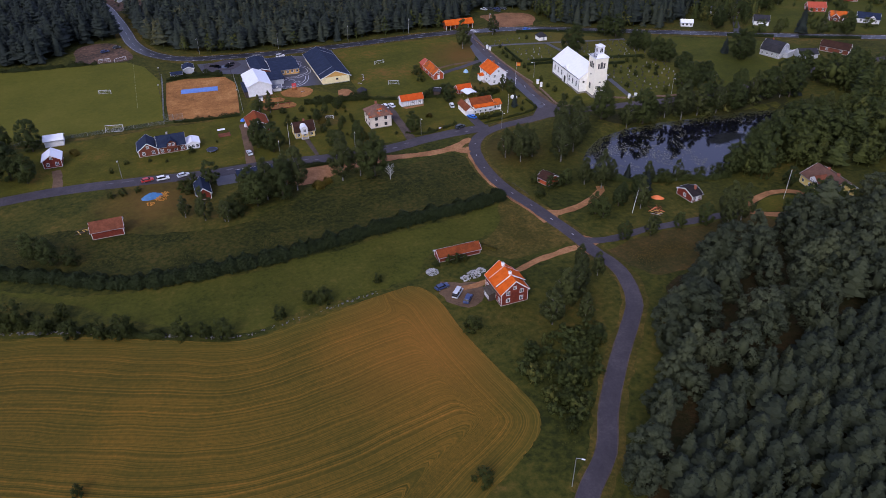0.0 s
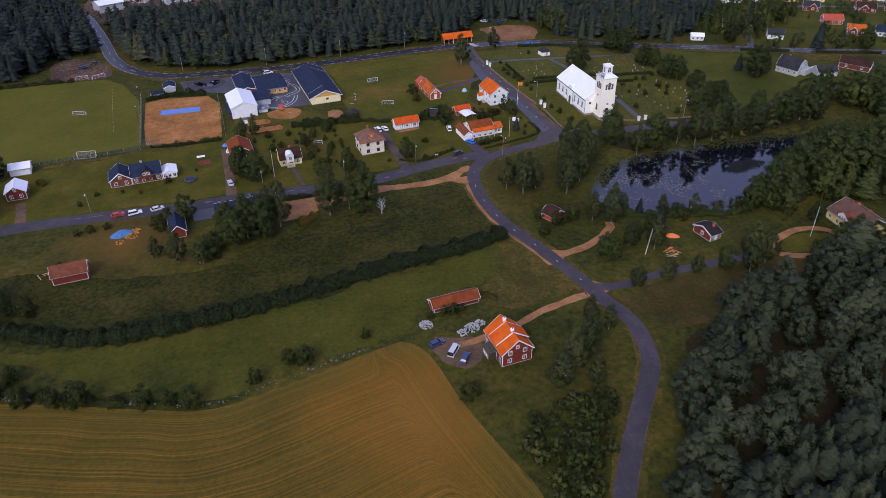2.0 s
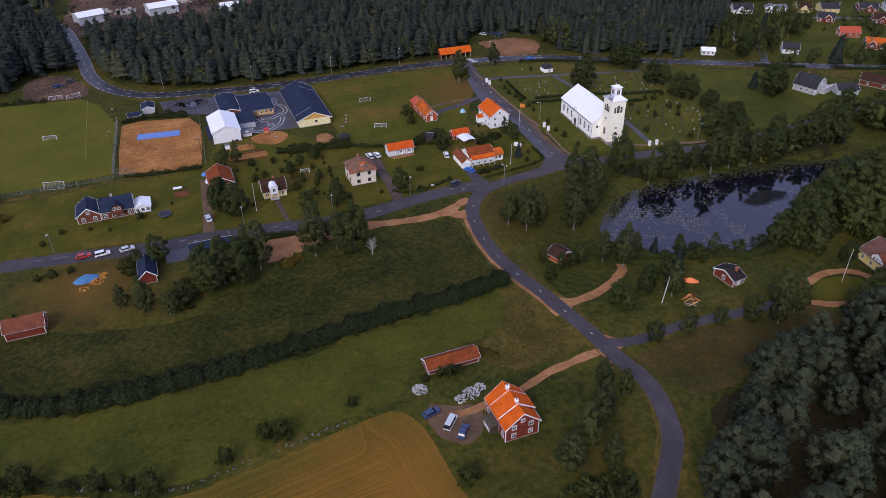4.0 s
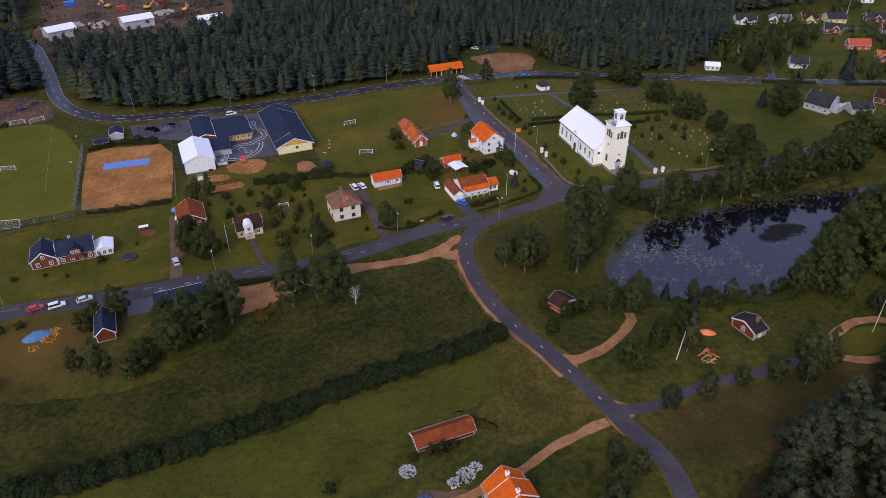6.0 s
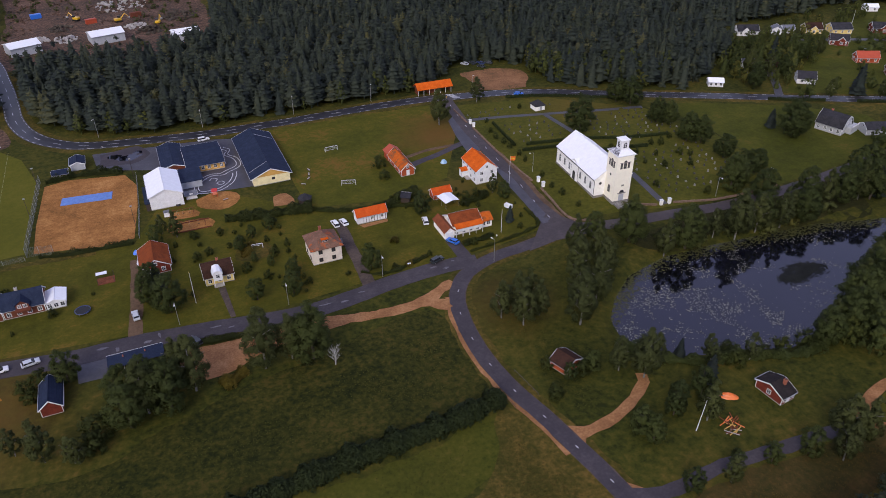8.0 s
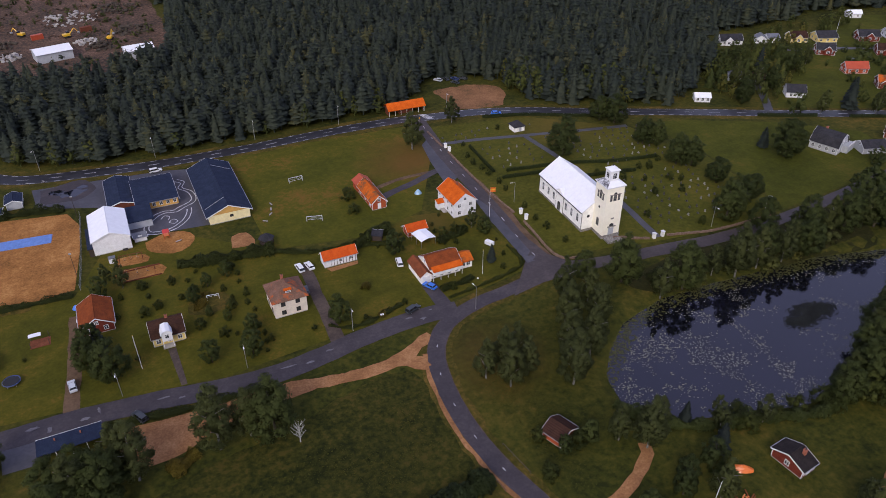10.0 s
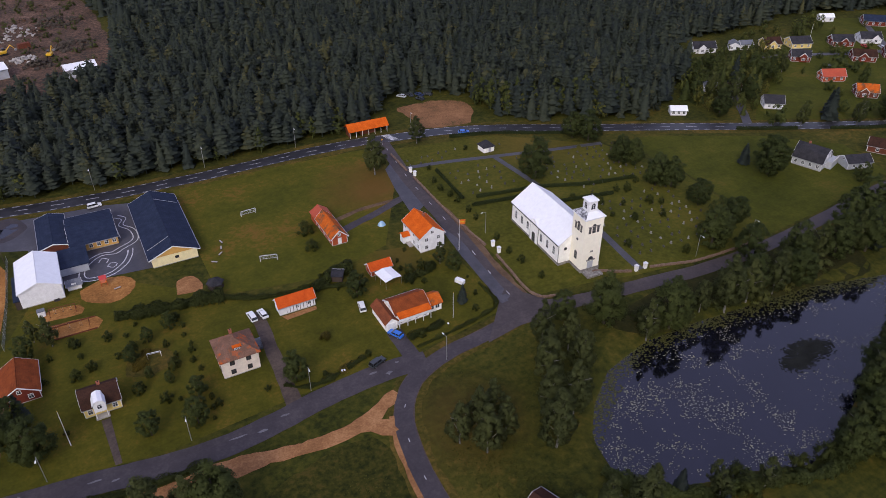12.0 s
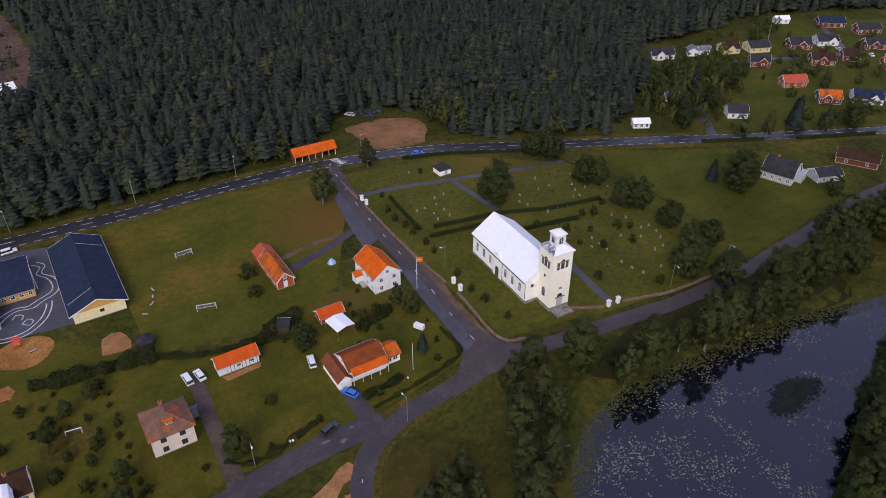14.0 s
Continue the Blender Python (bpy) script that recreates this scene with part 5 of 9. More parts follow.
def pavilion():
    e = thing("gazebo", 83.2, 309.2, 0, "dark six-sided timber gazebo", "gazebo")
    bm = bmesh.new()
    ring = [bm.verts.new((2.6 * math.cos(k * math.pi / 3), 2.6 * math.sin(k * math.pi / 3), 2.1)) for k in range(6)]
    low = [bm.verts.new((2.6 * math.cos(k * math.pi / 3), 2.6 * math.sin(k * math.pi / 3), 1.98)) for k in range(6)]
    tip = bm.verts.new((0, 0, 3.7))
    for k in range(6):
        bm.faces.new((ring[k], ring[(k + 1) % 6], tip))
        bm.faces.new((low[k], low[(k + 1) % 6], ring[(k + 1) % 6], ring[k]))
    bm.faces.new(low[::-1])
    part("roof", bm, "dark_tiles", e)
    for k in range(6):
        a = k * math.pi / 3
        part("post", box(2.2 * math.cos(a) - 0.06, 2.2 * math.cos(a) + 0.06, 2.2 * math.sin(a) - 0.06, 2.2 * math.sin(a) + 0.06, 0, 2.0), "dark_wood", e)
    part("low_wall", tube((0, 0, 0), (0, 0, 0.9), 2.1, n=6), "dark_wood", e)


pavilion()
house("red_house", "red house with worn brown-red tiled roof among trees", 28.2, 36.4, 285.6, 296.8, 2.6, 2.4, "y", "falu_red", "villa_tiles", wins={"S": (2, [1.5]), "E": (3, [1.5])}, gambrel=False)
# dark-roofed house west of the village
dark_west = house("gable_wing", "red-brown house wing with black tiled roof and white trim", -15.2, -8.0, 279.4, 288.0, 2.8, 2.6, "y", "brown_red", "blue_black_roof", wins={"S": (2, [1.4]), "W": (2, [1.4])}, group="dark-roofed house")
dark_mid = house("dark_roofed_house", "red-brown house with black tiled roof and dormer", -7.8, 2.4, 279.6, 287.0, 3.0, 3.0, "x", "brown_red", "blue_black_roof", wins={"S": (4, [1.4])}, chims=[(-1.0, 0.6, "concrete")], group="dark-roofed house")
part("dormer_wall", add_prism(bmesh.new(), [(-1.6, 2.6), (1.6, 2.6), (1.6, 4.2), (0, 5.4), (-1.6, 4.2)], "y", -4.1, 0), "brown_red", dark_mid)
part("dormer_roof", add_prism(bmesh.new(), [(-2.0, 3.95), (0, 5.45), (2.0, 3.95), (2.0, 4.1), (0, 5.62), (-2.0, 4.1)], "y", -4.5, 0), "blue_black_roof", dark_mid)
for uu in (-0.7, 0.7):
    window(dark_mid, uu, -4.1, 3.6, 0, 0.8, 0.9)
part("balcony", box(-1.9, 1.9, -5.2, -4.12, 2.3, 3.0), "brown_red", dark_mid)
house("conservatory", "white conservatory with pale metal roof", 2.7, 7.6, 279.6, 285.4, 2.4, 0.8, "y", "white_wood", "white_metal_roof", wins={"S": (3, [1.3]), "E": (3, [1.3])}, category="conservatory", gable_win=False, board=False)
house("cottage", "narrow red cottage with blue-black roof beside the street", 2.2, 6.8, 236.4, 245.4, 2.6, 2.0, "y", "falu_red", "blue_black_roof", category="cottage", gable_win=False)
house("red_house", "red house with white metal roof at the village edge", -49.0, -42.6, 282.8, 289.6, 3.2, 2.0, "y", "falu_red", "white_metal_roof", wins={"S": (2, [1.5])})
house("outbuilding", "outbuilding with white metal roof", -49.5, -42.6, 302.4, 308.2, 2.8, 1.2, "x", "white_wood", "white_metal_roof", category="outbuilding", gable_win=False)
house("boathouse", "tumbledown bright red shed with brown roof", 119.0, 124.8, 200.4, 205.4, 2.2, 1.5, "y", "bright_red", "brown_dark_tiles", category="shed", rz=20, gable_win=False)
brown = house("villa", "yellow house with red-brown roof behind the trees", 205.6, 217.6, 154.0, 168.0, 3.4, 3.2, "y", "yellow_render", "faded_tiles", wins={"W": (4, [1.6]), "S": (2, [1.6])}, chims=[(0.5, 2.0, "brick_red"), (0.5, -3.0, "brick_red")], rz=-8)
part("dormer_wall", add_prism(bmesh.new(), [(-2.2, 3.0), (2.2, 3.0), (2.2, 4.4), (0, 5.8), (-2.2, 4.4)], "x", -6.2, -1.0), "white_wood", brown)
part("dormer_roof", add_prism(bmesh.new(), [(-2.6, 4.2), (0, 5.9), (2.6, 4.2), (2.6, 4.36), (0, 6.06), (-2.6, 4.36)], "x", -6.5, -0.6), "rust_tiles", brown)
for uu in (-1.1, 0, 1.1):
    window(brown, -6.2, uu, 3.8, 270, 0.7, 0.9)
# grey house on the slope
grey = house("grey_house", "grey wooden house with black mansard roof and veranda", 292.4, 301.4, 275.0, 285.6, 3.2, 4.2, "y", "grey_wood", "dark_tiles", wins={"S": (3, [1.6, 4.2]), "W": (4, [1.6])}, gambrel=True, chims=[(0.3, 2.0, "brick_red")], over=0.5, rz=18)
part("veranda", box(0.0, 6.4, -7.4, -5.32, 0, 2.8, 0.02), "grey_wood", grey)
part("veranda_rail", box(-0.1, 6.5, -7.5, -7.4, 2.8, 3.6), "white_wood", grey)
house("garage", "grey garage with dark roof", 305.0, 314.5, 268.4, 274.6, 2.6, 1.8, "x", "grey_wood", "dark_tiles", wins={"S": (2, [1.4])}, category="garage", rz=-20)
house("summer_house", "small white house with pale roof beside the main road", 283.2, 289.8, 336.6, 341.0, 2.4, 1.2, "x", "white_wood", "white_metal_roof", wins={"S": (3, [1.4])}, category="house", rz=-30, gable_win=False)
LAST = []


def front_gable(e, half, wall, roof, u):
    """A cross gable over the long front, with white boards and a window."""
    w, top = 1.7, 4.75
    part("gable_wall", add_prism(bmesh.new(), [(u - w, 0.3), (u + w, 0.3), (u + w, 3.2), (u, top), (u - w, 3.2)], "y", -half - 1.0, -half + 2.6), wall, e)
    g = part("gable_roof", add_prism(bmesh.new(), [(u - w - 0.35, 2.9), (u, top + 0.02), (u + w + 0.35, 2.9), (u + w + 0.35, 3.06), (u, top + 0.2), (u - w - 0.35, 3.06)], "y", -half - 1.3, -half + 2.8), roof, e)
    part("bargeboard", add_prism(bmesh.new(), [(u - w - 0.37, 2.8), (u, top - 0.06), (u + w + 0.37, 2.8), (u + w + 0.37, 3.08), (u, top + 0.24), (u - w - 0.37, 3.08)], "y", -half - 1.36, -half - 1.302), "white_wood", g)
    window(e, u, -half - 1.0, 1.7, 0, 1.3, 1.2)


FAR = [(328, 325, 9, 7, -35, "white_wood", "dark_tiles"), (355, 393, 13, 7, -22, "white_wood", "dark_tiles"), (378, 334, 12, 6, -25, "bright_red", "red_metal"), (375, 314, 10, 8, -40, "brown_red", "worn_orange_tiles"), (389, 305, 13, 9, -45, "white_wood", "blue_black_roof"), (330, 272, 5, 14, 30, "brown_red", "brown_dark_tiles"), (391, 381, 10, 8, -22, "yellow_render", "brown_dark_tiles"), (405, 375, 12, 9, -22, "yellow_render", "dark_tiles"), (388, 360, 10, 7, -40, "falu_red", "dark_tiles"), (427, 366, 12, 8, -30, "falu_red", "dark_tiles"), (444, 362, 12, 8, -30, "white_wood", "dark_tiles"), (416, 345, 12, 8, -40, "falu_red", "brown_dark_tiles")]
FAR2 = [(433, 341, 9, 7, -40, "falu_red", "brown_dark_tiles"), (475, 380, 15, 8, -40, "falu_red", "blue_black_roof"), (481, 362, 14, 8, -30, "falu_red", "dark_tiles"), (456, 398, 9, 4.5, -25, "white_wood", "white_metal_roof"), (440, 322, 13, 8, -40, "bright_red", "red_metal"), (460, 345, 12, 8, -30, "falu_red", "dark_tiles"), (318, 352, 6, 5, -30, "white_wood", "grey_roof"), (326, 345, 6, 4, -30, "brown_red", "brown_dark_tiles"), (500, 330, 12, 8, -35, "falu_red", "dark_tiles"), (378, 386, 7, 5, -22, "white_wood", "grey_roof"), (372, 388, 6, 5, 50, "white_wood", "grey_roof")]
for fx, fy, fl, fw, fr_, fwall, froof in FAR + FAR2:
    if fl > 6.5:
        fl, fw = fl * 0.9, fw * 0.92
    words = {"falu_red": "dark red wooden", "white_wood": "white wooden", "bright_red": "bright red", "brown_red": "red-brown", "yellow_render": "yellow"}[fwall]
    rw = {"dark_tiles": "black", "red_metal": "red", "worn_orange_tiles": "orange tiled", "blue_black_roof": "blue-black", "brown_dark_tiles": "brown", "white_metal_roof": "white metal", "grey_roof": "grey"}[froof]
    LAST[:] = [house("detached_house" if fl > 6.5 else "garden_shed", words + (" house" if fl > 6.5 else " garden shed") + " with " + rw + " roof in its garden", fx - fl / 2, fx + fl / 2, fy - fw / 2, fy + fw / 2, 2.8, 2.4 if fw > 5.5 else 1.4, "x" if fl >= fw else "y", fwall, froof, wins={"S": (max(2, int(fl / 3)), [1.5]), "W": (2, [1.5])}, rz=fr_, category="house" if fl > 6.5 else "shed", group="far village houses")]
    if fl > 8.5 and fw > 6 and int(fx + fy) % 3:
        front_gable(LAST[0], fw / 2, fwall, froof, (int(fx) % 5 - 2) * 0.9)
for fx, fy, fl, fw, fr_ in ((29, 528, 17, 12, 12), (69, 512, 14, 9, 6), (-12, 524, 15, 12, 20)):
    house("warehouse", "grey-walled hall with white roof in the works yard" if fl > 14 else "white-roofed storage hall of the works yard", fx - fl / 2, fx + fl / 2, fy - fw / 2, fy + fw / 2, 4.6, 1.6, "x", "grey_wood", "white_metal_roof", rz=fr_, category="warehouse", gable_win=False, board=False, group="works yard halls")

# ---- trees ----
def unit(a):
    return a / (np.linalg.norm(a, axis=-1, keepdims=True) + 1e-9)


def leaf_sprays(rng, pts, out, size, flat=0.0):
    """Small three-cornered sprays at pts, roughly facing the directions out."""
    n = len(pts)
    nrm = out + rng.normal(0, 0.5, (n, 3))
    nrm[:, 2] += flat
    nrm = unit(nrm)
    u = unit(np.cross(nrm, rng.normal(0, 1, (n, 3))))
    v = np.cross(nrm, u)
    s = size * rng.uniform(0.6, 1.35, n)[:, None]
    a = rng.uniform(0.55, 1.0, (n, 1))
    q = np.stack([pts - u * s, pts + u * s * rng.uniform(0.7, 1.2, (n, 1)) - v * s * a * 0.5, pts + v * s * a * 1.1], 1)
    q += rng.normal(0, 0.12 * size, q.shape)
    return q.reshape(-1, 3)


def ball():
    """A lump of twelve corners."""
    g = (1 + 5 ** 0.5) / 2
    v = unit(np.array([(-1, g, 0), (1, g, 0), (-1, -g, 0), (1, -g, 0), (0, -1, g), (0, 1, g), (0, -1, -g), (0, 1, -g), (g, 0, -1), (g, 0, 1), (-g, 0, -1), (-g, 0, 1)], float))
    f = np.array([(0, 11, 5), (0, 5, 1), (0, 1, 7), (0, 7, 10), (0, 10, 11), (1, 5, 9), (5, 11, 4), (11, 10, 2), (10, 7, 6), (7, 1, 8), (3, 9, 4), (3, 4, 2), (3, 2, 6), (3, 6, 8), (3, 8, 9), (4, 9, 5), (2, 4, 11), (6, 2, 10), (8, 6, 7), (9, 8, 1)])
    return v, f


BALL_V, BALL_F = ball()


def clump_crown(rng, h, base, radius, clumps, per, size, taper=0.2, low=0.42, clump=0.34, droop=0.0):
    """A leafy crown of many boughs: each a lump of foliage with loose sprays round its upper side."""
    c0 = base + (h - base) * low
    waves = [(rng.normal(0, 1, 3) * s, rng.uniform(0, 6.28)) for s in (1.5, 2.6)]
    k = np.arange(clumps) + 0.5
    ph = k * 2.39996 + rng.normal(0, 0.35, clumps)
    cz = np.clip(1 - 1.86 * k / clumps + rng.normal(0, 0.08, clumps), -0.92, 1)
    d = np.stack([np.sqrt(1 - cz ** 2) * np.cos(ph), np.sqrt(1 - cz ** 2) * np.sin(ph), cz], 1)
    f = 0.78 + 0.10 * sum(np.cos(d @ w + p) for w, p in waves) + rng.uniform(-0.16, 0.10, clumps)
    up = np.where(d[:, 2] > 0, h - c0 - clump * radius * 0.5, c0 - base)
    wide = radius * (1 - taper * np.clip(d[:, 2], 0, 1))
    mid = np.stack([d[:, 0] * wide * f, d[:, 1] * wide * f, c0 + d[:, 2] * up * np.minimum(1, f + 0.14)], 1)
    rad = clump * radius * rng.uniform(0.65, 1.25, clumps) * (1 - 0.35 * taper * np.clip(d[:, 2], 0, 1))
    e = rng.normal(0, 1, (clumps, per, 3)) + d[:, None] * 0.6 + np.array([0, 0, 0.35 - droop])
    e = unit(e)
    p = mid[:, None] + e * rad[:, None, None] * rng.uniform(0.55, 1.4, (clumps, per, 1)) * np.array([1, 1, 0.85 + droop])
    soft = unit(e * 0.62 + d[:, None] * 0.55 + np.array([0, 0, 0.18]) + rng.normal(0, 0.16, e.shape))
    q = leaf_sprays(rng, p.reshape(-1, 3), e.reshape(-1, 3), size, 0.3)
    lump = BALL_V * 0.62
    core = mid[:, None] + lump[None] * rad[:, None, None] * rng.uniform(0.75, 1.0, (clumps, 12, 1)) * np.array([1, 1, 0.85])
    core_n = unit(BALL_V[None] * 0.6 + d[:, None] * 0.6)
    heart = np.array([0, 0, c0]) + BALL_V * np.array([radius * 0.30, radius * 0.30, (h - base) * 0.26])
    v = np.vstack([q, core.reshape(-1, 3), heart])
    nr = np.vstack([np.repeat(soft.reshape(-1, 3), 3, 0), core_n.reshape(-1, 3), BALL_V])
    cf = (BALL_F[None] + 12 * np.arange(clumps + 1)[:, None, None]).reshape(-1, 3) + len(q)
    return v, np.vstack([np.arange(len(q)).reshape(-1, 3), cf]), nr


def conifer(rng, tiers, per, radius, base, droop, power, sprays=0):
    """A conifer ten metres tall: whorls of tapering boughs round a dense heart."""
    t = (np.arange(tiers)[:, None] + rng.uniform(0, 0.7, (tiers, per))) / tiers
    z = base + (9.6 - base) * t
    a = 2 * math.pi * (np.arange(per)[None] + rng.uniform(-0.3, 0.3, (tiers, per))) / per + rng.uniform(0, 6, (tiers, 1))
    ln = radius * ((1 - t) ** power + 0.07) * rng.uniform(0.72, 1.22, t.shape)
    dr = np.stack([np.cos(a), np.sin(a), np.zeros_like(a)], -1).reshape(-1, 3)
    sd = np.stack([-dr[:, 1], dr[:, 0], dr[:, 2]], 1)
    z, ln = z.reshape(-1, 1), ln.reshape(-1, 1)
    up = np.array([[0, 0, 1.0]])
    w = ln * 0.42 * rng.uniform(0.8, 1.2, ln.shape)
    root = dr * 0.02 + up * (z + 0.28 * ln + 0.15)
    tip = dr * ln + up * (z - droop * ln)
    mid = dr * ln * 0.58 + up * (z - droop * 0.35 * ln - 0.12)
    v = np.stack([root, mid - sd * w, tip, mid + sd * w], 1).reshape(-1, 3)
    i = np.arange(len(z))[:, None] * 4
    f = np.vstack([i + np.array([0, 1, 2]), i + np.array([0, 2, 3])])
    nn = unit(dr * 0.8 + up * 0.6 + rng.normal(0, 0.14, dr.shape))
    nr = np.repeat(nn, 4, 0)
    if sprays:
        k = np.repeat(np.arange(len(z)), sprays)
        o = rng.uniform(0.35, 1.0, (len(k), 1))
        p = dr[k] * ln[k] * o + sd[k] * w[k] * rng.uniform(-0.8, 0.8, (len(k), 1)) * (1.2 - o) + up * (z[k] - droop * ln[k] * o + 0.08)
        q = leaf_sprays(rng, p, dr[k] * 0.7 + up * 0.6, 0.20, 0.2)
        f = np.vstack([f, np.arange(len(q)).reshape(-1, 3) + len(v)])
        nr = np.vstack([nr, np.repeat(unit(nn[k] + rng.normal(0, 0.18, (len(k), 3))), 3, 0)])
        v = np.vstack([v, q])
    g = np.arange(7) * 2 * math.pi / 7
    ring = np.stack([np.cos(g), np.sin(g), np.zeros(7)], 1)
    cone = np.vstack([ring * radius * 0.6 + up * base, ring * radius * 0.46 + up * (base + (9.6 - base) * 0.45), up * 10.2])
    j = np.arange(7)
    m = (j + 1) % 7
    cf = np.vstack([np.stack([j, m, m + 7], 1), np.stack([j, m + 7, j + 7], 1), np.stack([j + 7, m + 7, np.full(7, 14)], 1)])
    nr = np.vstack([nr, unit(np.vstack([ring, ring, up * 0.1]) + up * 0.4)])
    return np.vstack([v, cone]), np.vstack([f, cf + len(v)]), nr


def crown_arrays(kind, seed, detail):
    """Corners, faces and soft normals of a crown ten metres tall."""
    rng = np.random.default_rng(seed)
    far = detail < 0.2
    if kind in ("spruce", "pine"):
        tiers, per, sprays = (6, 5, 0) if detail < 0.1 else ((8, 6, 0) if far else ((11, 8, 3) if detail < 0.9 else (14, 9, 8)))
        if kind == "spruce":
            return conifer(rng, tiers, per, 2.4, 0.6, 0.16, 0.72, sprays)
        return conifer(rng, tiers - 1, per + 1, 2.8, 2.0, -0.10, 0.50, sprays)
    if kind == "birch":
        if far:
            return clump_crown(rng, 10, 0.8, 2.3, 9, int(150 * detail), 0.36, 0.5, 0.36, 0.44)
        return clump_crown(rng, 10, 1.5, 2.4, int(60 * detail ** 0.6), int(78 * detail ** 0.45), 0.155 / detail ** 0.35, 0.55, 0.36, 0.21, 0.3)
    if kind == "bush":
        return clump_crown(rng, 10, -0.6, 5.0, int(18 * detail ** 0.5), int(56 * detail ** 0.4), 0.45 / detail ** 0.3, 0.1, 0.4, 0.36)
    if far:
        return clump_crown(rng, 10, 0.5, 3.6, 8, int(150 * detail), 0.42, 0.2, 0.42, 0.46)
    return clump_crown(rng, 10, 0.5, 3.3, int(70 * detail ** 0.6), int(78 * detail ** 0.45), 0.18 / detail ** 0.35, 0.16, 0.42, 0.21)


def quick_mesh(name, v, f, material, tint=None, normals=None):
    me = bpy.data.meshes.new(name)
    me.vertices.add(len(v))
    me.vertices.foreach_set("co", np.ascontiguousarray(v, np.float32).ravel())
    me.loops.add(f.size)
    me.loops.foreach_set("vertex_index", np.ascontiguousarray(f, np.int32).ravel())
    me.polygons.add(len(f))
    me.polygons.foreach_set("loop_start", np.arange(0, f.size, f.shape[1], dtype=np.int32))
    if tint is not None:
        a = me.attributes.new("tint", "FLOAT", "POINT")
        a.data.foreach_set("value", np.ascontiguousarray(tint, np.float32))
    me.update()
    me.validate()
    if normals is not None:
        me.polygons.foreach_set("use_smooth", np.ones(len(f), bool))
        a = me.attributes.new("custom_normal", "FLOAT_VECTOR", "POINT")
        a.data.foreach_set("vector", np.ascontiguousarray(normals, np.float32).ravel())
        me.update()
    me.materials.append(MATS[material])
    return me


def trunk_bm(kind, seed):
    rng = random.Random(seed)
    bm = bmesh.new()
    r = 0.16 if kind in ("birch", "spruce", "pine") else 0.24
    top = 9.2 if kind in ("spruce", "pine") else 6.5
    a = Vector((0, 0, -0.3))
    for k in range(4):
        b = Vector((rng.uniform(-0.15, 0.15), rng.uniform(-0.15, 0.15), top * (k + 1) / 4))
        add_tube(bm, a, b, r * (1 - 0.22 * k), r * (1 - 0.22 * (k + 1)) + 0.02, 6)
        a = b
    if kind not in ("spruce",):
        for k in range(5):
            z = 2.6 + k * 0.9 + (2 if kind == "pine" else 0)
            g = k * 2.4 + rng.uniform(0, 1)
            ln = rng.uniform(1.2, 2.2)
            add_tube(bm, (0, 0, z), (ln * math.cos(g), ln * math.sin(g), z + rng.uniform(0.9, 1.8)), 0.07, 0.025, 5)
    return bm


TREES = {}
LEAF = {"broad": "leaves_broad", "birch": "leaves_birch", "spruce": "needles", "pine": "needles", "bush": "leaves_bush"}
WORDS = {"broad": ("deciduous_tree", "full-crowned dark green deciduous tree", "tree"), "birch": ("birch_tree", "slender birch with light green crown", "tree"), "spruce": ("spruce_tree", "dark green conical spruce", "tree"), "pine": ("pine_tree", "tall pine with high dark crown", "tree"), "bush": ("bush", "dense rounded green bush", "bush")}


def tree(kind, x, y, h, label="", spread=1.0):
    fine = 1.0 if kind == "spruce" else (1.3 if h >= 15 else (1.0 if h >= 9.5 else 0.65))
    k = (kind, int(x * 7 + y * 3) % 4, fine)
    if k not in TREES:
        v, f, nr = crown_arrays(kind, 11 + k[1] * 7 + len(kind), fine)
        crown = quick_mesh("crown", v, f, LEAF[kind], None, nr)
        tm = bpy.data.meshes.new("trunk")
        b = trunk_bm(kind, k[1])
        b.to_mesh(tm)
        b.free()
        tm.materials.append(MATS["birch_bark" if kind == "birch" else "bark"])
        TREES[k] = (crown, tm)
    name, words, cat = WORDS[kind]
    e = thing(name, x, y, land(x, y) - 0.05, label or words, cat, "", (x * 37 + y * 53) % 360)
    s = h / 10
    e.scale = (s * spread, s * spread, s)
    if kind != "bush":
        part("trunk", TREES[k][1], None, e)
    part("crown", TREES[k][0], None, e)
    return e


CHURCHYARD_TREES = [("birch", 151, 350, 15), ("birch", 176, 366, 11), ("broad", 199.4, 318.5, 15), ("broad", 237, 336, 12), ("broad", 233, 341, 11), ("broad", 234, 314, 11), ("broad", 238, 311, 10), ("broad", 233.5, 294, 12), ("broad", 238, 291, 11), ("broad", 237, 277, 10), ("broad", 239, 263, 10), ("broad", 236, 267, 8), ("broad", 222, 256.5, 13), ("broad", 228, 258, 9), ("broad", 276, 282, 15), ("broad", 281, 284, 12), ("spruce", 275, 292, 8), ("broad", 301, 262, 7), ("broad", 228, 247, 11)]
for kd, tx, ty, th_ in CHURCHYARD_TREES:
    tree(kd, tx, ty, th_ * 1.1, "", 1.12)
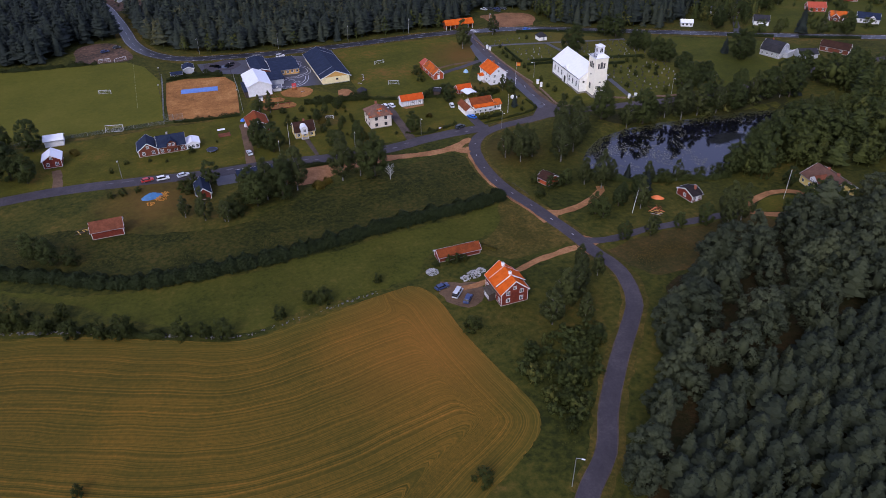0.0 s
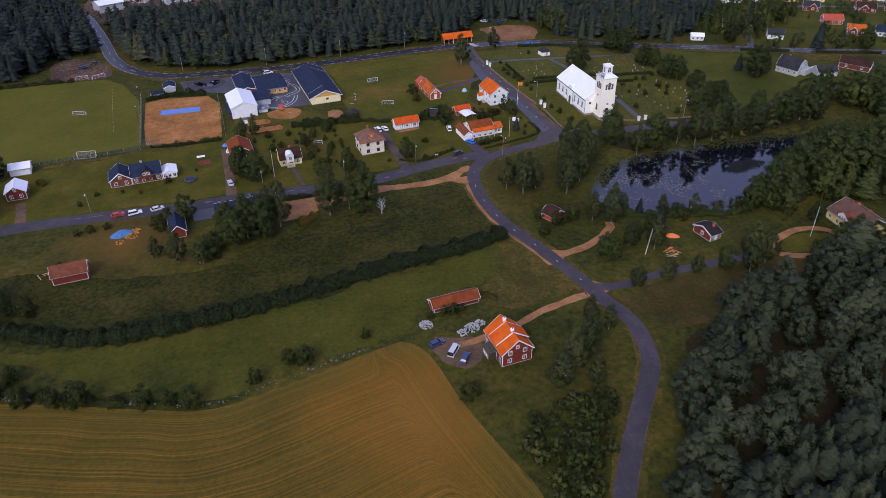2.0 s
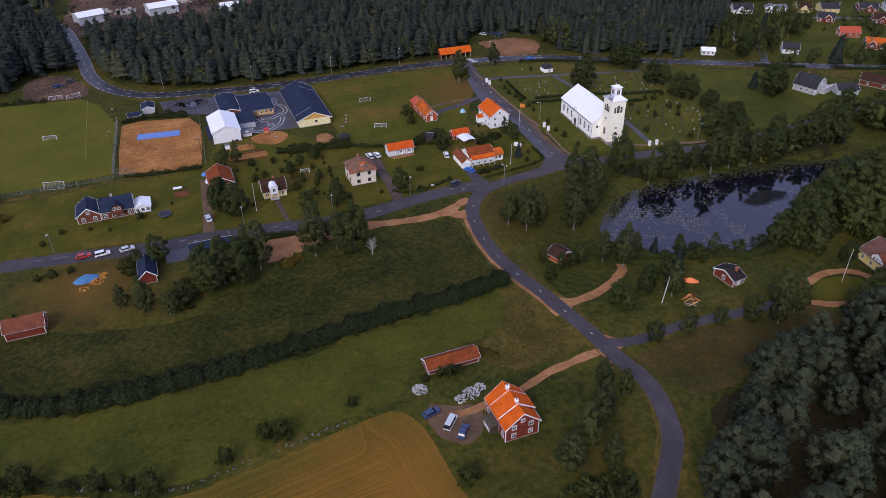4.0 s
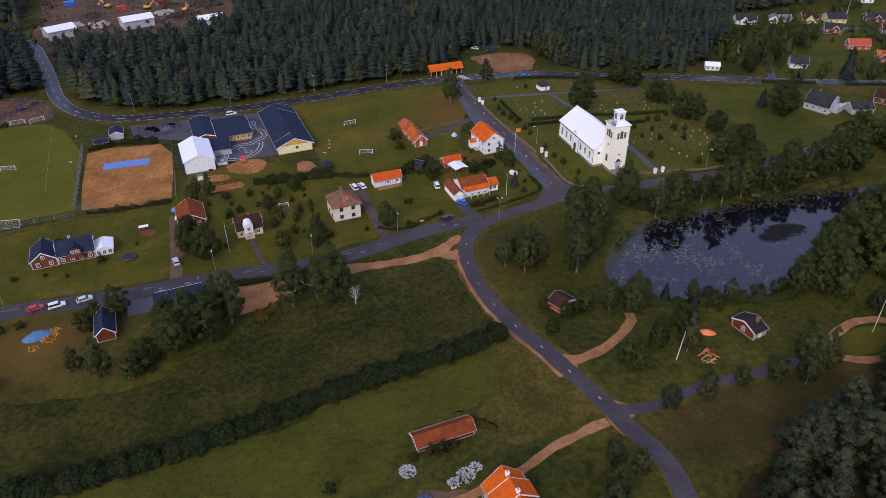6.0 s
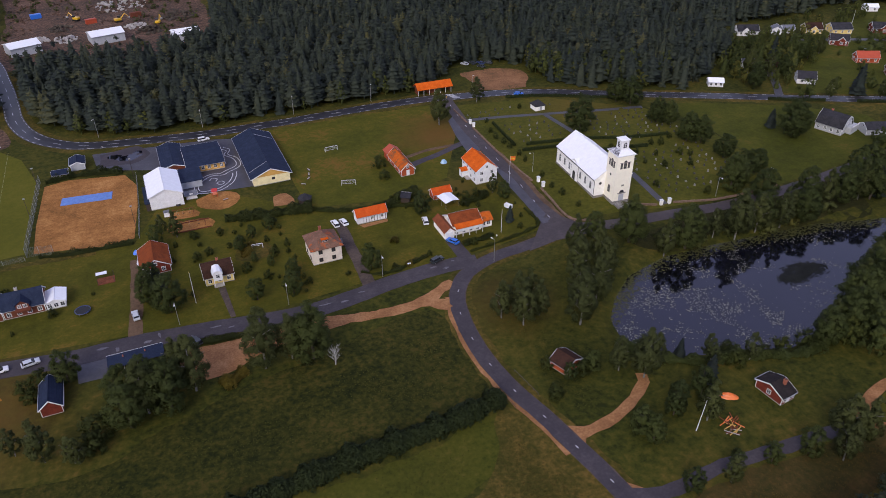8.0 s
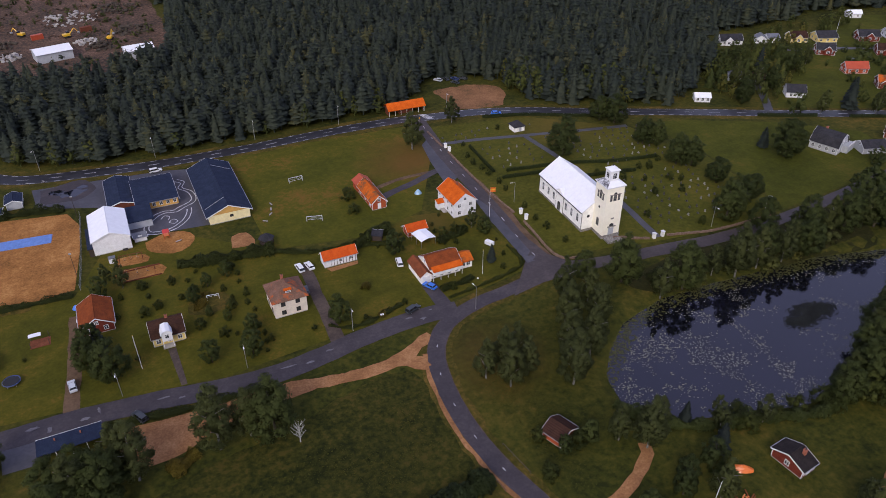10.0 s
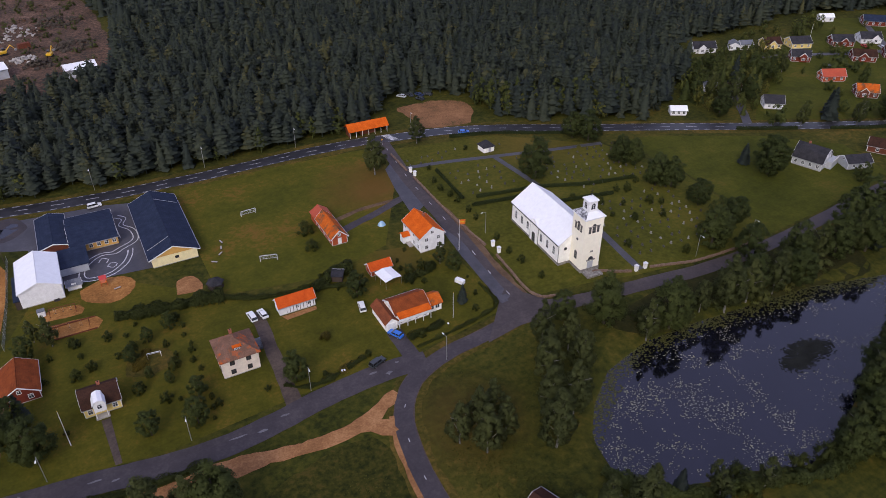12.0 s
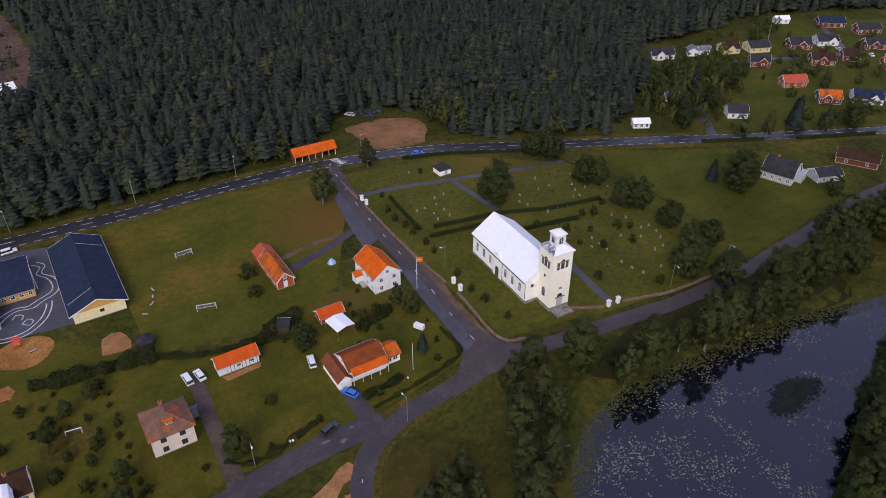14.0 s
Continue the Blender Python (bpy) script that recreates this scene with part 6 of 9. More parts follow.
for tx, ty, th_ in ((221.6, 295, 3.5), (218, 296.5, 3), (222.7, 285, 3.6), (226, 283, 2.8), (211, 279, 3.2), (221, 276.5, 3), (199, 268, 3), (212.6, 257.5, 3.4), (201, 299, 3), (208, 292, 3), (167, 310, 2.8), (166, 291, 2.8), (165.4, 283, 2.6), (166, 277, 3), (167, 268, 2.6), (166.4, 328, 2.8), (167, 322.5, 2.8), (167, 317.5, 2.8), (166.5, 304.5, 2.6), (167, 334, 2.6), (170, 344, 2.4), (190, 352, 2.5), (214, 288, 2.4), (206, 284, 2.2), (229, 299, 2.6)):
    tree("bush", tx, ty, th_, "clipped round churchyard shrub", 0.75)
SHORE_TREES = [("broad", 170, 243.4, 17.1), ("birch", 176, 233.5, 13.7), ("broad", 184.4, 234.2, 15.4), ("birch", 196, 235.0, 11.4), ("birch", 202.6, 232.2, 19.4), ("birch", 206, 235.0, 16.0), ("birch", 211, 232.4, 14.8), ("broad", 216, 235.0, 12.5), ("birch", 220.6, 231.6, 14.8), ("birch", 226, 233.5, 11.4), ("broad", 230.4, 231.2, 13.7), ("broad", 238, 239.0, 14.8), ("birch", 245, 236.5, 13.7), ("broad", 251, 235.0, 16.0), ("birch", 258, 234.0, 14.8), ("broad", 262, 232.5, 17), ("spruce", 267, 235.0, 15), ("broad", 192, 240.0, 10.3), ("bush", 179, 239.0, 5.7)]
for kd, tx, ty, th_ in SHORE_TREES:
    tree(kd, tx, ty, th_)
POND_TREES = [("broad", 161, 250, 10), ("birch", 151, 245, 14), ("birch", 155, 239, 13), ("birch", 148, 238, 12), ("birch", 144, 232.5, 15), ("birch", 153, 231.5, 14), ("birch", 143, 221, 17), ("birch", 134, 215, 18), ("birch", 138, 223, 16), ("birch", 120, 221, 15), ("birch", 116, 226, 13), ("birch", 122, 228, 13), ("birch", 126, 223, 12), ("birch", 127, 230, 11), ("birch", 137.3, 191.5, 16), ("birch", 133, 196, 11)]
for kd, tx, ty, th_ in POND_TREES:
    tree(kd, tx, ty, th_)
BANK_TREES = [("broad", 187, 182.5, 13), ("broad", 196.6, 183, 15), ("birch", 192, 186, 12), ("broad", 203, 188, 15), ("birch", 208, 192, 16), ("broad", 214, 194, 16), ("birch", 221, 198, 15), ("broad", 227, 199, 16), ("broad", 234, 201, 15), ("birch", 241, 203, 16), ("broad", 248, 204, 14), ("birch", 256, 206, 14), ("bush", 183, 185, 5), ("bush", 163, 191, 4.5), ("birch", 157, 191.5, 8), ("birch", 145, 196.5, 9), ("spruce", 150, 194, 7)]
for kd, tx, ty, th_ in BANK_TREES:
    tree(kd, tx, ty, th_)
VILLAGE_TREES = [("broad", 91, 262, 9.5), ("broad", 117, 286, 9), ("spruce", 141.5, 269.5, 6.5), ("broad", 69, 268, 7), ("broad", 68, 297, 6), ("broad", 62, 294, 5.5), ("broad", 57, 288, 6), ("bush", 115.5, 324, 5), ("bush", 114, 314.5, 4), ("broad", 147, 284, 7), ("birch", 145, 289, 8), ("birch", 53, 232, 20), ("broad", 65, 231, 18), ("birch", 60, 233, 15), ("broad", 30, 277, 10), ("broad", 34, 265, 13), ("broad", 29, 271, 11), ("broad", 57, 261, 8), ("broad", 67, 259.5, 9), ("broad", 34, 301, 8), ("birch", 40, 304, 10), ("birch", 36, 308, 8), ("spruce", 32, 279, 9)]
for kd, tx, ty, th_ in VILLAGE_TREES:
    tree(kd, tx, ty, th_)
MEADOW_TREES = [("broad", 21, 225, 14), ("birch", 25, 228, 17), ("broad", 30, 227, 16), ("birch", 36, 231, 18), ("birch", 33, 235, 15), ("broad", 26, 234, 13), ("bush", 14, 225, 7), ("broad", 8, 247, 10), ("bush", 2, 247, 6), ("birch", 3, 222, 13), ("birch", 9, 219, 9), ("bush", 13, 221, 6), ("birch", 104, 150, 10), ("birch", 107.5, 146, 9), ("birch", 84, 131, 13), ("birch", 90, 135, 15), ("birch", 95, 138, 13), ("birch", 99, 142, 12), ("birch", 93, 129, 10), ("bush", 63, 137, 5)]
for kd, tx, ty, th_ in MEADOW_TREES:
    tree(kd, tx, ty, th_)
LANE_TREES = [("bush", 69, 168.6, 3), ("bush", 71.5, 168.2, 3.4), ("bush", 74, 168, 2.6), ("bush", 65, 168.5, 2.2), ("broad", 188, 148, 13), ("broad", 194, 149.5, 14), ("birch", 199, 151, 13), ("broad", 182, 147, 12), ("broad", 127, 174, 8), ("broad", 126, 177, 8.5), ("broad", 126, 159.8, 7), ("birch", 134.9, 158.3, 9), ("broad", 139, 161.5, 5), ("broad", 146.6, 159, 6.5), ("broad", 155.6, 157.5, 8.5), ("birch", 164.5, 157, 16), ("birch", 168.5, 155, 14), ("birch", 161, 153, 12), ("broad", 136, 178.5, 8), ("broad", 139, 181, 8), ("birch", 142, 174, 12.5), ("broad", 146, 181, 9), ("spruce", 151, 184, 9), ("bush", 161, 186, 5), ("birch", 165.6, 186, 9), ("bush", 170, 185.5, 4), ("bush", 176, 186, 5), ("birch", 155, 188.5, 9), ("broad", 127, 198.5, 7), ("birch", 133.7, 197.2, 10), ("broad", 120.4, 198.4, 5.5), ("bush", 124.6, 199, 4.5), ("bush", 114, 194, 4), ("bush", 117, 204, 3.5), ("broad", 203, 150, 9), ("broad", 201.5, 168, 8), ("broad", 206, 149, 10)]
for kd, tx, ty, th_ in LANE_TREES:
    tree(kd, tx, ty, th_)
WEST_TREES = [("broad", 20, 234, 12), ("bush", -22, 250.5, 3), ("bush", -17, 251, 2.6), ("bush", -26, 250, 2.4), ("bush", 0, 243, 4), ("bush", -2, 246, 4.5), ("birch", -3, 226.5, 9), ("birch", 10, 218.5, 8), ("broad", -54, 301, 14), ("broad", -60, 278, 17), ("broad", -54, 273, 12), ("broad", -64, 308, 10), ("broad", -70, 290, 15), ("broad", -44, 213, 10), ("broad", -49, 218, 10), ("bush", -38, 211, 6), ("bush", -30, 229.5, 4), ("bush", -8, 291, 3), ("broad", -75, 268, 13)]
for kd, tx, ty, th_ in WEST_TREES:
    tree(kd, tx, ty, th_)
for tx, ty, th_ in ((46, 167, 3.5), (29, 163.5, 6), (25, 165, 5), (1, 159, 6.5), (-4, 161, 5), (-10, 163, 6.5), (16, 161, 5), (-24, 169, 8), (-30, 171, 5.5), (-37, 174, 6), (-44, 179, 7), (-51, 184, 9), (-57, 186, 9), (-40, 184, 5), (45, 90, 5.5), (-35, 119, 3.5), (85, 116, 6), (76, 111, 6), (80, 108, 5), (73, 121, 5.5), (73, 104, 5), (70, 96, 4.5), (90, 120, 6)):
    tree("bush", tx, ty, th_, "wild shrub at the field edge", 0.8)


# ---- woods ----
LOW = {}
POST_N = unit(np.array([(q, e, 0.2) for z in (0, 1) for q, e in ((-1, -1), (1, -1), (1, 1), (-1, 1))]))


def low_tree(kind, k, detail):
    key = (kind, k, detail)
    if key not in LOW:
        LOW[key] = crown_arrays(kind, 300 + 13 * k + len(kind), detail)
    return LOW[key]


def woods(name, label, spots, kinds, detail, heights, material, seed):
    """Many trees grown into one mesh: crowns, with slim trunks below."""
    rng = np.random.default_rng(seed)
    names, weights = list(kinds), np.array(list(kinds.values()), float)
    vs, fs, ts, ns, n = [], [], [], [], 0
    for x, y, s in spots:
        kind = names[rng.choice(len(names), p=weights / weights.sum())]
        v, f, nr = low_tree(kind, int(rng.integers(6)), detail)
        h = rng.uniform(*heights) * s / 10
        w = h * rng.uniform(0.85, 1.35)
        a = rng.uniform(0, 2 * math.pi)
        c, d = math.cos(a), math.sin(a)
        p = np.stack([(v[:, 0] * c - v[:, 1] * d) * w + x, (v[:, 0] * d + v[:, 1] * c) * w + y, v[:, 2] * h + land(x, y) - 0.2], 1)
        r = 0.016 * h * 10
        post = np.array([(x + r * q, y + r * e, z) for z in (land(x, y) - 0.3, h * 5.5) for q, e in ((-1, -1), (1, -1), (1, 1), (-1, 1))])
        pf = np.array([(0, 1, 5), (0, 5, 4), (1, 2, 6), (1, 6, 5), (2, 3, 7), (2, 7, 6), (3, 0, 4), (3, 4, 7)])
        vs += [p, post]
        fs += [f + n, pf + n + len(p)]
        ns += [np.stack([nr[:, 0] * c - nr[:, 1] * d, nr[:, 0] * d + nr[:, 1] * c, nr[:, 2]], 1), POST_N]
        ts.append(np.full(len(p) + 8, np.clip(rng.normal(0.35, 0.26) + (0.35 if kind == "birch" else 0), 0, 1)))
        n += len(p) + 8
    me = quick_mesh(name, np.vstack(vs), np.vstack(fs), material, np.concatenate(ts), np.vstack(ns))
    ob = part(name, me, None, None)
    return tagged(ob, label, "woods", "", "stuff")


def scatter(poly, gap, seed, holes=(), margin=0.0):
    """Jittered spots inside an outline, outside the holes."""
    rng = np.random.default_rng(seed)
    a = np.array(poly, float)
    x0, y0 = a.min(0)
    x1, y1 = a.max(0)
    gx, gy = np.meshgrid(np.arange(x0, x1, gap), np.arange(y0, y1, gap))
    gx = gx + rng.uniform(-0.42, 0.42, gx.shape) * gap
    gy = gy + rng.uniform(-0.42, 0.42, gy.shape) * gap
    ok = signed(a, np.roll(a, -1, 0), gx, gy) < -margin
    for hole in holes:
        b = np.array(hole, float)
        ok &= signed(b, np.roll(b, -1, 0), gx, gy) > 0
    return [(p, q, 1.0) for p, q in zip(gx[ok], gy[ok])]


YARD = [(-32, 494), (-34, 720), (60, 745), (86, 650), (92, 570), (86, 512), (78, 494), (56, 486), (18, 488)]
NORTH = [(-3, 422), (8, 404), (22, 396), (40, 391.5), (66, 388), (92, 387), (120, 387.5), (146, 389), (168, 393), (175, 402), (185, 414), (206, 414), (214, 401), (217, 388), (217, 373), (228, 364), (243, 354), (270, 341), (282, 345), (300, 354), (318, 366), (332, 380), (340, 404), (364, 412), (410, 408), (440, 416), (470, 410), (500, 397), (540, 382), (560, 430), (440, 480), (440, 560), (-20, 560), (-40, 545), (-22, 518), (-12, 480), (-8, 450)]
woods("forest", "dense dark mixed forest beyond the main road", scatter(NORTH, 4.9, 1, [YARD]), {"spruce": 3, "pine": 6, "birch": 0.9, "broad": 0.4}, 0.15, (9.5, 15.5), "needles", 2)
ROAD_EDGE = [(8, 404), (22, 396), (40, 391.5), (66, 388), (92, 387), (120, 387.5), (146, 389), (168, 392), (168, 398), (120, 393), (66, 394), (24, 402), (10, 412)]
woods("forest_edge", "birches and rowans along the forest edge", scatter(ROAD_EDGE, 8.5, 51), {"birch": 3, "broad": 2}, 0.22, (6, 12), "leaves_light", 52)
EAST_EDGE = [(214, 398), (216, 372), (230, 362), (262, 346), (282, 347), (276, 362), (244, 376), (230, 396)]
woods("forest_edge", "light green birches beside the main road", scatter(EAST_EDGE, 6.2, 53), {"birch": 4, "broad": 1, "spruce": 1}, 0.22, (8, 14), "leaves_light", 54)
FAR_NORTH = [(-190, 612), (-90, 576), (-40, 556), (-20, 560), (440, 560), (440, 480), (560, 430), (660, 560), (560, 780), (-140, 740)]
woods("far_forest", "forest stretching to the horizon", scatter(FAR_NORTH, 8.2, 3, [YARD]), {"spruce": 4, "pine": 6, "birch": 0.6}, 0.08, (13, 18), "needles", 4)
WEST = [(-20, 440), (-25, 482), (-32, 512), (-46, 528), (-95, 552), (-160, 576), (-190, 540), (-170, 420), (-150, 405), (-76, 412), (-52, 408), (-44, 430)]
woods("forest", "dense dark forest west of the main road", scatter(WEST, 5.4, 5), {"spruce": 3, "pine": 6, "birch": 0.9}, 0.13, (13, 18), "needles", 6)
SOUTH_EAST = [(70, 68), (84, 86), (99, 100), (110, 114), (121, 130), (128, 136), (150, 138), (172, 146), (184, 148), (204, 148), (224, 150), (252, 152), (240, 122), (190, 82), (140, 48), (100, 44), (60, 40)]
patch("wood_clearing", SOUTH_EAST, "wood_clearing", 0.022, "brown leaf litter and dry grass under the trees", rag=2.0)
LANE_WOOD = [(122, 122), (126, 123.5), (135, 132), (153, 132), (104, 105), (110, 115), (140.6, 109), (146, 103), (102, 100), (108, 104), (119.4, 99), (112, 101), (92, 93), (98, 99), (164, 119), (144, 135), (83, 83), (75, 76), (115, 119), (119, 116), (129, 128), (140, 135), (148, 137), (160, 140), (88, 88), (101, 95), (131, 103), (150, 112), (156, 117), (158, 108), (79, 80), (106, 110), (132, 121), (141, 127), (134, 108), (149, 122)]
leafy = [(x, y, 1.0 if y > 98 else 0.85) for x, y in LANE_WOOD]
woods("wood", "birches and willows beside the lane", leafy, {"birch": 3, "broad": 3}, 0.9, (9.5, 18), "leaves_willow", 8)
leafy = scatter([(158, 124), (172, 143), (184, 146), (200, 146), (226, 147), (252, 150), (240, 124), (200, 100), (176, 102), (160, 112)], 6.6, 7)
woods("wood", "mixed wood of birch and willow above the lane", leafy, {"birch": 3, "broad": 3, "pine": 1}, 0.6, (9, 17), "leaves_willow", 10)
YOUNG = [(60, 44), (72, 66), (84, 78), (95, 84), (112, 94), (134, 97), (150, 101), (172, 102), (200, 100), (240, 122), (190, 82), (140, 48), (100, 44)]
woods("wood", "dense young pines and spruces of the roadside wood", scatter(YOUNG, 3.9, 47), {"spruce": 3, "pine": 4, "birch": 0.7}, 0.3, (7, 11), "young_needles", 9)
ROADSIDE = [(67, 118), (74, 127), (90, 128), (96, 124), (89, 112), (79, 101), (70, 93), (68, 100), (67.5, 110)]
woods("thicket", "tall willow scrub and weeds between field and lane", scatter(ROADSIDE, 2.7, 45, (), 0.3), {"bush": 3, "birch": 1}, 0.3, (1.8, 4.6), "leaves_broad", 46)
EAST = [(184, 178), (196, 170), (222, 172), (262, 160), (300, 190), (330, 238), (300, 247), (270, 248), (264, 242), (286, 232), (288, 216), (274, 208), (250, 202), (232, 197), (214, 191), (196, 184)]
woods("wood", "leafy wood round the pond", scatter(EAST, 6.4, 11, [[(200, 150), (223, 150), (223, 172), (200, 172)]]), {"broad": 3, "birch": 2, "pine": 1.5}, 0.32, (8, 16.5), "leaves_broad", 12)
NORTH_SHORE = [(178, 236), (192, 233), (200, 232), (214, 230), (236, 229), (250, 231), (256, 245), (234, 245), (212, 244.5), (190, 245)]
woods("thicket", "willow thicket on the pond bank", scatter(NORTH_SHORE, 5.6, 13), {"birch": 2, "bush": 3}, 0.36, (2.5, 5.5), "leaves_birch", 14)
GARDENS = [(292, 342), (312, 322), (340, 336), (362, 346), (400, 366), (440, 385), (470, 410), (420, 404), (372, 396), (350, 384), (320, 362)]
woods("garden_trees", "garden trees and hedges between the far houses", [s for s in scatter(GARDENS, 9.5, 15) if all(math.hypot(s[0] - q[0], s[1] - q[1]) > 8.0 for q in FAR + FAR2) and math.hypot(s[0] - 286, s[1] - 339) > 12], {"broad": 3, "spruce": 1, "birch": 2}, 0.24, (5, 10), "leaves_broad", 16)
LAWN_TREES = [(372, 345), (398, 336), (404, 318), (352, 313), (425, 332), (446, 345), (410, 304), (456, 366), (436, 378), (468, 352), (395, 328), (384, 322), (364, 318), (440, 312), (412, 356), (349, 306), (355, 300), (372, 300), (380, 296), (366, 326), (388, 340), (402, 346), (420, 318), (398, 356), (430, 352), (450, 330), (466, 380), (424, 372), (334, 312), (316, 312)]
woods("garden_trees", "small trees and shrubs on the far lawns", [(x, y, 1.0) for x, y in LAWN_TREES], {"broad": 3, "birch": 2, "bush": 3}, 0.3, (3, 9), "leaves_broad", 19)
for kd, tx, ty, th_ in (("spruce", 337.6, 303.7, 15), ("spruce", 341, 307, 12), ("birch", 342, 294, 13), ("birch", 322, 305, 10), ("broad", 358, 292, 14), ("broad", 364, 296, 11), ("broad", 300, 328, 13), ("birch", 304, 332, 13), ("broad", 325, 335, 12), ("birch", 318, 338, 13), ("spruce", 336, 354, 13), ("broad", 346, 352, 11), ("broad", 355, 349, 11), ("birch", 366, 352, 10), ("birch", 312, 345, 14)):
    tree(kd, tx, ty, th_)
SPINNEY = [(294, 347), (312, 362), (330, 378), (346, 374), (362, 366), (366, 356), (350, 346), (336, 338), (316, 339), (304, 341)]
woods("spinney", "birch and spruce spinney behind the roadside house", scatter(SPINNEY, 6.0, 25), {"birch": 3, "spruce": 2, "broad": 2}, 0.22, (7, 12), "leaves_broad", 26)
RIM = [(560, 425), (610, 330), (560, 250), (420, 262), (372, 262), (350, 230), (420, 190), (640, 200), (740, 420), (660, 540)]
woods("far_forest", "forest behind the far houses", scatter(RIM, 9.5, 17), {"spruce": 4, "pine": 5, "birch": 1}, 0.10, (13, 19), "needles", 18)


# ---- hedges ----
def hedge(name, label, pts, width, height, material, seed, density=16.0, wobble=0.35):
    """A row of leafy sprays over a solid heart."""
    rng = np.random.default_rng(seed)
    line = spline(pts, 1.5)
    vs, fs, n = [], [], 0
    p = np.array([(q.x, q.y) for q in line])
    seg = np.hypot(*np.diff(p, axis=0).T)
    total = seg.sum()
    m = int(total * density * 4.6)
    k = rng.integers(0, len(seg), m)
    t = rng.uniform(0, 1, m)[:, None]
    c = p[k] * (1 - t) + p[k + 1] * t
    d = (p[k + 1] - p[k]) / seg[k][:, None]
    s = np.stack([-d[:, 1], d[:, 0]], 1)
    wave = 1 + wobble * np.sin(c[:, 0] * 0.9 + c[:, 1] * 0.6) * np.cos(c[:, 0] * 0.31 - c[:, 1] * 0.47)
    bushy = rng.uniform(0.80, 1.22, int(total / 1.3) + 2)
    along = (np.concatenate([[0], np.cumsum(seg)])[k] + t[:, 0] * seg[k]) / 1.3
    wave = wave * (1 + (bushy[along.astype(int)] - 1) * min(1.0, wobble * 3) * np.sin(math.pi * (along % 1)) ** 0.6)
    a = rng.uniform(0, math.pi, m)
    off = np.cos(a) * width / 2 * wave * rng.uniform(0.8, 1.15, m)
    z = np.abs(np.sin(a)) ** 0.6 * height * wave * rng.uniform(0.75, 1.12, m)
    xy = c + s * off[:, None]
    pts3 = np.stack([xy[:, 0], xy[:, 1], z + land_np(xy[:, 0], xy[:, 1])], 1)
    out = np.stack([s[:, 0] * np.cos(a), s[:, 1] * np.cos(a), np.sin(a)], 1)
    q = leaf_sprays(rng, pts3, out, min(0.34, 0.10 * height + 0.07), 0.2)
    rows, side_n = [], []
    for j, l in enumerate(line):
        dd = (line[min(j + 1, len(line) - 1)] - line[max(j - 1, 0)]).normalized()
        ss = Vector((-dd.y, dd.x, 0))
        w = 0.66 * (1 + wobble * math.sin(l.x * 0.9 + l.y * 0.6) * math.cos(l.x * 0.31 - l.y * 0.47))
        rows.append([tuple(l + ss * (o * width / 2 * w) + Vector((0, 0, land(l.x, l.y) + zz * height * w))) for o, zz in ((-0.9, 0), (-0.8, 0.6), (0, 0.95), (0.8, 0.6), (0.9, 0))])
        side_n += [tuple((ss * o + Vector((0, 0, zz))).normalized()) for o, zz in ((-1, 0.2), (-0.8, 0.6), (0, 1), (0.8, 0.6), (1, 0.2))]
    cv = np.array(rows).reshape(-1, 3)
    cf = np.array([(r * 5 + g, r * 5 + g + 1, (r + 1) * 5 + g + 1, (r + 1) * 5 + g) for r in range(len(rows) - 1) for g in range(4)])
    cf = np.vstack([cf[:, [0, 2, 1]], cf[:, [0, 3, 2]]])
    sn = unit(out + rng.normal(0, 0.45, out.shape) + np.array([0, 0, 0.2]))
    cn = np.array([tuple(ss_) for ss_ in side_n]).reshape(-1, 3)
    me = quick_mesh(name, np.vstack([q, cv]), np.vstack([np.arange(len(q)).reshape(-1, 3), cf + len(q)]), material, None, np.vstack([np.repeat(sn, 3, 0), cn]))
    return tagged(part(name, me, None, None), label, "hedge", "", "stuff")


hedge("hedgerow", "long dense alder hedgerow along the ditch", [(102, 199), (92, 197), (81, 195.9), (61, 195), (41, 192.4), (22, 190.3), (5, 190), (-11, 190.5), (-26.6, 194.4), (-42, 203.5), (-58, 212), (-80, 222)], 4.9, 3.3, "leaves_hedge", 21, 52, 0.30)
hedge("undergrowth", "brambles and saplings along the old stone wall", [(-80, 196), (-57, 186), (-46, 182), (-36, 177), (-26, 171), (-14, 165)], 3.6, 2.0, "leaves_bush", 22, 26, 0.6)
hedge("churchyard_hedge", "clipped dark hedge", [(170, 312.5), (180, 310.2), (190, 308.2)], 1.0, 1.2, "leaves_hedge", 23, 34, 0.1)
hedge("churchyard_hedge", "clipped dark hedge", [(174, 316.6), (186, 313.6), (197, 311.2), (213, 305), (231, 302)], 1.0, 1.2, "leaves_hedge", 24, 34, 0.1)
hedge("churchyard_hedge", "clipped dark hedge", [(197, 299.6), (206, 297.8), (216, 295.6)], 1.0, 1.2, "leaves_hedge", 25, 34, 0.1)
hedge("churchyard_hedge", "clipped dark hedge beside the road", [(172, 342), (171, 332), (169.6, 318)], 0.9, 1.1, "leaves_hedge", 26, 30, 0.1)
hedge("churchyard_hedge", "clipped dark hedge beside the main road", [(190, 364.8), (208, 358.8), (226, 349), (244, 340)], 1.2, 1.3, "leaves_hedge", 27, 30, 0.1)
hedge("garden_hedge", "loose leafy garden hedge", [(56, 308), (65, 306), (75, 305), (84, 303)], 3.4, 2.4, "leaves_bush", 28, 30, 0.5)
hedge("garden_hedge", "low clipped garden hedge", [(84, 303), (94, 297.8), (108, 295), (121, 290)], 1.6, 1.3, "leaves_bush", 29, 22, 0.4)
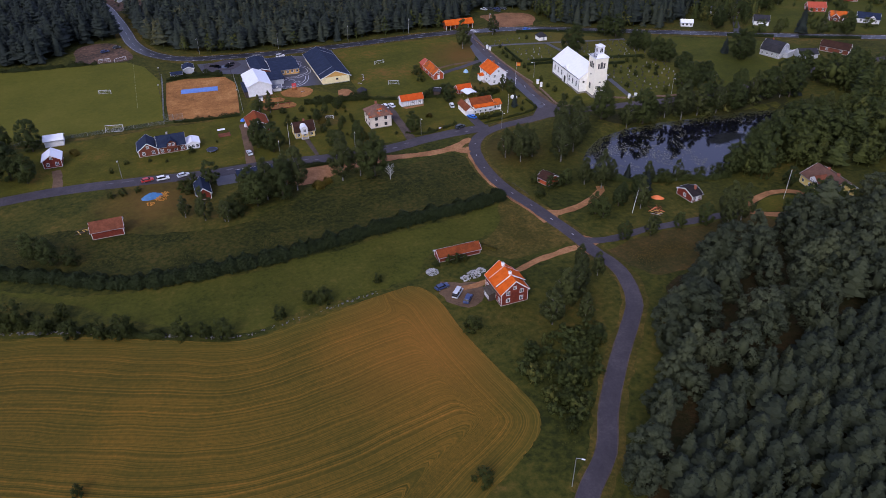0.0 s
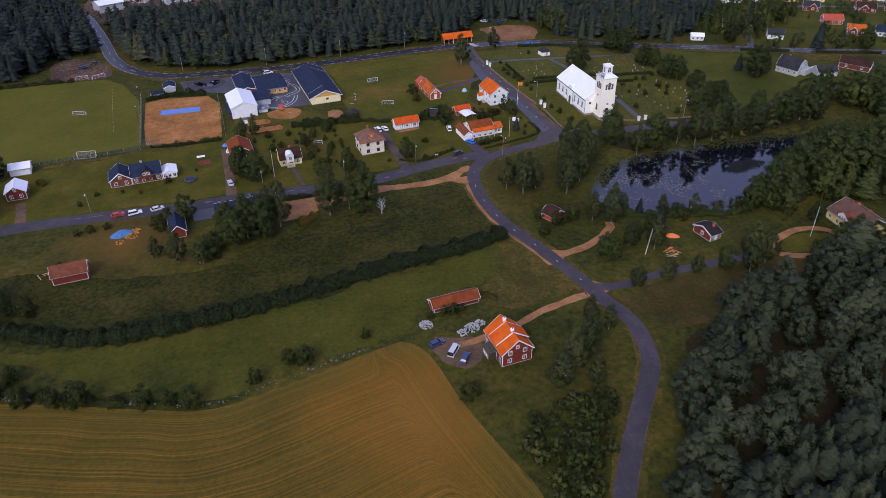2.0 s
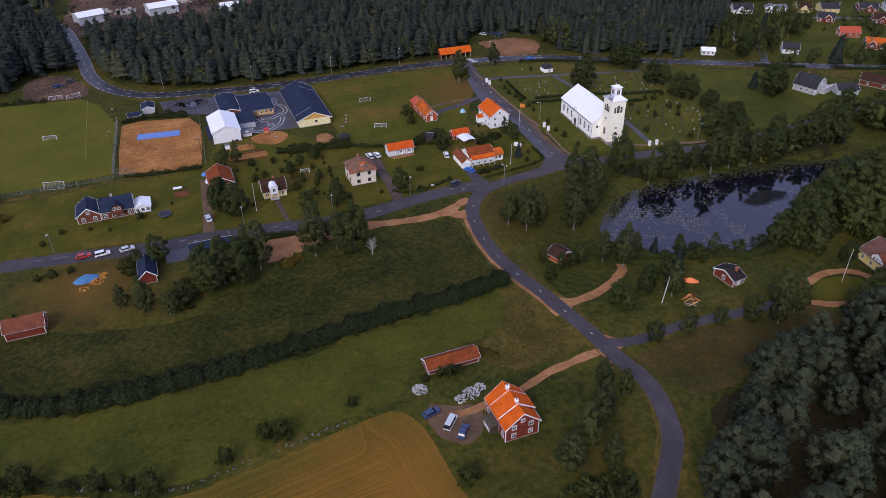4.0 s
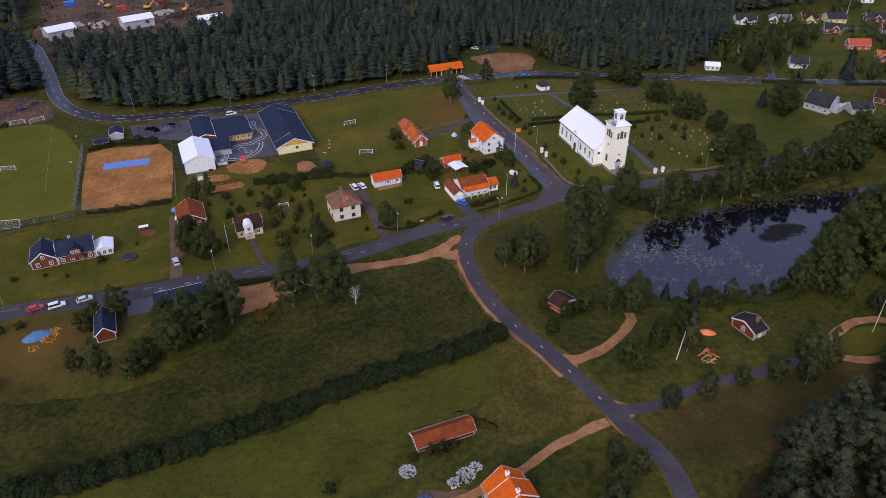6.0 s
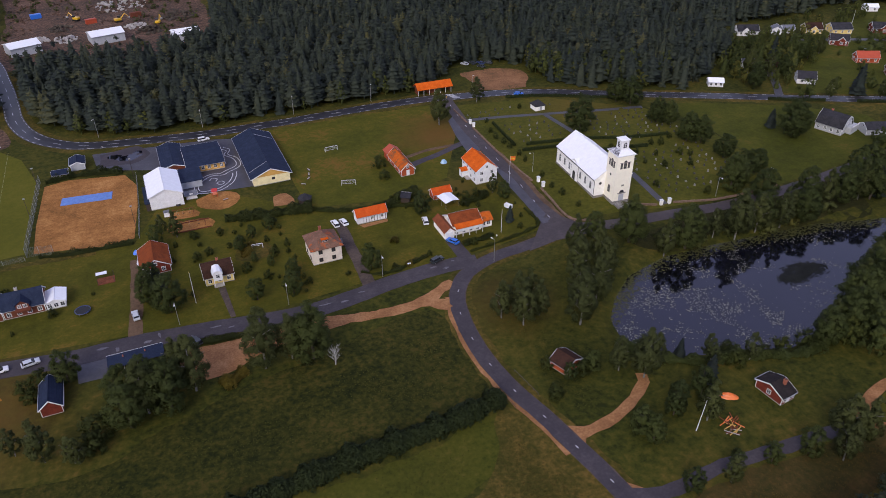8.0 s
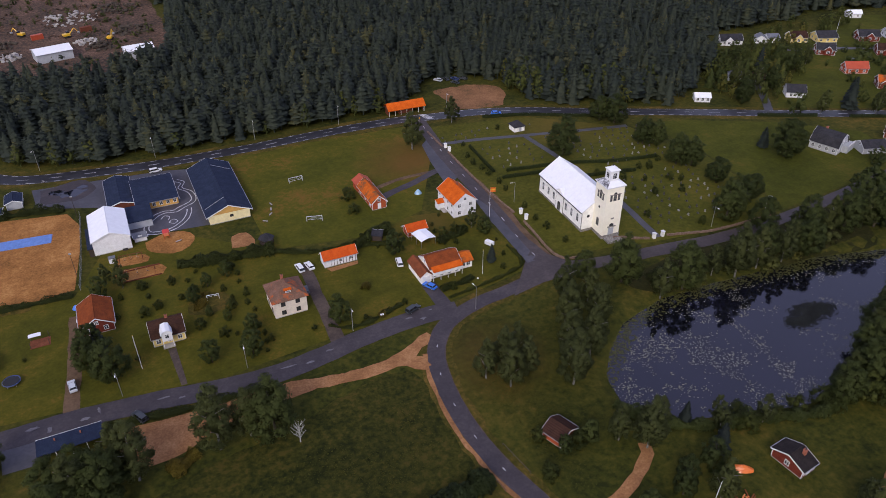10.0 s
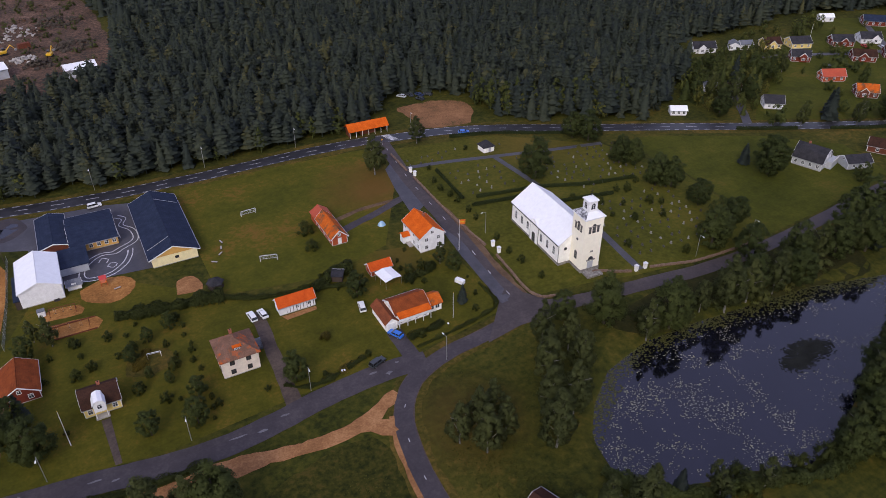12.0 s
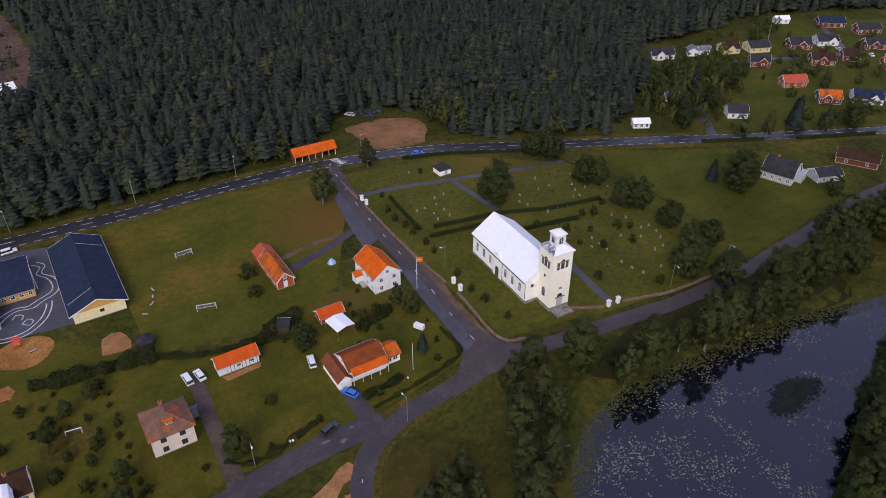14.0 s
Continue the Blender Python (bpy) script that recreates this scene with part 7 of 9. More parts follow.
hedge("garden_hedge", "low clipped garden hedge", [(122, 258.6), (132, 259.8), (142, 261.4), (149.4, 264.5), (150, 275)], 1.0, 0.8, "leaves_bush", 30, 18, 0.6)
for k, ty in enumerate((259, 262.5, 266, 269.5, 274, 277, 281, 285, 288, 292, 296)):
    tree("bush", 70.6 + 0.5 * (k % 3), ty, 1.3 + 0.35 * (k % 4), "small leafy shrub in the garden boundary", 0.8)
hedge("garden_hedge", "overgrown shrubs between the gardens", [(107, 294), (112, 297), (116, 300), (121, 299)], 3.0, 2.2, "leaves_bush", 32, 30, 0.5)
hedge("verge_shrubs", "low shrubs along the village street", [(27, 248.5), (36, 249), (46, 247.5), (58, 246.8), (66, 247)], 2.2, 1.2, "leaves_bush", 33, 22, 0.5)
hedge("verge_shrubs", "yellow-green willow bush", [(42, 229.5), (45, 231), (48, 233)], 3.4, 1.8, "weeds_yellow", 34, 60, 0.3)
hedge("road_hedge", "clipped dark hedge beside the main road", [(296, 315), (306, 309.5), (318, 303.5)], 1.4, 1.4, "leaves_hedge", 35, 24, 0.1)
hedge("road_hedge", "clipped dark hedge beside the main road", [(330, 297), (344, 290), (360, 283)], 1.4, 1.4, "leaves_hedge", 36, 24, 0.1)
hedge("court_shrubs", "shrubs round the gravel court", [(1, 360.5), (8, 362), (18, 361), (27, 358.5)], 2.6, 2.0, "leaves_bush", 37, 26, 0.6)
hedge("court_shrubs", "shrubs round the gravel court", [(0, 309), (8, 307), (18, 306.5), (27, 306)], 1.8, 1.3, "leaves_bush", 38, 18, 0.7)
ribbon("grass_bank", [(-110, 307.6), (-66, 307.2), (-40, 306.6), (-20, 306), (-4, 306.4), (16, 305)], 2.4, "rough_grass", 0.055, "low brown grassy bank along the pitch", 0.5)
hedge("boundary_scrub", "rough scrub north of the pitch", [(-76, 404), (-60, 401), (-44, 400), (-30, 398)], 2.4, 1.8, "leaves_bush", 40, 14, 0.8)
hedge("bank_scrub", "reeds and scrub on the near pond bank", [(139, 205), (143, 198), (152, 191), (166, 187), (180, 182), (192, 185)], 3.4, 2.2, "leaves_broad", 41, 30, 0.6)

# ---- vehicles ----
CARS = {}


def car(x, y, rz, paint, label, form="car", z=0.1):
    """A car 4.4 m long that points along +x before it is turned."""
    e = thing({"car": "car", "van": "van", "suv": "car"}[form], x, y, z, label, "van" if form == "van" else "car", "parked cars", rz)
    key = (paint, form)
    if key not in CARS:
        L, H, roof0, roof1 = {"car": (2.2, 1.42, -1.55, 0.35), "suv": (2.3, 1.62, -2.0, 0.55), "van": (2.5, 2.0, -2.35, 1.3)}[form]
        lower = [(-L, 0.32), (L - 0.1, 0.32), (L, 0.6), (L - 0.1, 0.82), (1.15, 0.96), (-L + 0.1, 0.98), (-L, 0.7)]
        bm = add_prism(bmesh.new(), [(p, q) for p, q in lower], "x", -0.86, 0.86)
        for v in bm.verts:
            v.co.x, v.co.y = v.co.y, v.co.x
        bmesh.ops.recalc_face_normals(bm, faces=bm.faces)
        bmesh.ops.bevel(bm, geom=bm.edges[:], offset=0.06, segments=2, affect="EDGES")
        cab = [(roof0 - 0.35, 0.96), (1.1, 0.94), (roof1, H - 0.06), (roof0, H - 0.06)]
        gm = bmesh.new()
        rows = []
        for yy, sh in ((-0.80, 0), (0.80, 0)):
            rows.append([gm.verts.new((p, yy * (0.82 if q > 1.1 else 1.0), q)) for p, q in cab])
        for k in range(4):
            gm.faces.new((rows[0][k], rows[0][(k + 1) % 4], rows[1][(k + 1) % 4], rows[1][k]))
        gm.faces.new(rows[0][::-1])
        gm.faces.new(rows[1])
        bmesh.ops.recalc_face_normals(gm, faces=gm.faces)
        rm = box(roof0 - 0.02, roof1 + 0.02, -0.68, 0.68, H - 0.08, H, 0.025)
        for s in (-1, 1):
            for px in (roof0 - 0.12, (roof0 + roof1) / 2, roof1 + 0.2):
                add_tube(rm, (px, s * 0.80, 0.96), (px * 0.9, s * 0.67, H - 0.05), 0.035, 0.035, 4)
        wm = tube((0, -0.11, 0), (0, 0.11, 0), 0.33, n=12)
        hm = tube((0, -0.115, 0), (0, 0.115, 0), 0.19, n=8)
        lm = box(-0.05, 0.03, -0.2, 0.2, -0.07, 0.07, 0.01)
        out = []
        for nm, b, mt in (("body", bm, paint), ("cabin_glass", gm, "car_glass"), ("roof_panel", rm, paint), ("tyre", wm, "tyre"), ("rim", hm, "steel"), ("headlight", lm, "white_wood")):
            me = bpy.data.meshes.new(nm)
            b.to_mesh(me)
            b.free()
            me.materials.append(MATS[mt])
            out.append(me)
        CARS[key] = (out, L)
    (body, glass_, roof, tyre, rim, lamp), L = CARS[key]
    part("body", body, None, e)
    part("cabin_glass", glass_, None, e, "dark car glazing")
    part("roof_panel", roof, None, e)
    for px in (-L * 0.6, L * 0.62):
        for py in (-0.78, 0.78):
            o = part("wheel", tyre, None, e)
            o.matrix_basis = pose(px, py, 0.33)
            part("rim", rim, None, o)
    for py in (-0.6, 0.6):
        part("headlight", lamp, None, e).matrix_basis = pose(L - 0.06, py, 0.68)
    return e


car(88.3, 290.6, 95, "car_white", "white estate car parked beside the garage", "suv")
car(91.2, 290.4, 98, "car_white", "white car parked on the gravel drive")
car(86.6, 279.0, 85, "car_dark", "dark car parked beside the stucco house")
car(116.0, 280.4, 78, "car_white", "white van parked on the villa lawn", "suv")
car(119.2, 265.6, 118, "car_blue", "bright blue hatchback in the villa drive")
car(110.6, 258.0, 20, "car_dark", "dark grey estate car at the street edge", "suv")
car(24.9, 266.6, 96, "car_silver", "silver hatchback on a gravel drive")
car(38.3, 249.2, 118, "car_dark", "dark pickup on the gravel lay-by", "suv")
car(-13.4, 258.0, 8, "car_red", "red hatchback parked along the street")
car(-8.0, 257.2, 8, "car_white", "white estate car parked along the street", "suv")
car(-0.8, 257.2, 12, "car_silver", "silver car parked along the street")
car(62.3, 157.4, 12, "car_navy", "blue hatchback beside the farmhouse")
car(65.4, 153.0, 46, "car_silver", "silver van beside the farmhouse", "van")
car(67.0, 149.4, 50, "car_navy", "dark blue car beside the farmhouse")
car(58.5, 374.4, 5, "car_white", "white car parked in the school yard", "suv")
car(197.1, 365.6, -24, "car_blue", "blue car on the main road")
for k, (cx_, cy_) in enumerate(((195.5, 411.5), (199.3, 410), (197.5, 405.5), (191.5, 412), (203, 408.5))):
    car(cx_, cy_, 100 + 9 * k, ("car_dark", "car_navy", "car_dark", "car_silver", "car_dark")[k], "car parked at the gravel turning place")
for cx_, cy_, pm in ((-26, 416, "car_navy"), (-20, 421, "car_dark"), (441, 352, "car_silver"), (447, 338, "car_white"), (452, 333, "car_white"), (434, 357, "car_red"), (391, 345, "car_dark")):
    car(cx_, cy_, (cx_ * 13) % 90, pm, "car parked among the far houses" if cx_ > 0 else "car parked behind the pitch")


def caravan(x, y, rz):
    e = thing("caravan", x, y, 0.05, "small white caravan on the lawn", "caravan", "", rz)
    part("body", box(-2.0, 2.0, -1.0, 1.0, 0.45, 2.3, 0.18), "white_wood", e)
    part("window", box(-1.0, 1.0, -1.02, -1.0, 1.2, 1.8), "car_glass", e)
    part("drawbar", tube((2.0, 0, 0.5), (3.1, 0, 0.45), 0.05), "black_metal", e)
    for s in (-1.02, 0.82):
        part("wheel", tube((0, s, 0.33), (0, s + 0.2, 0.33), 0.33, n=12), "tyre", e)


caravan(145.2, 277.4, 118)
bpy.data.objects["caravan"].scale = (0.72, 0.72, 0.72)


def excavator(x, y, rz, paint="yellow_paint"):
    e = thing("excavator", x, y, 0.05, "yellow tracked excavator in the works yard", "excavator", "works machines", rz)
    for s in (-1.3, 0.8):
        part("track", box(-2, 2, s, s + 0.6, 0, 0.9, 0.2), "tyre", e)
    part("body", box(-2.2, 1.4, -1.3, 1.3, 1.0, 2.2, 0.15), paint, e)
    part("cab", box(0.0, 1.4, 0.1, 1.3, 2.2, 3.2, 0.08), "car_glass", e)
    part("boom", tube((1.4, -0.2, 1.8), (4.2, -0.2, 4.4), 0.28, 0.22), paint, e)
    part("arm", tube((4.2, -0.2, 4.4), (6.2, -0.2, 2.0), 0.22, 0.16), paint, e)
    part("bucket", box(5.7, 6.8, -0.8, 0.4, 1.1, 2.0, 0.1), "steel", e)


excavator(37, 562, 20)
excavator(14, 575, 140)
excavator(58, 548, 70)
for x, y, m, nm in ((-8, 590, "car_blue", "blue"), (22, 566, "red_metal", "red"), (47, 570, "brown_red", "rust red")):
    e = thing("container", x, y, 0.05, nm + " steel container in the works yard", "container", "", 15)
    part("body", box(-3, 3, -1.25, 1.25, 0, 2.6, 0.04), m, e)
    part("door", box(3.0, 3.06, -1.15, 1.15, 0.1, 2.5), m, e)


def heaps(name, label, spots, material, seed, stone=0.5):
    """Loose rubble, joined: many small uneven blocks heaped on each spot."""
    rng = random.Random(seed)
    bm = bmesh.new()
    for x, y, r, h, n in spots:
        for _ in range(n):
            a, d = rng.uniform(0, 6.28), r * math.sqrt(rng.random())
            s = stone * rng.uniform(0.4, 1.3)
            z = h * (1 - d / r) * rng.random()
            c = Vector((x + d * math.cos(a), y + d * math.sin(a), land(x, y) + z + s * 0.2))
            turn = Euler((rng.uniform(-0.5, 0.5), rng.uniform(-0.5, 0.5), rng.uniform(0, 3))).to_matrix()
            vs = [bm.verts.new(c + turn @ Vector((sx * s * rng.uniform(0.5, 1), sy * s * rng.uniform(0.4, 0.9), sz * s * rng.uniform(0.25, 0.6)))) for sz in (-1, 1) for sx, sy in ((-1, -1), (1, -1), (1, 1), (-1, 1))]
            for q in ((3, 2, 1, 0), (4, 5, 6, 7), (0, 1, 5, 4), (1, 2, 6, 5), (2, 3, 7, 6), (3, 0, 4, 7)):
                bm.faces.new([vs[i] for i in q])
    ob = part(name, bm, material, None)
    return tagged(ob, label, "rubble", "", "stuff")


heaps("rubble_heap", "grey heap of sawn timber and stones near the shed", [(62.6, 166, 1.9, 1.2, 190)], "scrap", 1, 0.17)
heaps("rubble_heap", "grey heap of scrap and stones beside the farmhouse", [(73.6, 160.3, 2.2, 1.2, 150), (70.5, 159.4, 1.5, 1.0, 80), (76.5, 161.4, 1.4, 0.9, 90)], "scrap", 2, 0.19)
WALL_LINE = spline([(-60, 184), (-36.9, 176.2), (-13.2, 165), (3.4, 158), (15.5, 158.6), (31.9, 161), (44, 162.6)], 1.3)
heaps("stone_row", "tumbled grey field stones along the field edge", [(q.x, q.y, 0.7, 0.4, 6 if noise.noise(q * 0.08) > -0.1 else 2) for q in WALL_LINE[:40]], "field_stone", 3, 0.34)
heaps("stone_row", "scattered field stones at the meadow edge", [(q.x, q.y, 0.6, 0.25, 3 if noise.noise(q * 0.1) > 0 else 1) for q in WALL_LINE[40:]], "field_stone", 4, 0.26)
heaps("works_rubble", "broken concrete and soil heaps in the works yard", [(-20 + 12 * (k % 8) + (k * 5) % 7, 540 + 19 * (k // 8) + (k * 7) % 13, 4 + (k * 3) % 5, 0.8 + 0.5 * (k % 4), 8 + (k * 5) % 14) for k in range(0, 56, 2)], "bare_soil", 5, 0.7)
heaps("works_rubble", "dark soil heaps in the works yard", [(52, 536, 7, 4, 80), (70, 560, 10, 5, 90), (5, 560, 7, 3, 50), (66, 610, 12, 4, 90)], "bark", 6, 0.9)
heaps("works_rubble", "timber debris in the works yard", [(-6, 542, 6, 2, 40), (8, 538, 7, 2, 50), (46, 548, 6, 2, 40), (40, 600, 16, 2, 80)], "concrete", 7, 0.9)
heaps("firewood", "yellow sawn logs beside the tarpaulin", [(-9.6, 243.8, 2.4, 0.8, 150), (-13.5, 240.6, 1.4, 0.4, 40), (-8.4, 246.4, 1.4, 0.7, 60)], "split_logs", 10, 0.19)


def plank_pile(x, y, n, spread, label, mats, seed, long=3.2):
    e = thing("plank_pile", x, y, 0.02, label, "planks")
    rng = random.Random(seed)
    for k in range(n):
        o = part("plank", box(-long / 2 * rng.uniform(0.6, 1.1), long / 2 * rng.uniform(0.6, 1.1), -0.12, 0.12, 0, 0.06), mats[k % len(mats)], e)
        o.matrix_basis = pose(rng.uniform(-spread, spread), rng.uniform(-spread, spread) * 0.7, 0.05 * k, 0, 0, rng.choice((20, 30, 110, 140, 75)) + rng.uniform(-12, 12))


plank_pile(146.2, 171.2, 16, 2.0, "orange planks and pale boards thrown in the grass", ("orange_paint", "rust_tiles", "brown_tiles", "hay_yellow"), 8)
plank_pile(145.2, 168.8, 8, 1.0, "pale sawn boards lying in the grass", ("concrete", "rust_tiles", "hay_yellow"), 9)
plank_pile(-35, 229.6, 9, 1.8, "weathered boards lying beside the barn", ("bark", "dark_wood", "hay_yellow"), 11, 4.0)


def tarp_heap(x, y, rx, ry, h, rz, label, material="blue_tarp"):
    e = thing("tarpaulin", x, y, 0.02, label, "tarpaulin", "", rz)
    rng = random.Random(3)
    bm = bmesh.new()
    n, m = 14, 5
    rows = []
    for j in range(m):
        t = j / m
        rows.append([bm.verts.new((rx * math.cos(2 * math.pi * k / n) * (1 - t) * rng.uniform(0.92, 1.08), ry * math.sin(2 * math.pi * k / n) * (1 - t) * rng.uniform(0.92, 1.08), h * math.sin(t * math.pi / 2) * rng.uniform(0.85, 1.1))) for k in range(n)])
    tip = bm.verts.new((0, 0, h))
    for a, b in zip(rows, rows[1:]):
        for k in range(n):
            bm.faces.new((a[k], a[(k + 1) % n], b[(k + 1) % n], b[k]))
    for k in range(n):
        bm.faces.new((rows[-1][k], rows[-1][(k + 1) % n], tip))
    part("sheet", bm, material, e)


tarp_heap(-12.6, 245.4, 4.0, 2.0, 1.6, 12, "blue tarpaulin over a heap of logs")
tarp_heap(151.8, 178.0, 2.5, 1.2, 1.0, -35, "orange tarpaulin over a stack", "orange_paint")
tarp_heap(27.4, 299.6, 1.1, 0.9, 1.2, 0, "blue tarpaulin over garden things", "car_blue")
tarp_heap(138.8, 317.4, 1.4, 1.2, 1.5, 0, "pale blue tarpaulin over a trailer", "light_blue")
pt = thing("court_tarpaulin", 14.2, 342.6, 0.06, "long blue tarpaulin weighted on the gravel court", "tarpaulin")
part("sheet", add_prism(bmesh.new(), [(-8.3, 0.0), (8.3, 0.0), (8.2, 0.12), (-8.2, 0.12)], "y", -2.7, 2.7), "pool_tarp", pt)
pt.matrix_world = pose(14.2, 342.6, 0.06, 0, 0, -6)


# ---- posts, lamps, fences ----
def street_lamp(x, y, h, rz, label="grey steel street lamp with short arm"):
    e = thing("street_lamp", x, y, land(x, y), label, "street lamp", "street lamps", rz)
    part("pole", tube((0, 0, -0.2), (0, 0, h), 0.09, 0.055), "steel", e)
    part("arm", tube((0, 0, h), (1.3, 0, h + 0.15), 0.045, 0.04), "steel", e)
    part("lamp_head", box(1.1, 1.85, -0.14, 0.14, h + 0.06, h + 0.22, 0.04), "white_wood", e)


for lx, ly, lr in ((126.4, 251, 100), (92.9, 257.2, 265), (64.4, 255.2, 265), (35.4, 258.4, 265), (-22, 263.8, 265), (133, 385.2, 265), (98, 385.5, 265), (60, 387, 265), (20, 394, 250), (179, 377, 265), (165, 296, 180), (214, 254.6, 260), (236, 253.6, 260)):
    street_lamp(lx, ly, 7.6 if ly < 360 else 8.5, lr)
street_lamp(62.0, 82.5, 9.0, -40, "grey lane lamp on a slender pole")
for lx, ly in ((-3.2, 335), (28.5, 316), (30.5, 352), (-1.5, 358)):
    e = thing("floodlight", lx, ly, 0, "slim floodlight mast beside the court", "floodlight", "court floodlights")
    part("mast", tube((0, 0, -0.2), (0, 0, 8), 0.09, 0.06), "dark_wood", e)
    part("lamp", box(-0.35, 0.35, -0.12, 0.12, 7.7, 8.1, 0.03), "steel", e)


def flagpole(x, y, h, flag=""):
    z = land(x, y)
    e = thing("flagpole", x, y, z, "white flagpole" + (" flying an orange and yellow flag" if flag else " on the lawn"), "flagpole", "flagpoles")
    part("pole", tube((0, 0, -0.2), (0, 0, h), 0.075, 0.04), "white_wood", e)
    bm = bmesh.new()
    bmesh.ops.create_icosphere(bm, subdivisions=2, radius=0.12, matrix=Matrix.Translation((0, 0, h + 0.08)))
    part("finial", bm, "hay_yellow", e)
    if flag:
        for nm, z0, z1, m in (("flag_field", -1.7, -1.0, "orange_paint"), ("flag_band", -1.0, -0.7, "yellow_paint"), ("flag_field", -0.7, -0.05, "orange_paint")):
            b = bmesh.new()
            cols = []
            for k in range(9):
                px, py = 0.08 + k * 0.26, 0.14 * math.sin(k * 0.9)
                cols.append([b.verts.new((px, py + o, h + zz - 0.03 * k)) for o in (0, 0.02) for zz in (z0, z1)])
            for a, c in zip(cols, cols[1:]):
                b.faces.new((a[0], c[0], c[1], a[1]))
                b.faces.new((a[3], c[3], c[2], a[2]))
            part(nm, b, m, e)


flagpole(40.8, 266.4, 10.6)
flagpole(153.2, 292.0, 11.0, "parish")
flagpole(136.0, 264.9, 8.4)
flagpole(192.5, 161.2, 11.2)
flagpole(418, 378, 10)


def gate_post(x, y):
    e = thing("gate_post", x, y, land(x, y), "white rendered gate post with capstone", "gate post", "churchyard gate posts")
    part("shaft", box(-0.45, 0.45, -0.45, 0.45, -0.3, 1.75, 0.02), "white_render", e)
    part("capstone", box(-0.58, 0.58, -0.58, 0.58, 1.75, 1.95, 0.04), "white_wood", e)


for gx_, gy_ in ((163.2, 288.6), (163.0, 284.8), (192.9, 257.2), (196.1, 257.0), (163.3, 345.7), (163.3, 342.4)):
    gate_post(gx_, gy_)


def low_wall(pts, label):
    """A low dry wall of uneven blocks with a rough top."""
    rng = random.Random(9)
    bm = bmesh.new()
    line = spline(pts, 0.9)
    for a, b in zip(line, line[1:]):
        d = (b - a)
        c = (a + b) / 2
        hgt = rng.uniform(0.55, 0.75)
        ang = math.atan2(d.y, d.x)
        w = rng.uniform(0.26, 0.36)
        m = Matrix.Translation((c.x, c.y, land(c.x, c.y))) @ Matrix.Rotation(ang, 4, "Z")
        L = d.length / 2 * 0.98
        vs = [bm.verts.new(m @ Vector((sx * L, sy * w * (1 if sz < 0 else 0.9), -0.2 if sz < 0 else hgt))) for sz in (-1, 1) for sx, sy in ((-1, -1), (1, -1), (1, 1), (-1, 1))]
        for q in ((4, 5, 6, 7), (0, 1, 5, 4), (1, 2, 6, 5), (2, 3, 7, 6), (3, 0, 4, 7)):
            bm.faces.new([vs[i] for i in q])
    structure("stone_wall", bm, "wall_stone", label)


surface("wall_stone", two((0.11, 0.070, 0.050), (0.25, 0.17, 0.13)), 0.8, 4, 0.95, 0.2, 0, 0.5, 0.5, 0.05)
low_wall([(163, 362), (162.4, 347)], "low brown stone churchyard wall")
low_wall([(162.4, 341.5), (161.8, 330), (161.2, 318), (160.8, 305), (161.4, 290)], "low brown stone churchyard wall")
low_wall([(161.6, 283.8), (160.9, 275), (160.2, 266), (161.6, 261), (166, 259)], "low brown stone churchyard wall")
low_wall([(197.5, 256.6), (206, 254.2), (214, 252.6), (232, 252.2), (240, 252.6)], "low stone churchyard wall")
low_wall([(178.4, 261), (182, 262.5), (187, 259.6), (191.4, 257.4)], "low pale stone wall before the church")
ribbon("brown_verge", [(158.2, 262), (158.6, 277), (159.7, 291), (160.9, 305), (161, 325), (162, 345)], 2.2, "drive_gravel", 0.086, "brown gravel strip along the churchyard wall", 0.25)


def goal(x0, y0, x1, y1, h=2.0, depth=1.2, label="white football goal with net"):
    d = Vector((x1 - x0, y1 - y0, 0))
    w = d.length
    e = thing("football_goal", x0, y0, 0, label, "goal", "football goals", math.degrees(math.atan2(d.y, d.x)))
    for x in (0, w):
        part("post", tube((x, 0, 0), (x, 0, h), 0.07), "white_wood", e)
        part("stay", tube((x, 0, h), (x, depth, 0), 0.035, n=5), "white_wood", e)
    part("crossbar", tube((0, 0, h), (w, 0, h), 0.07), "white_wood", e)
    part("ground_bar", tube((0, depth, 0.04), (w, depth, 0.04), 0.04, n=5), "white_wood", e)
    b = bmesh.new()
    n = int(w / 0.45)
    for k in range(1, n):
        add_tube(b, (w * k / n, 0, h), (w * k / n, depth, 0.03), 0.012, 0.012, 3)
    for k in range(1, 5):
        add_tube(b, (0, depth * k / 5, h * (1 - k / 5)), (w, depth * k / 5, h * (1 - k / 5)), 0.012, 0.012, 3)
    part("net", b, "net", e)


goal(-29.3, 354.5, -24.2, 353.3)
goal(-26.9, 310.9, -20.1, 309.4, 2.3, -1.4)
goal(-29.0, 399.2, -23.5, 399.6)
goal(-21.5, 397.5, -16.0, 400.0)
goal(100.3, 344.2, 105.2, 344.4)
goal(98.2, 315.9, 103.0, 314.5)
goal(60.7, 287.4, 63.9, 287.0, 1.7, 1.6, "small garden football goal with net")
for k, (x0_, x1_) in enumerate(((-70, -13),)):
    dashes(bpy.data.objects["sports_field"], [(-13, 394), (-13.2, 375), (-13.4, 356), (-13.6, 330)], 0, 0.05, 3, 1, 0.036, "pitch_line", "faded_paint")


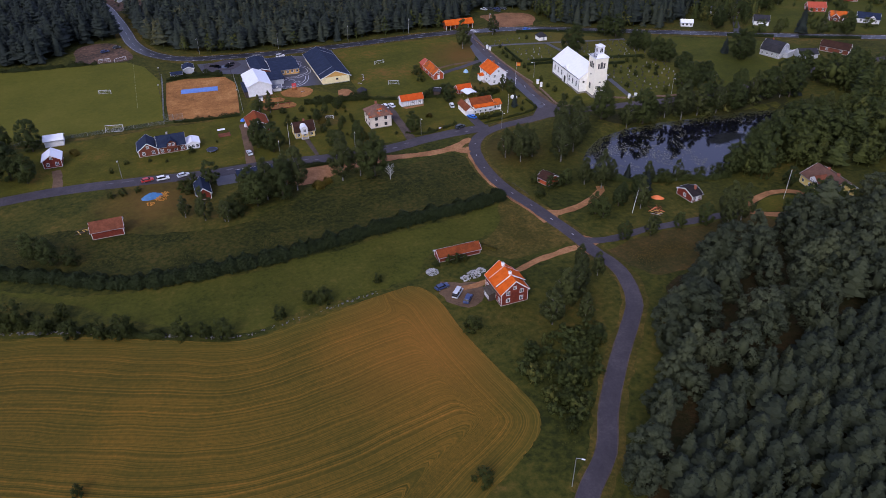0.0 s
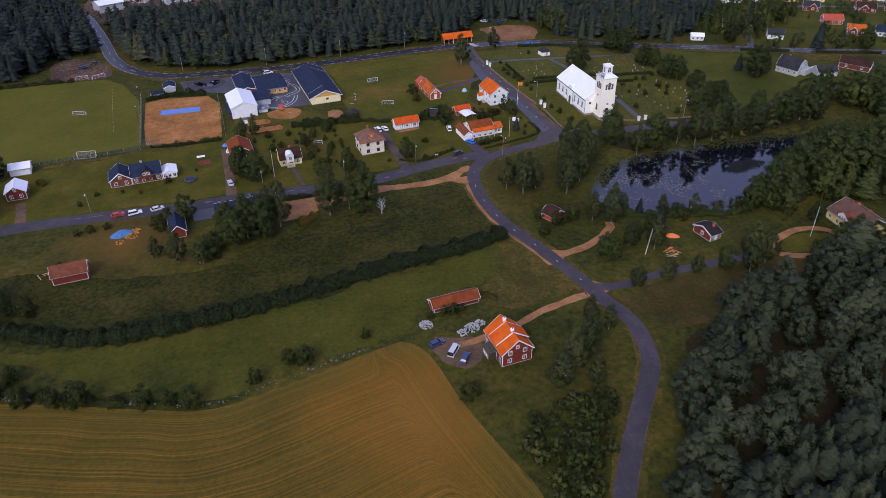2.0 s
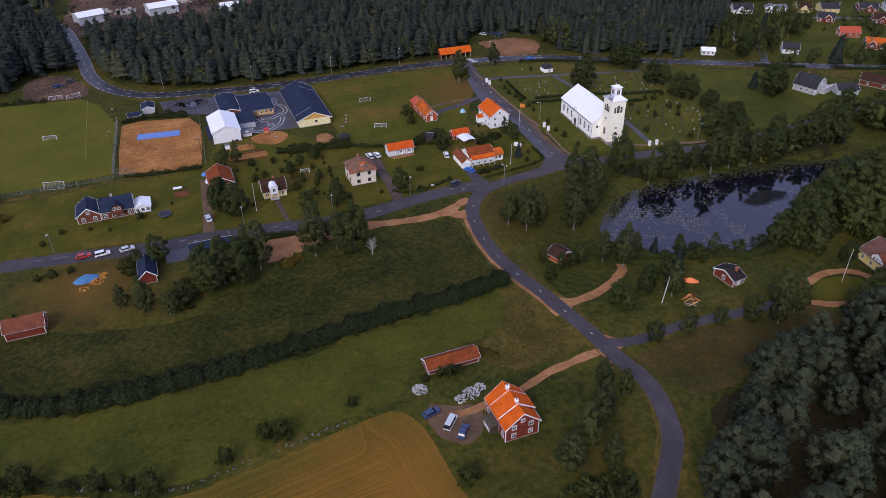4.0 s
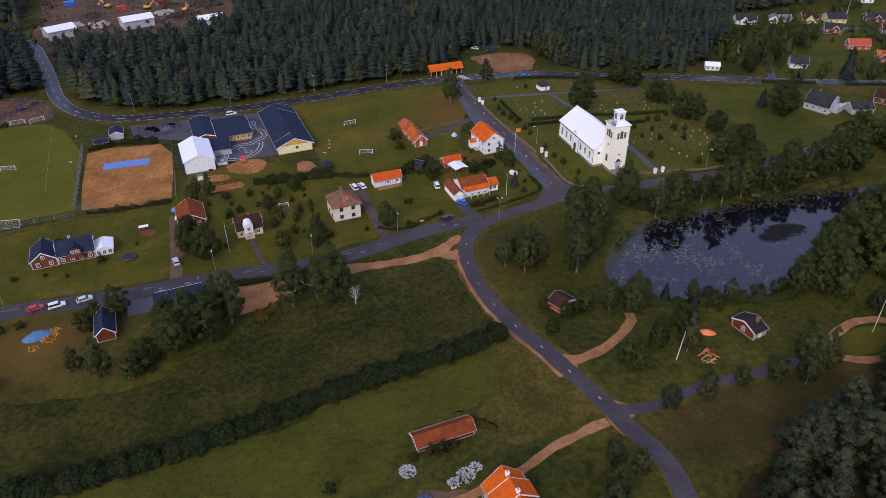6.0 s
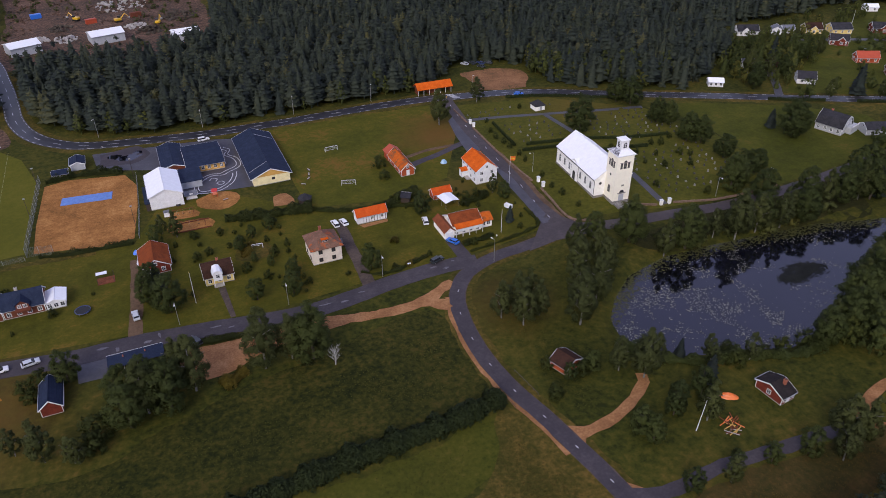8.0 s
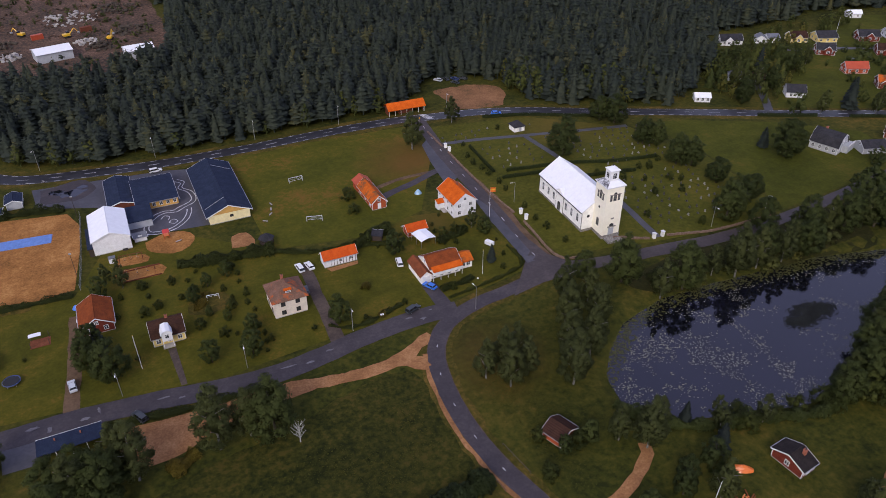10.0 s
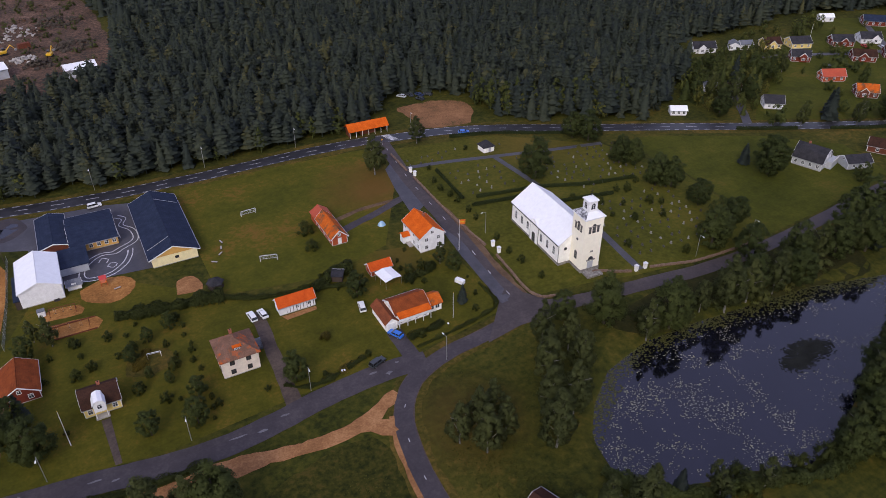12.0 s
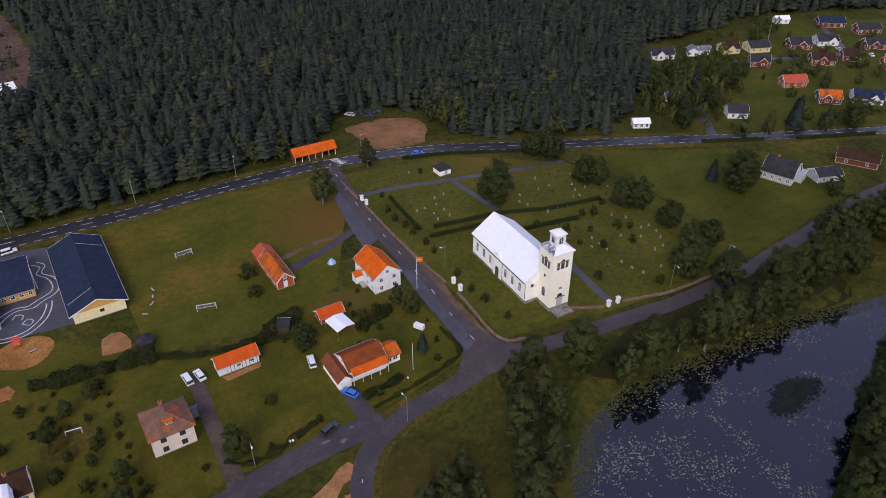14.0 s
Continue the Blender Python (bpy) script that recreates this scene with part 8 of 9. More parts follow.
def fence(pts, h, gap, label):
    e = thing("fence", 0, 0, 0, label, "fence")
    line = [Vector((*p, 0)) for p in pts]
    for a, b in zip(line, line[1:]):
        n = max(1, round((b - a).length / gap))
        for k in range(n + 1):
            p = a.lerp(b, k / n)
            part("post", tube((p.x, p.y, -0.1), (p.x, p.y, h), 0.05, n=5), "steel", e)
        bm = bmesh.new()
        for k in range(int(h / 0.25) + 1):
            add_tube(bm, (a.x, a.y, k * 0.25 + 0.05), (b.x, b.y, k * 0.25 + 0.05), 0.018, 0.018, 3)
        m = int((b - a).length / 0.5)
        for k in range(m):
            p = a.lerp(b, k / m)
            add_tube(bm, (p.x, p.y, 0), (p.x, p.y, h), 0.012, 0.012, 3)
        part("mesh_panel", bm, "net_grey", e)


fence([(-0.9, 361.8), (-2.3, 336), (-3.7, 311)], 3.4, 4.0, "tall grey wire-mesh fence beside the gravel court")
fence([(-3.7, 311), (4, 309.6)], 3.4, 4.0, "tall grey wire-mesh fence beside the gravel court")
fence([(31.4, 352), (30.6, 330), (29, 308)], 2.2, 5.0, "thin wire fence east of the court")
fence([(-66, 309.4), (-40, 308.6), (-4, 309)], 1.6, 6.0, "low wire fence along the pitch")


def rail(pts, label):
    e = thing("guard_rail", 0, 0, 0, label, "guard rail", "bridge rails")
    for a, b in zip(pts, pts[1:]):
        part("beam", tube((*a, 0.7), (*b, 0.7), 0.07, n=6), "bark", e)
    a, b = Vector((*pts[0], 0)), Vector((*pts[-1], 0))
    for k in range(6):
        p = a.lerp(b, k / 5)
        part("post", tube((p.x, p.y, -0.1), (p.x, p.y, 0.72), 0.05, n=5), "bark", e)


rail([(109.2, 206), (110.6, 196.5)], "weathered brown guard rail of the culvert bridge")
rail([(102.6, 201.5), (103.6, 195)], "weathered brown guard rail of the culvert bridge")

# zebra crossing
zc = [(168.4 + 0.28 * k * 1.0, 379.0 - 1.02 * k) for k in range(6)]
bz = bmesh.new()
for zx, zy in zc:
    add_ribbon(bz, [Vector((zx - 1.5, zy + 0.35, 0)), Vector((zx + 1.5, zy - 0.35, 0))], 0.5, 0.14, 0, 0.01)
tagged(part("zebra_crossing", bz, "road_paint", road_main, "worn white zebra crossing"), "", "", "", "")
for px_, py_ in ((163.6, 371.2),):
    e = thing("road_sign", px_, py_, 0, "small road sign on a steel post", "sign")
    part("post", tube((0, 0, -0.1), (0, 0, 2.6), 0.04, n=6), "steel", e)
    part("plate", tube((0, -0.04, 2.5), (0, -0.01, 2.5), 0.35, n=12), "yellow_paint", e)


# ---- school yard ----
yard = bpy.data.objects["school_yard"]


def paint_line(pts, width=0.22):
    bm = add_ribbon(bmesh.new(), spline(pts, 0.8), width, 0.075, 0, 0.01)
    part("painted_track", bm, "road_paint", yard, "white painted play track")


LOOP_A = [(64.5, 365), (66.6, 362), (65.2, 358), (67.8, 354), (68.4, 349), (67.2, 345.6), (63.4, 343.2), (60.7, 341.4), (57, 342.2), (54, 340.4), (51.4, 336.4), (51, 332.6), (53, 331.2), (57.6, 331.6), (61.6, 335), (63.6, 339), (64.2, 341.6)]
LOOP_B = [(63.2, 363.8), (65.2, 361.4), (63.8, 358), (66.2, 354), (66.9, 349.4), (65.8, 346.6), (62, 344.4), (59.6, 342.9), (56.6, 343.6), (52.6, 341.4), (50, 336.8), (49.5, 332), (52.4, 329.7), (58.2, 330.2), (62.8, 334), (65, 338.6), (65.7, 342.2)]
paint_line(LOOP_A)
paint_line(LOOP_B)
paint_line([(57.4, 335.4), (58.8, 337), (60.2, 335.6), (59, 334), (57.4, 335.4)], 0.16)
paint_line([(55.4, 338.6), (56.4, 340.4), (58.2, 339.2), (57.4, 337.4)], 0.2)
paint_line([(62, 371), (62.6, 360), (63.2, 350)], 0.14)


def swing(x, y, w, rz=0.0):
    e = thing("swing_frame", x, y, 0, "timber swing frame with hanging seats", "swing", "playground swings", rz)
    for s in (-w / 2, w / 2):
        for d in (-1.0, 1.0):
            part("leg", tube((s, d, 0), (s, 0, 2.3), 0.08, n=6), "brown_red", e)
    part("beam", tube((-w / 2, 0, 2.3), (w / 2, 0, 2.3), 0.09, n=6), "brown_red", e)
    for k in range(3):
        u = -w / 2 + w * (k + 0.7) / 3.4
        part("seat", box(u - 0.25, u + 0.25, -0.1, 0.1, 0.5, 0.55), "tyre", e)
        for o in (-0.22, 0.22):
            part("chain", tube((u + o, 0, 0.55), (u + o, 0, 2.25), 0.015, n=4), "steel", e)


swing(43.8, 317.6, 6.5, -3)
swing(44.6, 309.4, 10.0, -6)
e = thing("play_tower", 55.4, 326.0, 0.05, "red and orange climbing tower", "play tower")
for sx_, sy_ in ((-0.8, -0.8), (0.8, -0.8), (0.8, 0.8), (-0.8, 0.8)):
    part("post", box(sx_ - 0.07, sx_ + 0.07, sy_ - 0.07, sy_ + 0.07, 0, 2.6), "bright_red", e)
part("platform", box(-0.9, 0.9, -0.9, 0.9, 1.2, 1.32), "orange_paint", e)
part("roof", add_prism(bmesh.new(), [(-1.1, 2.5), (0, 3.3), (1.1, 2.5), (0, 3.2)], "x", -1.0, 1.0), "car_red", e)
part("slide", add_prism(bmesh.new(), [(0.9, 1.25), (3.2, 0.2), (3.2, 0.28), (0.9, 1.33)], "x", -0.35, 0.35), "car_red", e)
for bx_, by_ in ((58.4, 322.0), (85.9, 321.8), (88.6, 325.4), (89.6, 328.6), (90.4, 332), (16, 384.4), (21, 383.8)):
    e = thing("bench", bx_, by_, 0.05, "weathered timber bench on the grass", "bench", "benches", (bx_ * 31) % 180)
    part("seat", box(-0.9, 0.9, -0.22, 0.22, 0.42, 0.48), "concrete", e)
    for sx_ in (-0.7, 0.7):
        part("leg", box(sx_ - 0.05, sx_ + 0.05, -0.2, 0.2, 0, 0.42), "dark_wood", e)
e = thing("storage_box", 38.6, 319.2, 0, "small white garden shed beside the gymnasium", "shed")
part("body", box(-0.9, 0.9, -0.8, 0.8, 0, 1.7, 0.02), "white_wood", e)
part("roof", box(-1.0, 1.0, -0.9, 0.9, 1.7, 1.8), "grey_roof", e)
e = thing("playground_rail", 45.0, 311.9, 0.05, "low brown timber edging round the swings", "edging")
part("rail", box(-6.2, 6.2, -0.06, 0.06, 0, 0.35), "brown_red", e)
part("rail", box(-6.2, 6.2, -5.6, -5.48, 0, 0.35), "brown_red", e)

# ---- gardens ----
e = thing("trampoline", 11.7, 274.7, 0, "round black garden trampoline with dark rim", "trampoline")
part("mat", tube((0, 0, 0.82), (0, 0, 0.86), 1.75, n=24), "black_metal", e)
bt = bmesh.new()
for k in range(24):
    a0, a1 = 2 * math.pi * k / 24, 2 * math.pi * (k + 1) / 24
    add_tube(bt, (2 * math.cos(a0), 2 * math.sin(a0), 0.86), (2 * math.cos(a1), 2 * math.sin(a1), 0.86), 0.12, 0.12, 5)
part("rim", bt, "car_navy", e)
for k in range(6):
    a0 = k * math.pi / 3
    part("leg", tube((1.9 * math.cos(a0), 1.9 * math.sin(a0), 0), (1.9 * math.cos(a0), 1.9 * math.sin(a0), 0.85), 0.04, n=5), "steel", e)
e = thing("garden_pergola", 18.2, 288.2, 0, "open timber pergola with white canopy on the lawn", "pergola")
for sx_ in (-2.2, 2.2):
    for sy_ in (-1.6, 1.6):
        part("post", box(sx_ - 0.06, sx_ + 0.06, sy_ - 0.06, sy_ + 0.06, 0, 2.1), "dark_wood", e)
part("canopy", box(-2.4, 0.6, 0.3, 1.8, 2.1, 2.2), "white_metal_roof", e)
part("deck", box(-2.4, 2.4, -1.8, 1.8, -0.1, 0.12), "rust_tiles", e)
e = thing("rowing_boat", 27.9, 294.4, 0.05, "small white upturned rowing boat", "boat", "", 80)
bb = bmesh.new()
secs = []
for k in range(7):
    t = k / 6
    w = 0.75 * math.sin(math.pi * min(1, 0.12 + 0.88 * t)) ** 0.6 + 0.05
    secs.append([bb.verts.new((-1.9 + 3.8 * t, w * math.cos(a), 0.55 * math.sin(a))) for a in (0, 0.6, 1.2, math.pi / 2, 1.94, 2.54, math.pi)])
for a, b in zip(secs, secs[1:]):
    for k in range(6):
        bb.faces.new((a[k], b[k], b[k + 1], a[k + 1]))
bb.faces.new(secs[0])
bb.faces.new(secs[-1][::-1])
part("hull", bb, "white_wood", e)
part("keel", box(-1.8, 1.8, -0.04, 0.04, 0.53, 0.6), "dark_wood", e)
carport = thing("carport", 24.0, 246.8, 0, "low carport with blue-black roof and white trim", "carport")
part("roof", add_prism(bmesh.new(), [(-2.2, 2.3), (2.2, 2.9), (2.2, 3.05), (-2.2, 2.45)], "x", -6.8, 6.6), "blue_black_roof", carport)
part("fascia", box(-6.8, 6.6, 2.2, 2.26, 2.75, 3.1), "white_wood", carport)
part("back_wall", box(-6.4, 6.2, 1.8, 1.95, 0, 2.7), "falu_red", carport)
part("side_wall", box(-6.4, -6.25, -1.9, 1.8, 0, 2.3), "falu_red", carport)
for k in range(5):
    part("post", box(-6.3 + k * 3.1, -6.18 + k * 3.1, -1.95, -1.83, 0, 2.35), "white_wood", carport)
for cx_ in (-3, 2.2):
    part("vent", tube((cx_, 0.8, 2.6), (cx_, 0.8, 3.4), 0.16), "brick_red", carport)
patch("parking_pad", [(9.5, 252.5), (17, 253), (17, 244.8), (10, 245)], "yard_asphalt", 0.052, "asphalt pad beside the carport")
pv = thing("dark_shed", 115.2, 296.2, 0, "small dark-roofed garden shed among shrubs", "shed", "", -30)
part("wall", box(-1.5, 1.5, -1.3, 1.3, 0, 2.0), "dark_wood", pv)
part("roof", add_prism(bmesh.new(), [(-1.6, 1.9), (1.6, 2.5), (1.6, 2.6), (-1.6, 2.0)], "x", -1.8, 1.8), "dark_tiles", pv)
part("fascia", box(-1.8, 1.8, 1.6, 1.66, 2.3, 2.65), "white_wood", pv)
for mx_, my_ in ((101.6, 258.9), (102.2, 258.8), (75.8, 305), (133, 262.2)):
    e = thing("letter_box", mx_, my_, 0, "white letter box on a post", "letter box", "letter boxes")
    part("post", tube((0, 0, 0), (0, 0, 1.0), 0.04, n=5), "dark_wood", e)
    part("box", box(-0.18, 0.18, -0.22, 0.22, 1.0, 1.35, 0.02), "white_wood", e)
patch("paving", [(96.5, 285.4), (105, 286), (105.4, 287.6), (95.6, 287.5)], "gravel", 0.05, "pale stone slabs before the garage")
patch("garden_path", [(48.6, 256), (50, 256), (49.6, 271), (47.6, 271)], "drive_soil", 0.05, "dark garden path to the yellow house")
patch("garden_bed", [(55, 283), (60, 280.5), (66, 283), (66, 289), (58, 291)], "rough_grass", 0.045, "overgrown vegetable bed", rag=1.0)
hedge("flower_bed", "yellow and orange autumn flowers in the garden", [(57, 284), (59.5, 287), (61, 291)], 2.4, 1.0, "weeds_yellow", 51, 30, 0.6)
hedge("currant_bush", "yellowing currant bush on the lawn", [(102, 272.6), (103.4, 274.4)], 2.0, 1.5, "weeds_yellow", 52, 60, 0.3)
hedge("flower_bed", "yellow weeds beside the shed", [(81.5, 172.5), (84, 171.4), (85.4, 169.4)], 2.4, 0.9, "weeds_yellow", 53, 40, 0.5)
hedge("golden_bush", "golden-leaved shrub in the garden", [(-39.5, 291), (-37.5, 292.2)], 3.2, 2.2, "weeds_yellow", 54, 60, 0.2)
hedge("golden_bush", "yellow-flowering shrub beside the villa", [(101.2, 259.6), (103, 259.8)], 2.0, 1.2, "weeds_yellow", 55, 60, 0.3)
hedge("garden_hedge", "rose and lilac shrubs before the villa", [(121.5, 262.4), (125, 263.6), (129, 263.4), (132.5, 264.6)], 2.0, 1.1, "leaves_bush", 56, 26, 0.6)
hedge("garden_shrubs", "mixed garden shrubs", [(132, 284), (135, 287), (139, 286.6), (143, 290)], 2.6, 1.7, "leaves_bush", 57, 26, 0.6)
hedge("garden_shrubs", "shrubs along the garden boundary", [(88, 262), (92, 258.8), (98, 258.6), (104, 260.4), (109, 261.8)], 1.6, 0.9, "leaves_bush", 60, 18, 0.7)


def dead_tree(x, y, h):
    e = thing("dead_tree", x, y, 0, "bare silvery dead tree with many thin branches", "tree")
    rng = random.Random(17)
    part("trunk", tube((0, 0, -0.3), (0.2, 0.1, h * 0.75), 0.16, 0.07, 7), "silver_wood", e)
    for k in range(22):
        z = h * (0.18 + 0.55 * k / 22)
        a, ln = k * 2.4 + rng.uniform(-0.4, 0.4), h * rng.uniform(0.22, 0.40)
        tip = (ln * 0.7 * math.cos(a), ln * 0.7 * math.sin(a), z + ln * 0.8)
        bm = bmesh.new()
        add_tube(bm, (0, 0, z), tip, 0.055, 0.02, 5)
        for _ in range(3):
            q = rng.uniform(0.4, 0.9)
            m = [v * q for v in tip[:2]] + [z + (tip[2] - z) * q]
            add_tube(bm, m, (m[0] + rng.uniform(-0.5, 0.5), m[1] + rng.uniform(-0.5, 0.5), m[2] + rng.uniform(0.3, 0.8)), 0.03, 0.012, 4)
        part("branch", bm, "silver_wood", e)


plain("silver_wood", (0.34, 0.34, 0.33), 0.9)
dead_tree(69.4, 226.4, 6.5)


# ---- graves ----
def gravestone_mesh(k):
    w, h = (0.6, 0.8) if k == 0 else ((0.45, 1.0) if k == 1 else (0.75, 0.5))
    sec = [(-w / 2, -0.1), (w / 2, -0.1), (w / 2, h * 0.8)] + [(w / 2 * math.cos(a), h * 0.8 + h * 0.2 * math.sin(a)) for a in (0.5, 1.2, 1.94, 2.64)] + [(-w / 2, h * 0.8)]
    bm = add_prism(bmesh.new(), sec, "y", -0.12, 0.12)
    add_box(bm, -w / 2 - 0.12, w / 2 + 0.12, -0.25, 0.25, -0.1, 0.12)
    me = bpy.data.meshes.new("gravestone")
    bm.to_mesh(me)
    bm.free()
    return me


surface("pale_granite", two((0.16, 0.155, 0.145), (0.34, 0.33, 0.31)), 0.8, 6, 0.4, 0.5)
surface("dark_granite", two((0.035, 0.034, 0.036), (0.10, 0.095, 0.09)), 0.8, 6, 0.4, 0.5)
GRAVES = []
for k in range(3):
    for m in ("dark_granite", "pale_granite"):
        me = gravestone_mesh(k)
        me.materials.append(MATS[m])
        GRAVES.append((me, m))
rg = random.Random(77)
PLOTS = [(199, 263, 236, 292, 4.2, 3.6), (206, 304, 243, 330, 4.0, 3.6), (174, 320, 192, 338, 4.6, 4.4), (174, 350, 206, 357, 5.0, 4.0), (165, 350, 173, 358, 5.0, 4.0), (202, 318, 208, 336, 4.0, 4.4)]
for ax0, ay0, ax1, ay1, sx_, sy_ in PLOTS:
    gy_ = ay0
    while gy_ < ay1:
        gx_ = ax0 + rg.uniform(0, 1)
        while gx_ < ax1:
            if rg.random() < 0.86 and abs(gx_ - 197) > 2.5:
                px_, py_ = gx_ + rg.uniform(-0.5, 0.5), gy_ + rg.uniform(-0.3, 0.3)
                me, m = GRAVES[rg.choice((0, 2, 2, 4, 0, 4, 0, 3, 1, 5))]
                o = new("gravestone", me)
                o.matrix_world = pose(px_, py_, land(px_, py_) + 0.02, rg.uniform(-3, 3), rg.uniform(-3, 3), 90 + rg.uniform(-8, 8))
                tagged(o, "dark granite gravestone in the grass" if m == "dark_granite" else "pale stone gravestone in the grass", "gravestone", "gravestones")
            gx_ += sx_ * rg.uniform(0.7, 1.3)
        gy_ += sy_


# ---- pond plants ----
def lilies():
    rng = np.random.default_rng(5)
    px, py = rng.uniform(138, 268, 60000), rng.uniform(184, 236, 60000)
    d = signed(_pa, _pb, px, py)
    clump = np.array([noise.noise(Vector((a * 0.09, b * 0.09, 3.1))) + 0.6 * noise.noise(Vector((a * 0.35, b * 0.35, 7.7))) for a, b in zip(px, py)])
    shore = np.clip(1 + d / 7.0, 0, 1) * np.clip((py - 205) / 16, 0.05, 1)
    away = ((px - 208.2) / 10) ** 2 + ((py - 210.4) / 5.6) ** 2 > 1
    chance = 0.9 * shore ** 1.2 + np.clip(clump * 1.5 - 0.06, 0.010, 0.36) * (d < -1.0) * np.clip(1.35 - (px - 150) / 95, 0.12, 1)
    ok = away & (d < 0.3) & (rng.uniform(0, 1, len(px)) < chance)
    near = shore[ok] > 0.3
    px, py = px[ok], py[ok]
    for name, pick, material, words in (("water_lilies", near, "lily_pads", "yellow-green lily pads, thick along the bank"), ("pond_pads", ~near, "open_pads", "pale floating pads scattered over the pond")):
        x, y = px[pick], py[pick]
        n = len(x)
        r = rng.uniform(0.12, 0.36, n) if name == "water_lilies" else rng.uniform(0.07, 0.22, n)
        ang = np.arange(6) * math.pi / 3
        a0 = rng.uniform(0, 1, n)
        v = np.stack([x[:, None] + r[:, None] * np.cos(ang + a0[:, None]), y[:, None] + r[:, None] * np.sin(ang + a0[:, None]) * rng.uniform(0.5, 1, (n, 1)), -1.035 + rng.uniform(0, 0.03, (n, 6))], -1).reshape(-1, 3)
        i = np.arange(n)[:, None] * 6
        f = np.vstack([i + np.array([0, 1, 2, 3]), i + np.array([0, 3, 4, 5])])
        me = quick_mesh(name, v, f, material)
        tagged(part(name, me, None, None), words, "water plants", "", "stuff")


lilies()
# dark bank patch: the trees' shade is painted into the litter colour
patch("pond_bank", [(170, 243), (176, 236), (196, 231), (214, 230), (236, 228), (256, 226), (262, 246), (236, 246), (212, 246), (190, 247.5)], "shaded_floor", 0.03, "leaf litter on the pond bank, tree shade put into its dark colour", rag=1.2)


def weed_bed():
    rng = np.random.default_rng(4)
    n = 2600
    lobe = rng.uniform(0, 1, n) < 0.68
    a, r = rng.uniform(0, 2 * math.pi, n), rng.uniform(0, 1, n) ** 0.62
    x = np.where(lobe, 210.5, 203.6) + r * np.cos(a) * np.where(lobe, 6.6, 4.2) + rng.normal(0, 0.8, n)
    y = np.where(lobe, 210.8, 208.8) + r * np.sin(a) * np.where(lobe, 3.3, 2.3) - r * np.cos(a) * 0.9 + rng.normal(0, 0.6, n)
    s = rng.uniform(0.10, 0.34, n)
    ang = np.arange(6) * math.pi / 3
    v = np.stack([x[:, None] + s[:, None] * np.cos(ang), y[:, None] + s[:, None] * np.sin(ang) * 0.8, -1.038 + rng.uniform(0, 0.02, (n, 6))], -1).reshape(-1, 3)
    i = np.arange(n)[:, None] * 6
    me = quick_mesh("weed_mat", v, np.vstack([i + np.array([0, 1, 2, 3]), i + np.array([0, 3, 4, 5])]), "weed")
    tagged(part("weed_mat", me, None, None), "dark mat of water weed in the pond", "water plants", "", "stuff")


surface("weed", two((0.009, 0.010, 0.010), (0.022, 0.024, 0.022)), 0.4, 3, 0.9, 0.05)
weed_bed()


# ---- rough grass ----
def tufts(name, label, poly, n, size, material, seed):
    """Tussocks that stand out of the sward."""
    rng = np.random.default_rng(seed)
    a = np.array(poly, float)
    x = rng.uniform(a[:, 0].min(), a[:, 0].max(), n * 2)
    y = rng.uniform(a[:, 1].min(), a[:, 1].max(), n * 2)
    c = np.array([noise.noise(Vector((p * 0.07, q * 0.07, seed))) for p, q in zip(x, y)])
    inward = -signed(a, np.roll(a, -1, 0), x, y)
    ok = np.where((inward > 0) & (c + rng.normal(0, 0.25, len(x)) > 0.35 * np.exp(-inward / 5) - 0.02) & (rng.uniform(0, 1, len(x)) < inward / 7))[0][:n]
    x, y = x[ok], y[ok]
    p = np.stack([x, y, land_np(x, y) + size * 0.35], 1)
    out = np.tile([0.0, 0.0, 1.0], (len(p), 1))
    q = leaf_sprays(rng, p, out, size, 0.3)
    me = quick_mesh(name, q, np.arange(len(q)).reshape(-1, 3), material, np.repeat(np.clip(c[ok] * 0.8 + 0.4, 0, 1), 3), np.repeat(unit(out + rng.normal(0, 0.15, out.shape)), 3, 0))
    tagged(part(name, me, None, None), label, "grass", "", "stuff")


foliage("tuft_green", [(0.05, (0.0302, 0.0348, 0.0086)), (0.5, (0.0580, 0.0603, 0.0134)), (1.0, (0.1102, 0.0905, 0.0211))], 0.9, 0.1)
foliage("tuft_dry", [(0.05, (0.0360, 0.0317, 0.0086)), (0.5, (0.0720, 0.0540, 0.0144)), (1.0, (0.1368, 0.0900, 0.0245))], 0.9, 0.1)
tufts("grass_tufts", "tussocks of coarse meadow grass", [(-60, 214), (-40, 206), (0, 192), (50, 196), (100, 202), (102, 232), (70, 224), (10, 214), (-20, 220), (-60, 236)], 11700, 0.22, "tuft_green", 61)
tufts("grass_tufts", "tussocks of coarse meadow grass", [(-50, 200), (-30, 178), (0, 162), (50, 166), (66, 172), (86, 178), (100, 194), (60, 192), (5, 187), (-20, 189)], 11700, 0.22, "tuft_green", 62)
tufts("dry_grass", "tall dry grass beside the lane", [(81, 163), (107, 165), (108, 178), (101, 196), (90, 180)], 6500, 0.22, "tuft_dry", 63)
tufts("dry_grass", "tall dry grass round the farmhouse", [(60, 138), (66, 108), (64, 88), (84, 104), (110, 134), (112, 158), (98, 158), (84, 150), (66, 142)], 9100, 0.22, "tuft_green", 64)
tufts("dry_grass", "brown dry grass in the clearing", [(116, 156), (124, 140), (150, 141), (178, 147), (176, 157), (150, 158)], 6500, 0.22, "tuft_dry", 65)
tufts("grass_tufts", "tussocks between lane and pond", [(112, 186), (130, 188), (140, 204), (148, 226), (150, 252), (120, 250), (109, 236), (107, 215)], 9100, 0.22, "tuft_green", 66)

